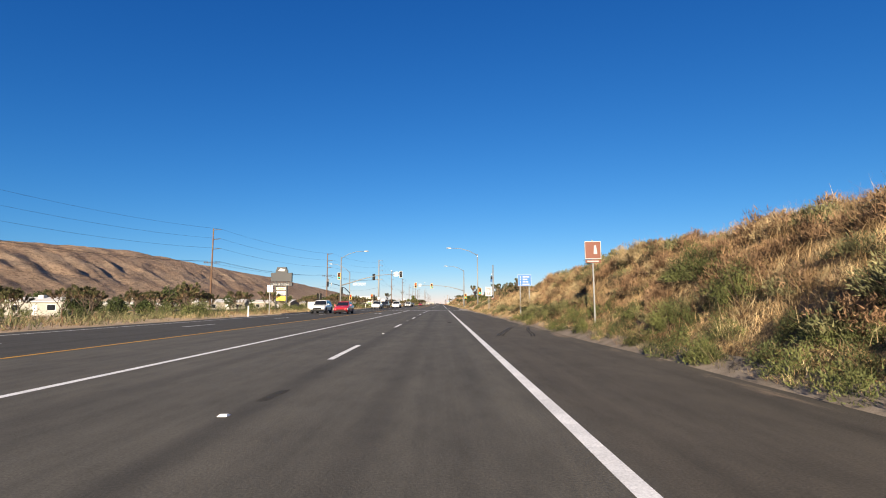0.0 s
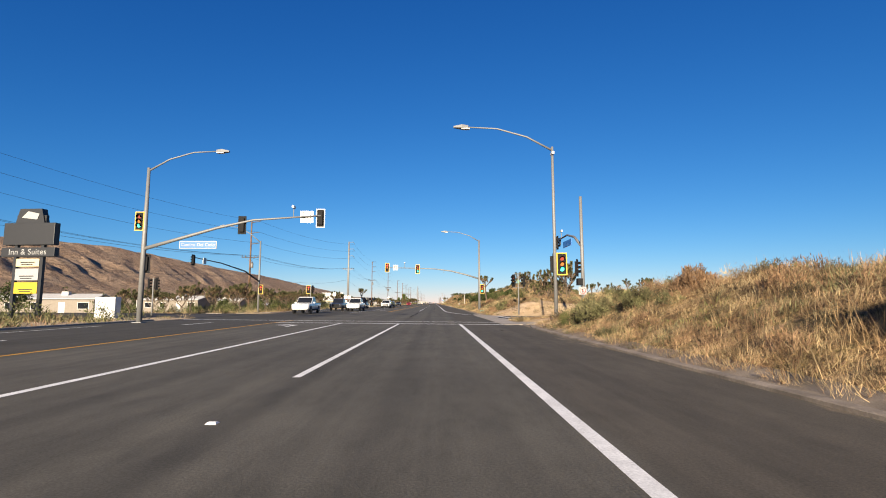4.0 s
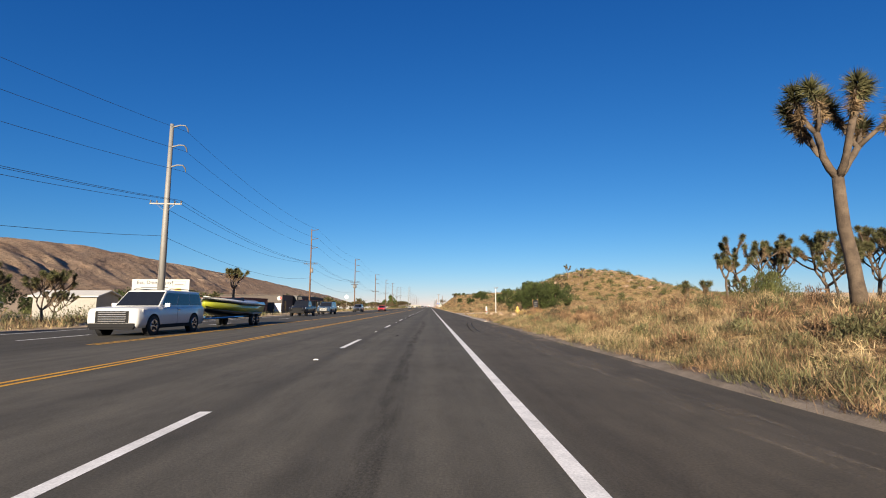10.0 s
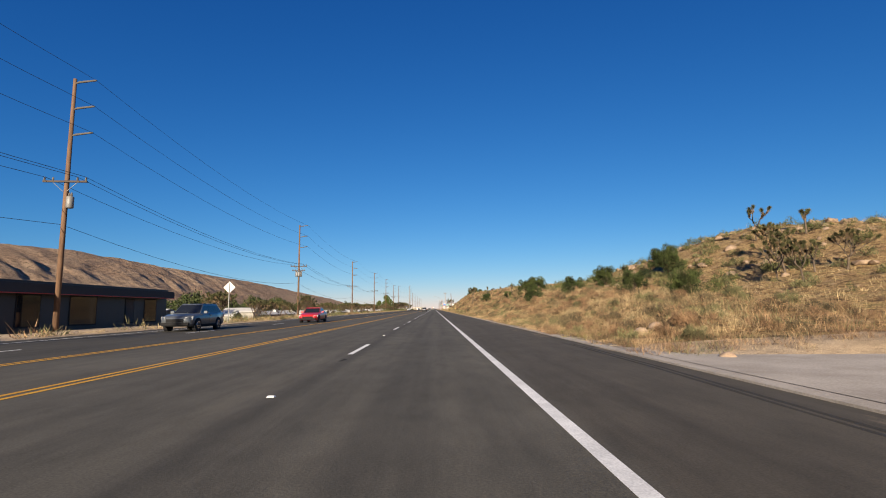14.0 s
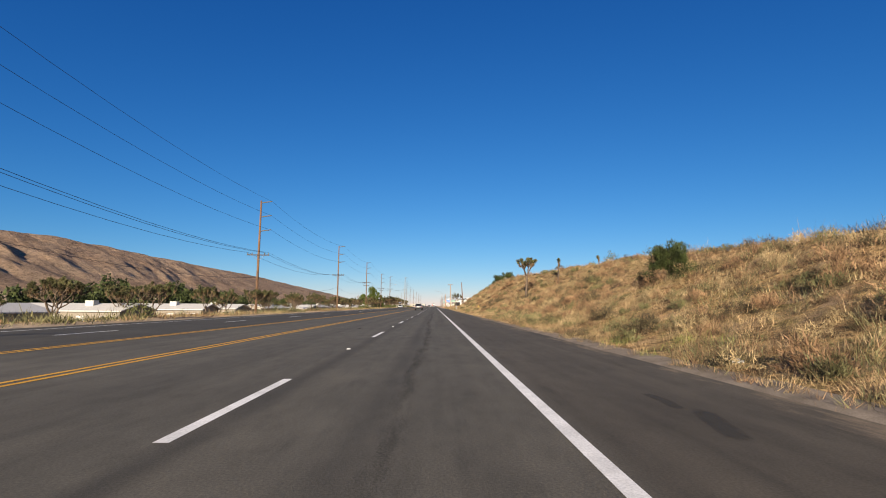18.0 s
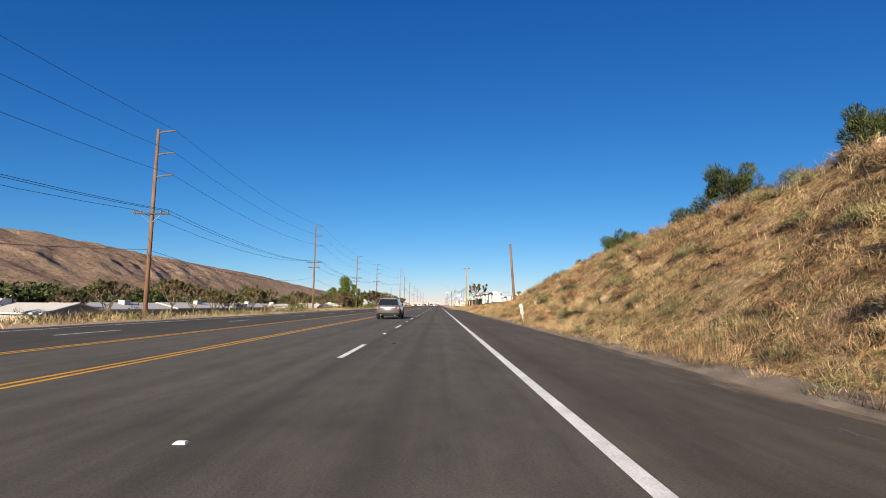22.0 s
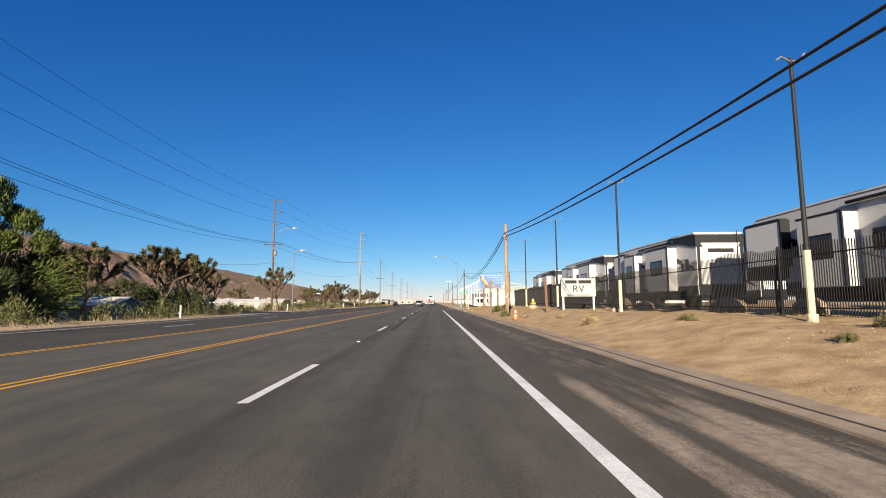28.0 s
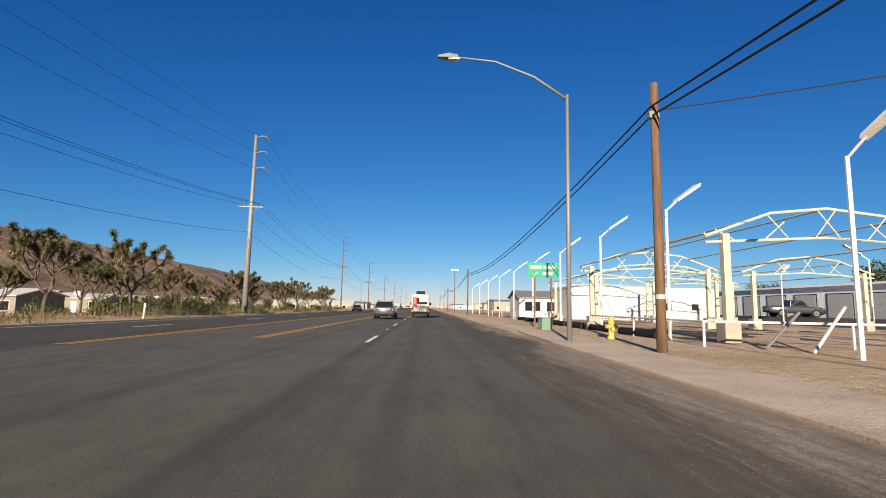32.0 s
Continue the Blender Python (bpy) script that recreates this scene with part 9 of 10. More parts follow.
# signs at the yard
s = thing("dealer_sign", "white board with black and dark red lettering on posts", "sign", at(9.1, 573.0, hz(9.1, 573.0) - 0.05))
for x in (-0.95, 0.95):
    part("post", box(x - 0.05, x + 0.05, -0.02, 0.08, -0.3, 1.9), WHITE, s)
p = part("board", box(-1.08, 1.08, -0.06, -0.02, 0.85, 1.98, 0.01), SIGN_WHITE, s)
bars(p, ((-0.82, -0.1, 1.66, 1.86), (0.02, 0.82, 1.66, 1.86), (-0.7, 0.7, 0.92, 0.96)), BLACK, -0.061)
words("RV", 0.62, BLACK, p, pose(0, -0.066, 1.3) @ FRONT)
for k in (-1, 1):
    part("emblem", loft([[(k * 0.45, -0.068, 1.1), (k * 0.85, -0.068, 1.1), (k * 0.65, -0.068, 1.5)], [(k * 0.45, -0.061, 1.1), (k * 0.85, -0.061, 1.1), (k * 0.65, -0.061, 1.5)]]), RV_GREY, p)
s = thing("street_sign", "green street sign on a brown wooden post", "road sign", at(8.1, 539.8, 0))
part("post", box(-0.08, 0.08, 0.0, 0.14, hz(8.1, 539.8) - 0.3, 3.3), POLE_WOOD, s)
p = plate(s, -0.35, 1.3, 3.0, 3.62, -0.03, SIGN_GREEN)
bars(p, ((-0.22, 0.15, 3.15, 3.45), (0.25, 1.15, 3.15, 3.45)), SIGN_WHITE, -0.043)
s = thing("small_marker", "small red and grey marker on a steel post", "road sign", at(5.5, 578.2, hz(5.5, 578.2)))
part("post", bar([(0, 0, -0.2), (0, 0, 1.6)], 0.025, 6), SIGN_BACK, s)
part("marker_head", box(-0.08, 0.0, -0.04, 0.04, 1.3, 1.58, 0.01), SIGN_BACK, s)
part("marker_face", box(0.0, 0.07, -0.04, 0.04, 1.3, 1.58, 0.01), RED, s)
cone = thing("traffic_cone", "orange traffic cone with a white band", "traffic cone", at(5.02, 572.2, hz(5.02, 572.2)))
part("cone", bar([(0, 0, 0.03), (0, 0, 0.66)], [0.17, 0.03], 14), plain("cone_orange", (0.75, 0.12, 0.01), 0.5), cone)
part("band", bar([(0, 0, 0.42), (0, 0, 0.56)], [0.098, 0.069], 14), SIGN_WHITE, cone)
part("band", bar([(0, 0, 0.22), (0, 0, 0.30)], [0.136, 0.120], 14), SIGN_WHITE, cone)
part("base", box(-0.2, 0.2, -0.2, 0.2, 0, 0.035, 0.01), RUBBER, cone)

# welcome sign
z = hz(8.0, 608)
s = thing("welcome_sign", "large blue welcome centre sign on two wooden posts", "road sign", at(7.74, 608.5, 0, 0))
for x in (-0.95, 0.95):
    part("post", box(x - 0.1, x + 0.1, 0.0, 0.2, z - 0.5, 4.6), POLE_WOOD, s)
p = part("panel", box(-1.5, 1.5, -0.05, -0.01, 3.0, 4.8, 0.02), SIGN_BLUE, s)
for b in ((-1.47, 1.47, 4.72, 4.76), (-1.47, 1.47, 3.04, 3.08), (-1.47, -1.43, 3.08, 4.72), (1.43, 1.47, 3.08, 4.72)):
    part("border", box(b[0], b[1], -0.058, -0.051, b[2], b[3]), SIGN_WHITE, p)
out = [(-1.28, 4.6), (-0.9, 4.6), (-0.9, 4.28), (-0.42, 3.72), (-0.4, 3.5), (-0.72, 3.5), (-0.95, 3.78), (-1.2, 4.05), (-1.3, 4.35)]
part("state_shape", loft([[(x, -0.06, z_) for x, z_ in out], [(x, -0.051, z_) for x, z_ in out]]), GOLD, p, "golden state outline")
words("CALIFORNIA", 0.32, SIGN_WHITE, p, pose(1.33, -0.06, 4.48) @ FRONT, align="RIGHT")
words("WELCOME", 0.32, SIGN_WHITE, p, pose(1.33, -0.06, 4.12) @ FRONT, align="RIGHT")
words("CENTER", 0.32, SIGN_WHITE, p, pose(1.33, -0.06, 3.76) @ FRONT, align="RIGHT")
p2 = part("brown_panel", box(-1.02, 1.02, -0.07, -0.055, 3.12, 3.46, 0.01), SIGN_BROWN, s)
words("JT NATIONAL PARK INFORMATION", 0.125, SIGN_WHITE, p2, pose(0, -0.075, 3.37) @ FRONT)
words("2 MILES ON RIGHT", 0.135, SIGN_WHITE, p2, pose(0, -0.075, 3.21) @ FRONT)

# ---- the empty sales lot ----
CANOPY = plain("canopy_cream", (0.46, 0.43, 0.31), 0.55)


def canopy(x0, x1, y0, y1, cols, rows):
    r = thing("canopy_frame", "bare cream-painted steel canopy frame without a roof", "canopy", group="canopy frames")
    for j in range(rows):
        y = y0 + (y1 - y0) * j / (rows - 1)
        for i in range(cols):
            x = x0 + (x1 - x0) * i / (cols - 1)
            c = part("column", box(x - 0.14, x + 0.14, y - 0.14, y + 0.14, 0.5, 4.3, 0.02), CANOPY, r)
            part("footing", box(x - 0.32, x + 0.32, y - 0.32, y + 0.32, -0.1, 0.75, 0.04), CONCRETE, c)
        mid = (x0 + x1) / 2
        part("beam", bar([(x0 - 0.8, y, 3.95), (mid, y, 4.25), (x1 + 0.8, y, 3.95)], 0.055, 6), CANOPY, r)
        part("rafter", bar([(x0 - 0.8, y, 4.2), (x0 + (mid - x0) * 0.45, y, 5.2), (mid, y, 5.45), (x1 - (mid - x0) * 0.45, y, 5.2), (x1 + 0.8, y, 4.2)], 0.06, 6), CANOPY, r)
        for k in range(8):
            a = x0 + (x1 - x0) * (k + 0.5) / 8
            t = abs(a - mid) / (mid - x0)
            top = 5.45 - 1.15 * t ** 1.6
            part("strut", bar([(a, y, 4.25 - 0.3 * t), (a + (0.9 if k % 2 else -0.9), y, top - 0.05)], 0.03, 5), CANOPY, r)
    for t in (0.0, 0.22, 0.5, 0.78, 1.0):
        x = x0 - 0.8 + (x1 - x0 + 1.6) * t
        zt = 5.45 - 1.15 * (abs(t - 0.5) * 2) ** 1.6
        part("purlin", bar([(x, y0, zt), (x, y1, zt)], 0.045, 6), CANOPY, r)
    return r


canopy(11.7, 20.3, 651.5, 667.5, 2, 2).matrix_basis = at(0, 0, 0.06)
canopy(24.0, 32.5, 668, 684, 2, 2).matrix_basis = at(0, 0, 0.06)
canopy(15.0, 26.0, 676, 690, 2, 2).matrix_basis = at(0, 0, 0.06)
rail = thing("rail_fence", "low white pipe rail round the empty lot", "fence", at(0, 0, 0))
part("loose_rail", bar([(11.2, 646.6, 0.1), (13.6, 648.2, 1.45)], 0.05, 6), WHITE, rail, "loose rail leaning on the fence")
line = [(9.8, 662), (9.4, 655), (9.1, 648.7), (14, 648.4), (18, 648.2), (22, 648.0), (27, 647.8), (32, 647.6), (38, 647.4)]
for (x, y), (x2, y2) in zip(line, line[1:]):
    part("post", bar([(x, y, -0.1), (x, y, 0.92)], 0.045, 6), WHITE, rail)
    part("rail", bar([(x, y, 0.9), (x2, y2, 0.9)], 0.045, 6), WHITE, rail)
part("fallen_rail", bar([(10.5, 647.7, 0.1), (12.3, 648.55, 1.25)], 0.05, 6), GALV, rail)
for y in range(660, 720, 10):
    part("post", bar([(10.2, y, -0.1), (10.2, y, 0.92)], 0.045, 6), WHITE, rail)


def lot_lamp():
    r = thing("lot_lamp", "white lot lamp post with a slanting light head", "lamp post", group="lot lamps")
    part("post", bar([(0, 0, -0.2), (0, 0, 4.9)], [0.065, 0.055], 8), WHITE, r)
    part("lamp_arm", bar([(0, 0, 4.85), (0.45, -0.05, 5.25)], 0.04, 6), WHITE, r)
    part("lamp_head", loft([[(0.4, -0.2, 5.2), (0.4, 0.12, 5.2), (0.4, 0.1, 5.3), (0.4, -0.18, 5.3)], [(1.35, -0.28, 5.85), (1.35, 0.16, 5.85), (1.35, 0.14, 5.97), (1.35, -0.26, 5.97)]]), WHITE, r)
    return r


for x, y, t in [(9.7, 652.2, 10), (9.7, 660, 0), (9.7, 668.5, 5), (9.7, 678, 0), (9.7, 688, 0), (9.7, 699, 8), (9.7, 711, 0), (9.7, 724, 0), (9.7, 738, 0), (11.0, 644.8, -70), (30.5, 655, 20), (33, 668, 160), (30.6, 655.3, 190), (38, 684, 30)]:
    spawn("lot_lamp", lot_lamp, at(x, y, 0.06, t, 1.1))
s = thing("street_lamp", "galvanised street lamp with a long curved arm", "street lamp", at(5.25, 651.1, 0.02), "street lamps")
part("pole", bar([(0, 0, -0.3), (0, 0, 9.8)], [0.1, 0.06], 10), GALV, s, "", True)
lamp_arm(s, 0, 9.6, -4.5, 0, 0.35)
for x, y, reach in ((-19.9, 612.6, 0.9), (6.2, 812, -3.5), (-20.6, 786, 3.5)):
    s = thing("street_lamp", "galvanised street lamp with a curved arm", "street lamp", at(x, y, hz(x, y)), "street lamps")
    part("pole", bar([(0, 0, -0.3), (0, 0, 8.2)], [0.1, 0.06], 10), GALV, s, "", True)
    lamp_arm(s, 0, 8.0, reach, 0, -0.6 if reach < 1 and x < 0 else 0)
s = thing("twin_lamp", "tall post with a cluster of floodlights", "lamp post", at(6.0, 742, 0))
part("post", bar([(0, 0, -0.3), (0, 0, 9.6)], [0.12, 0.08], 8), POLE_WOOD, s)
part("lamp_bar", box(-0.9, 0.9, -0.1, 0.1, 9.5, 9.75, 0.03), SIGN_BACK, s)
s = thing("guide_sign", "green guide sign with white bars on posts", "road sign", at(7.4, 664.3, 0.62))
for x in (-0.55, 0.55):
    part("post", box(x - 0.05, x + 0.05, 0, 0.1, -0.8, 3.3), POLE_WOOD, s)
p = plate(s, -1.02, 1.02, 2.65, 3.62, -0.03, SIGN_GREEN, "green_panel")
bars(p, ((-0.86, -0.1, 3.22, 3.44), (0.0, 0.86, 3.22, 3.44), (-0.05, 0.62, 2.82, 3.02), (-0.7, -0.35, 2.88, 2.96)), SIGN_WHITE, -0.043)
part("arrow_head", loft([[(-0.72, -0.049, 2.88), (-0.55, -0.049, 2.76), (-0.55, -0.049, 3.0)], [(-0.72, -0.043, 2.88), (-0.55, -0.043, 2.76), (-0.55, -0.043, 3.0)]]), SIGN_WHITE, p)
s = thing("utility_box", "low green utility pedestal by the lot", "utility box", at(6.6, 660.5, 0.03, 10))
part("body", box(-0.3, 0.3, -0.3, 0.3, -0.05, 0.65, 0.03), GREEN_BOX, s)
part("lid", box(-0.33, 0.33, -0.33, 0.33, 0.65, 0.72, 0.01), GREEN_BOX, s)
for k in range(7):
    s = tagged(to_object("black_pipe", bar([(9.6 - 0.3 * math.sin(k), 653 + 4.6 * k, 0.22), (9.5, 656.2 + 4.6 * k, 0.2), (9.7, 657.2 + 4.6 * k, 0.2)], 0.2, 8), BLACK_PLASTIC), "length of black plastic pipe on the dirt", "pipe", "black pipes")


# ---- buildings ----
def roof_house(name, label, cat, w, d, h, rise, wall_mat, roof_mat, doors=(), windows=(), group=""):
    """Gable ridge along x; front towards -y, base at z = 0."""
    r = thing(name, label, cat, group=group)
    part("wall", loft([[(-w / 2, -d / 2, 0), (-w / 2, d / 2, 0), (-w / 2, d / 2, h), (-w / 2, 0, h + rise * 0.97), (-w / 2, -d / 2, h)], [(w / 2, -d / 2, 0), (w / 2, d / 2, 0), (w / 2, d / 2, h), (w / 2, 0, h + rise * 0.97), (w / 2, -d / 2, h)]]), wall_mat, r)
    o, t = 0.35, 0.12
    part("roof", loft([[(x, -d / 2 - o, h - 0.08), (x, 0, h + rise), (x, d / 2 + o, h - 0.08), (x, d / 2 + o, h - 0.08 + t), (x, 0, h + rise + t), (x, -d / 2 - o, h - 0.08 + t)] for x in (-w / 2 - o, w / 2 + o)]), roof_mat, r)
    for x, ww, z0, z1 in windows:
        wi = part("window", box(x - ww / 2, x + ww / 2, -d / 2 - 0.03, -d / 2 + 0.02, z0, z1, 0.01), DARK_GLASS, r)
        part("frame", box(x - ww / 2 - 0.06, x + ww / 2 + 0.06, -d / 2 - 0.02, -d / 2 + 0.01, z0 - 0.06, z1 + 0.06), WHITE, wi)
    for x, ww, z1 in doors:
        part("door", box(x - ww / 2, x + ww / 2, -d / 2 - 0.04, -d / 2 + 0.02, 0, z1, 0.01), WHITE, r)
    return r


HOME_WALL, HOME_WALL2 = plain("home_siding", (0.27, 0.255, 0.225), 0.7), plain("home_siding_tan", (0.21, 0.18, 0.145), 0.7)
ROOF_WHITE = plain("white_roof_coating", (0.50, 0.485, 0.46), 0.7)
ROOF_GREY = plain("grey_shingle", (0.16, 0.16, 0.165), 0.85)


def mobile_home(v):
    r = roof_house("mobile_home", "single-storey mobile home with a pale low roof", "mobile home", 16 if v else 13, 6.2, 2.6, 0.75, HOME_WALL if v else HOME_WALL2, ROOF_WHITE, ((2.0, 0.9, 2.05),), ((-5, 1.4, 1.0, 2.0), (-1.6, 1.2, 1.0, 2.0), (5, 1.5, 1.0, 2.0)), "mobile homes")
    part("carport", box(-9.8 if v else -8.2, -7.0 if v else -6.2, -3.0, 2.6, 2.45, 2.55), ROOF_WHITE, r)
    for y in (-2.8, 2.4):
        part("carport_post", box(-9.6 if v else -8.0, -9.5 if v else -7.9, y - 0.05, y + 0.05, 0, 2.45), WHITE, r)
    part("roof_cooler", box(1.0, 2.0, -1.3, -0.4, 3.0, 3.8, 0.03), plain("cooler_grey", (0.4, 0.4, 0.38), 0.6), r)
    return r


hr = random.Random(2)
for row, x in ((0, -41), (1, -62), (2, -88)):
    for k in range(17):
        y = 300 + 18.5 * k + row * 7 + hr.uniform(-2, 2)
        v = hr.randint(0, 1)
        spawn(("home", v), lambda: mobile_home(v), at(x + hr.uniform(-2, 2), y, hz(x, y) - 0.1, hr.choice((0, 4, -6, 82)) + hr.uniform(-4, 4)))
for x, y, t in ((-52, 8, 10), (-58, 30, -8), (-66, 50, 5), (-75, 92, 0), (-62, 140, 12), (-55, 165, -10), (-60, 196, 5), (-58, 650, 8), (-50, 690, -6), (-62, 720, 10), (-46, 668, 4), (-72, 600, 0), (-80, 240, 0)):
    v = hr.randint(0, 1)
    spawn(("home", v), lambda: mobile_home(v), at(x, y, hz(x, y) - 0.1, t))
for k in range(60):
    v = hr.randint(0, 1)
    x, y = -hr.uniform(130, 620), hr.uniform(60, 2100)
    spawn(("home", v), lambda: mobile_home(v), at(x, y, hz(x, y), hr.uniform(-30, 30)))

# dark roadside shops of the far side
SHOP_DARK, SHOP_BROWN, SHOP_BLACK, MAROON = plain("shop_charcoal", (0.026, 0.025, 0.027), 0.75), plain("shop_brown", (0.075, 0.06, 0.052), 0.8), plain("shop_black", (0.018, 0.018, 0.022), 0.5), plain("maroon_wall", (0.11, 0.035, 0.03), 0.8)


def flat_shop(label, x0, x1, y0, y1, h, wall_mat, doors, band=None, sign=False):
    r = thing("shop", label, "shop", group="roadside shops")
    part("wall", box(x0, x1, y0, y1, -1.0, h), wall_mat, r)
    part("parapet", box(x0 - 0.08, x1 + 0.08, y0 - 0.08, y1 + 0.08, h, h + 0.18, 0.01), wall_mat, r)
    for a, b, z1, mt in doors:
        d = part("shop_front", box(x1 - 0.02, x1 + 0.04, a, b, 0.3, z1, 0.01), mt, r)
        part("frame", box(x1 - 0.01, x1 + 0.03, a - 0.08, b + 0.08, 0.2, z1 + 0.08), BLACK, d)
    if band:
        part("sign_band", box(x1, x1 + 0.9, y0 + 0.5, y1 - 0.2, h - 0.75, h - 0.05, 0.02), band, r)
        part("red_trim", box(x1 + 0.9, x1 + 0.92, y0 + 0.5, y1 - 0.2, h - 0.78, h - 0.72), RED, r)
    if sign:
        e = part("emblem", bar([(x1 - 0.6, y0 - 0.12, h - 0.55), (x1 - 0.6, y0 - 0.09, h - 0.55)], 0.42, 18), SIGN_WHITE, r, "round white emblem with a red mark")
        part("emblem_mark", box(x1 - 0.45, x1 - 0.1, y0 - 0.15, y0 - 0.125, h - 0.75, h - 0.25), RED, e)
        part("white_fence", box(x1 - 1.4, x1 - 0.1, y0 - 0.3, y0 - 0.2, 0, 1.8), RV_GREY, r)
    return r


flat_shop("brown flat-roofed shop with a round emblem", -44, -29.4, 256.5, 264, 3.35, SHOP_BROWN, ((258, 259.2, 2.3, DARK_GLASS),), None, True)
flat_shop("black flat-roofed shop with a long sign band", -40, -28.6, 264.6, 287, 3.35, SHOP_BLACK, ((268, 270, 2.5, DARK_GLASS), (273, 276, 2.5, DARK_GLASS), (280, 281.2, 2.4, SHOP_BROWN), (283, 285, 2.4, DARK_GLASS)), SHOP_DARK)
flat_shop("low maroon garage building with pale doors", -44, -31.5, 240, 254, 2.5, MAROON, ((241, 244, 2.1, SIGN_WHITE), (246, 247, 2.0, SHOP_BROWN), (250, 251, 2.0, SHOP_BROWN)))
g = thing("shed", "charcoal lean-to shed with a pale panel beside the garage", "shed")
part("wall", box(-43.5, -35.3, 236.0, 239.7, -1.0, 2.35, 0.02), SHOP_DARK, g)
part("roof", box(-43.7, -35.1, 235.8, 239.8, 2.35, 2.47, 0.02), SHOP_DARK, g)
part("pale_panel", box(-35.2, -31.7, 239.2, 239.6, -0.8, 2.2, 0.01), RV_GREY, g, "pale grey sheet panel")
wall = thing("block_wall", "low tan block wall beside the verge", "wall", at(-29.6, 220.2, -0.35))
for k in range(12):
    part("block_panel", box(-1.45 * k - 1.43, -1.45 * k, -0.1, 0.1, -0.6, 0.85 - 0.04 * (k % 2), 0.01), TAN_WALL, wall)
for k in range(2):
    part("block_panel", box(-0.1, 0.1, 0.1 + 1.45 * k, 1.53 + 1.45 * k, -0.6, 0.85, 0.01), TAN_WALL, wall)
# white boards and sheds beyond
for x, y, w, h, lab in ((-40, 214, 6.5, 3.0, "white shed beside the billboard"), (-34, 322, 5, 2.6, "small pale shed beside the verge")):
    roof_house("shed", lab, "shed", w, 4.5, h, 0.6, HOME_WALL, ROOF_WHITE).matrix_basis = at(x, y, hz(x, y) - 0.2, 5)

# lot office, white hall and storage units
CORRUGATED = surface("corrugated_white", (0.80, 0.79, 0.775), (0.88, 0.87, 0.855), 0.6, 0.6, fine=9, stretch=(1, 8, 0.4))
roof_house("lot_office", "grey-roofed sales office with dark windows", "building", 9, 8, 2.8, 1.0, WHITE, ROOF_GREY, ((3, 1.0, 2.1),), ((-2.6, 2.2, 0.9, 2.2), (0.4, 2.0, 0.9, 2.2))).matrix_basis = at(17.5, 706, 0.06, 0)
hall = thing("white_hall", "long plain white block building", "building", at(0, 0, 0.06))
part("wall", box(18, 37, 694, 704, -0.1, 4.0), WHITE, hall)
part("parapet", box(17.9, 37.1, 693.9, 704.1, 4.0, 4.2, 0.01), WHITE, hall)
for x in (30, 33.5):
    w = part("window", box(x, x + 0.9, 693.95, 694.02, 1.4, 2.2, 0.01), DARK_GLASS, hall)
    part("frame", box(x - 0.06, x + 0.96, 693.97, 694.01, 1.34, 2.26), RV_GREY, w)
rise_v = [(38.0, 644, 0.05), (40.2, 644, 0.92), (100, 644, 0.95), (38.0, 772, 0.05), (40.2, 772, 0.92), (100, 772, 0.95)]
tagged(flat_mesh("raised_lot", rise_v, [(0, 1, 4, 3), (1, 2, 5, 4)], OLD_ASPHALT), "dark asphalt of the raised storage lot", "pavement", kind="structure")
store = thing("storage_units", "long white corrugated storage building with roll-up doors", "building", at(2.0, 0, 0.92))
part("wall", box(43, 53, 640, 728, -0.1, 3.5), CORRUGATED, store)
part("roof", loft([[(42.6, 639.6, 3.5), (53.4, 639.6, 3.75), (53.4, 639.6, 3.9), (42.6, 639.6, 3.72)], [(42.6, 728.4, 3.5), (53.4, 728.4, 3.75), (53.4, 728.4, 3.9), (42.6, 728.4, 3.72)]]), CORRUGATED, store)
DOOR_GREY = plain("rollup_door", (0.42, 0.42, 0.42), 0.55)
for k in range(13):
    y = 663.5 + 4.9 * k
    d = part("rollup_door", box(42.94, 43.02, y, y + 3.3, 0.0, 2.6, 0.01), DOOR_GREY, store)
    part("door_frame", box(42.95, 43.01, y - 0.12, y + 3.42, 0.0, 2.72), RV_DARK, d)
    for j in range(7):
        part("slat", box(42.925, 42.94, y + 0.05, y + 3.25, 0.1 + 0.37 * j, 0.14 + 0.37 * j), RV_GREY, d)
for k in range(60):
    y = 640.4 + 0.38 * k
    part("rib", box(42.95, 43.0, y, y + 0.12, 0.0, 3.45), CORRUGATED, store)
# further town roofs down the road
br = random.Random(6)
for k in range(34):
    side = br.choice((-1, 1))
    x = side * br.uniform(18, 60) - (8 if side < 0 else 0)
    y = br.uniform(770, 1500)
    roof_house("town_building", "pale low building far down the road", "building", br.uniform(9, 20), br.uniform(7, 12), br.uniform(2.8, 4.5), br.uniform(0.3, 1.2), br.choice((HOME_WALL, WHITE, HOME_WALL2)), br.choice((ROOF_WHITE, ROOF_GREY)),
               ((1.5, 1.0, 2.1),), ((-2.5, 1.6, 0.9, 2.1), (3.6, 1.5, 0.9, 2.1)), "town buildings").matrix_basis = at(x, y, hz(x, y), br.uniform(-8, 8))


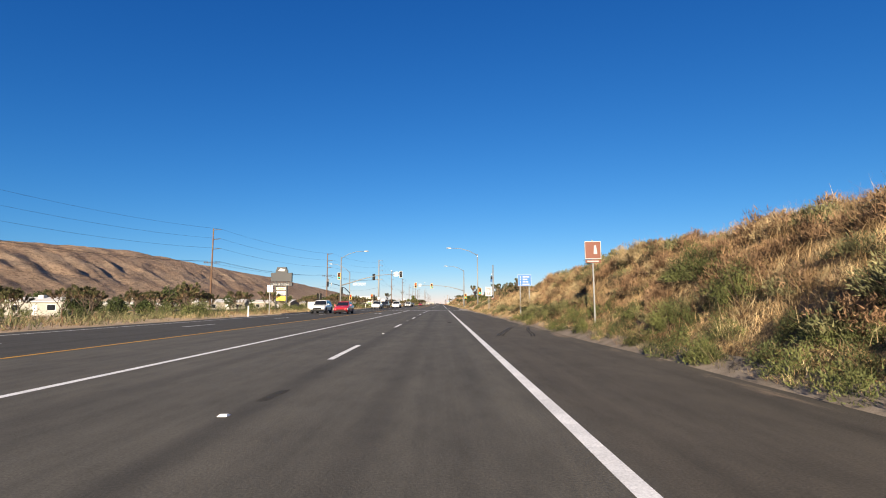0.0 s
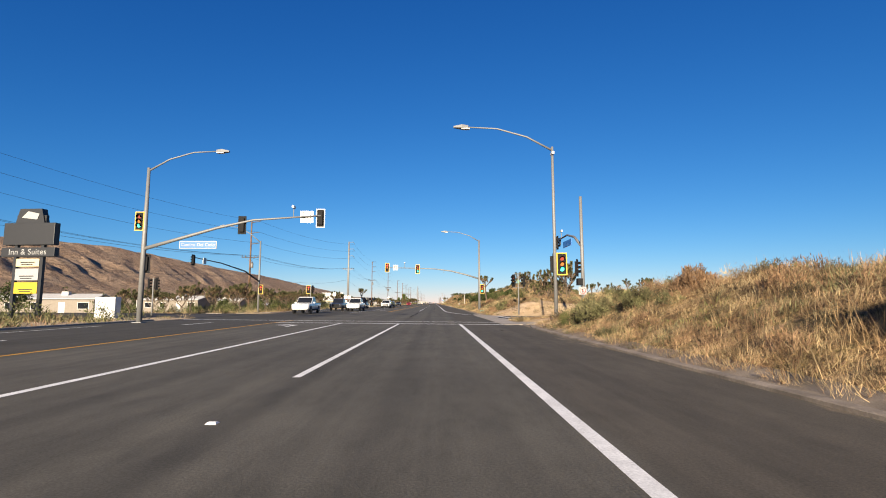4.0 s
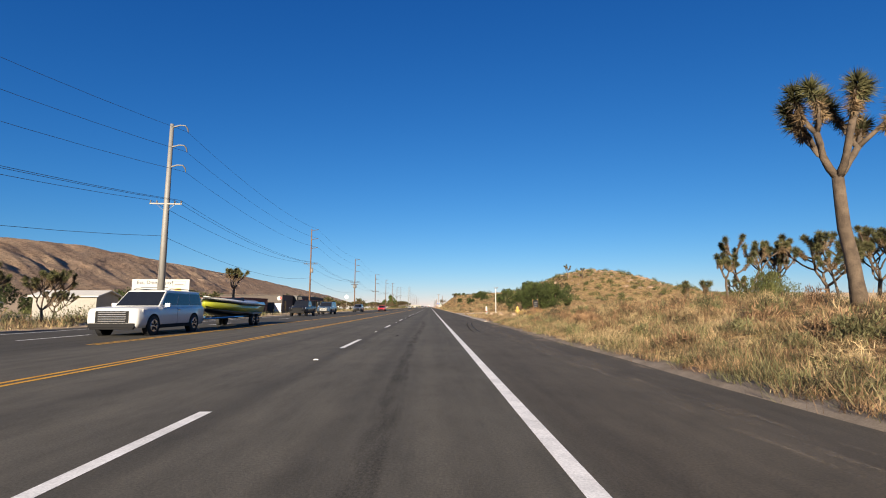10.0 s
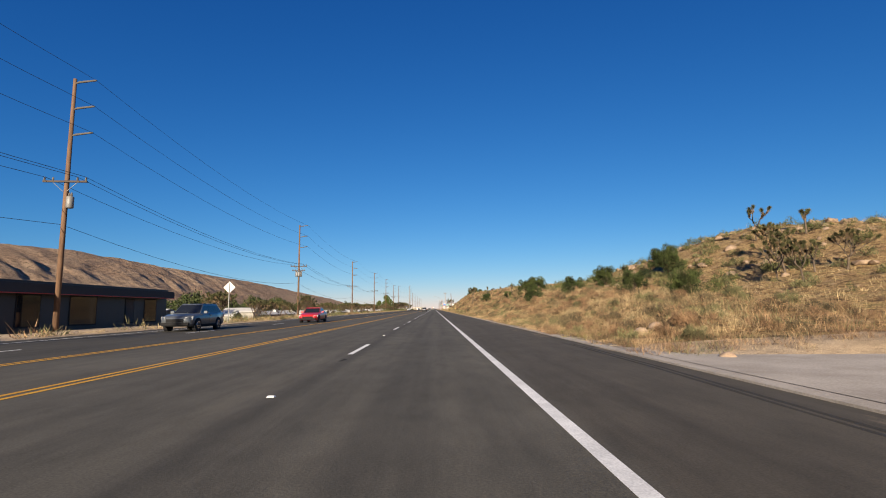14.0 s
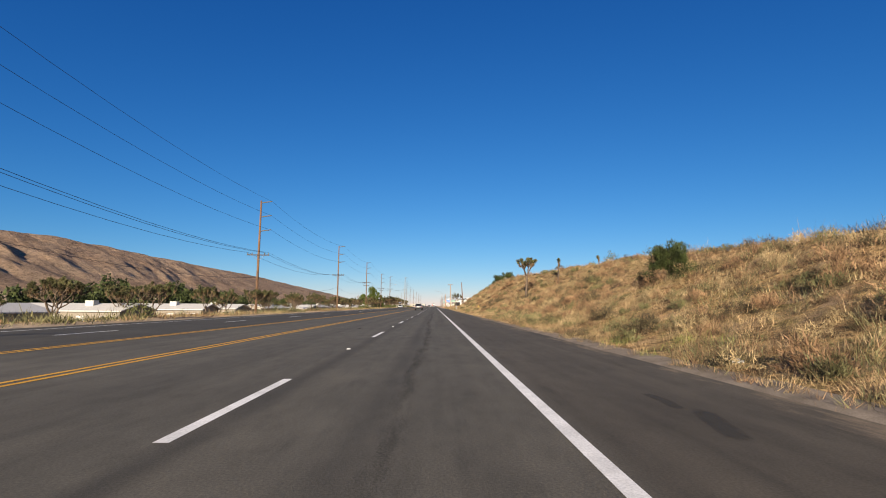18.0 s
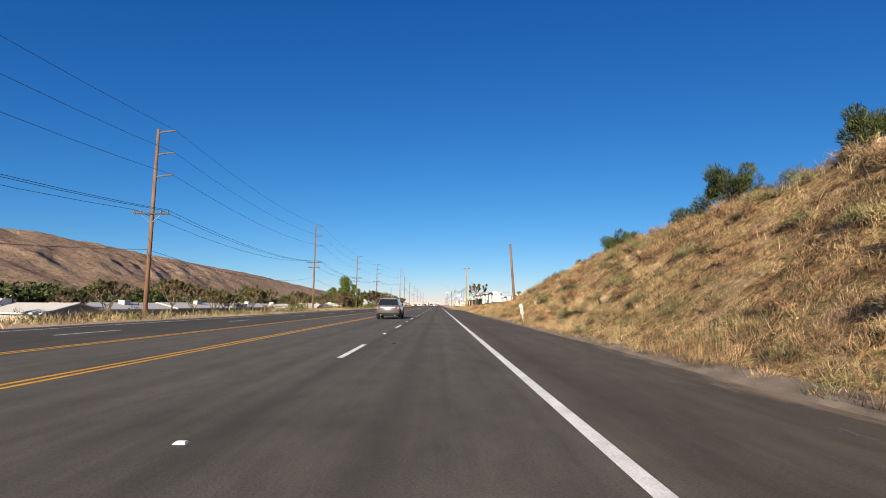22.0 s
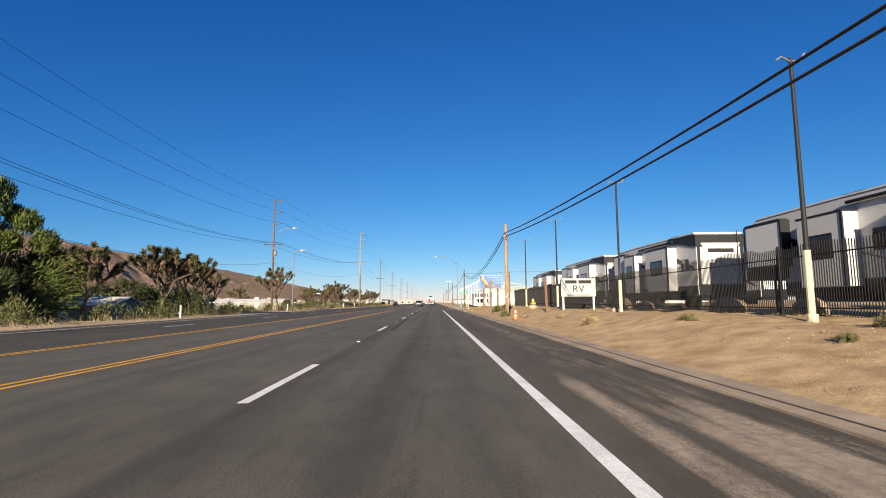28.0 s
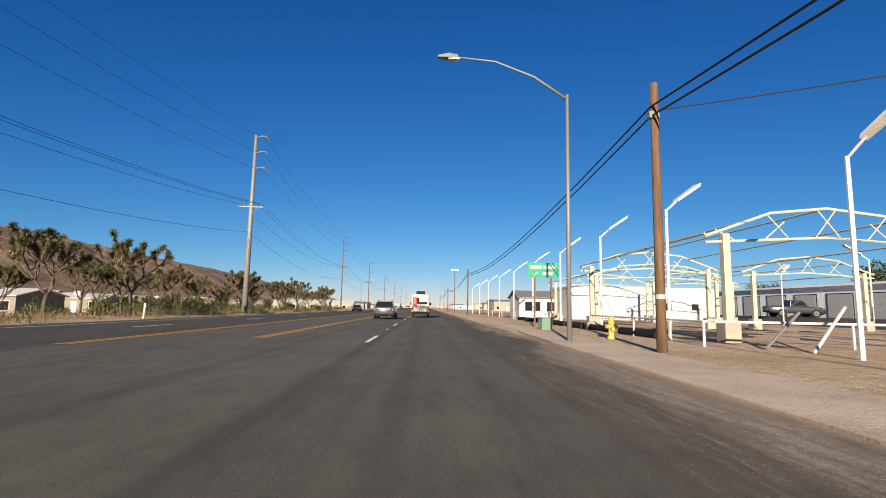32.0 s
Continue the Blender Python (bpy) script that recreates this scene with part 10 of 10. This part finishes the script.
# agaves and a street sign by the far kerb
def agave():
    rg = np.random.default_rng(7)
    r = thing("agave", "grey-blue agave rosette on the verge", "plant", group="agaves")
    v = []
    for k in range(34):
        a, e = rg.uniform(0, 6.28), rg.uniform(0.25, 1.2)
        d = np.array((math.cos(a) * math.cos(e), math.sin(a) * math.cos(e), math.sin(e)))
        s = np.cross(d, (0, 0, 1))
        s /= np.linalg.norm(s) + 1e-6
        ln = rg.uniform(0.7, 1.1)
        v += [d * 0.05 - s * 0.06, d * 0.05 + s * 0.06, d * ln * 0.55 + s * 0.075, d * 0.05 - s * 0.06, d * ln * 0.55 + s * 0.075, d * ln * 0.55 - s * 0.075, d * ln * 0.55 - s * 0.075, d * ln * 0.55 + s * 0.075, d * ln]
    tri_mesh("leaves", np.array(v), SAGE, r)
    return r


for x, y, s in ((-22.5, 642.5, 1.1), (-21.6, 644.2, 0.9), (-22.2, 647.5, 1.2), (-21.8, 649.4, 1.1), (-23, 651.2, 1.0), (-21.6, 656, 0.8), (-22.4, 637.8, 0.9)):
    spawn("agave", agave, at(x, y, hz(x, y), x * 90, s))
s = thing("street_sign", "blue street name sign on a thin post", "road sign", at(-22.8, 640.5, hz(-22.8, 640.5)))
part("post", bar([(0, 0, -0.3), (0, 0, 3.2)], 0.03, 6), GALV, s)
p = plate(s, -0.45, 0.45, 2.95, 3.18, -0.03, SIGN_BLUE)
bars(p, ((-0.35, 0.3, 3.02, 3.11),), SIGN_WHITE, -0.043)
for x, y, h in ((-52, 655, 9), (-60, 700, 9), (-45, 724, 8), (-58, 606, 8.5), (-62, 520, 8)):
    s = thing("side_pole", "brown wooden pole of a side line", "utility pole", at(x, y, hz(x, y)), "side line poles")
    part("pole", bar([(0, 0, -0.5), (0, 0, h)], [0.14, 0.1], 8), POLE_WOOD, s)
    part("crossarm", box(-1.1, 1.1, -0.06, 0.06, h - 0.6, h - 0.45), POLE_WOOD, s)

# leaning post on the corner mound, wooden post by the yard, lamp on the tall pole across the road, pole behind the lot
s = thing("leaning_post", "white leaning square post with a spliced joint", "post", at(5.45, 619.4, hz(5.45, 619.4)) @ pose(0, 0, 0, 0, -5, 0))
part("post", box(-0.05, 0.05, -0.05, 0.05, -0.3, 1.05, 0.008), WHITE, s)
part("upper_post", box(-0.035, 0.035, -0.035, 0.035, 1.05, 1.98, 0.006), CREAM, s)
part("joint", box(-0.06, 0.06, -0.06, 0.06, 0.98, 1.12, 0.008), SIGN_BACK, s)
s = thing("wooden_post", "square weathered brown wooden post on the dirt", "post", at(6.95, 572.3, hz(6.95, 572.3)) @ pose(0, 0, 0, 0, -2, 0))
part("post", box(-0.07, 0.07, -0.07, 0.07, -0.3, 2.0, 0.01), POLE_WOOD, s)
s = thing("lamp_bracket", "grey street lamp arm fixed to the tall wooden pole", "street lamp", at(-28.4, 629.5, 0), "street lamps")
lamp_arm(s, 0.15, 13.2, 3.2)
spawn(("pole", 14.2, 12.6, 0, 0, 0), lambda: utility_pole(14.2, 12.6, False, False), at(66.1, 690, 0, 20))

# litter on the verge
for k, (x, y, c) in enumerate(((5.2, 35.7, "pale"), (5.9, 325.6, "white"), (5.3, 372.5, "white"), (5.0, 148.0, "white"), (5.4, 493.0, "white"))):
    bm = bmesh.new()
    bmesh.ops.create_icosphere(bm, subdivisions=2, radius=0.13)
    for v in bm.verts:
        v.co *= 1 + 0.8 * noise.noise(v.co * 9 + Vector((k, 0, 0)))
        v.co.z *= 0.45
    ob = tagged(to_object("litter", bm, WHITE if c == "white" else SIGN_BACK), "crumpled pale scrap of litter on the verge", "litter", "litter scraps")
    ob.matrix_basis = at(x, y, max(hz(x, y), 0) + 0.05, k * 50)
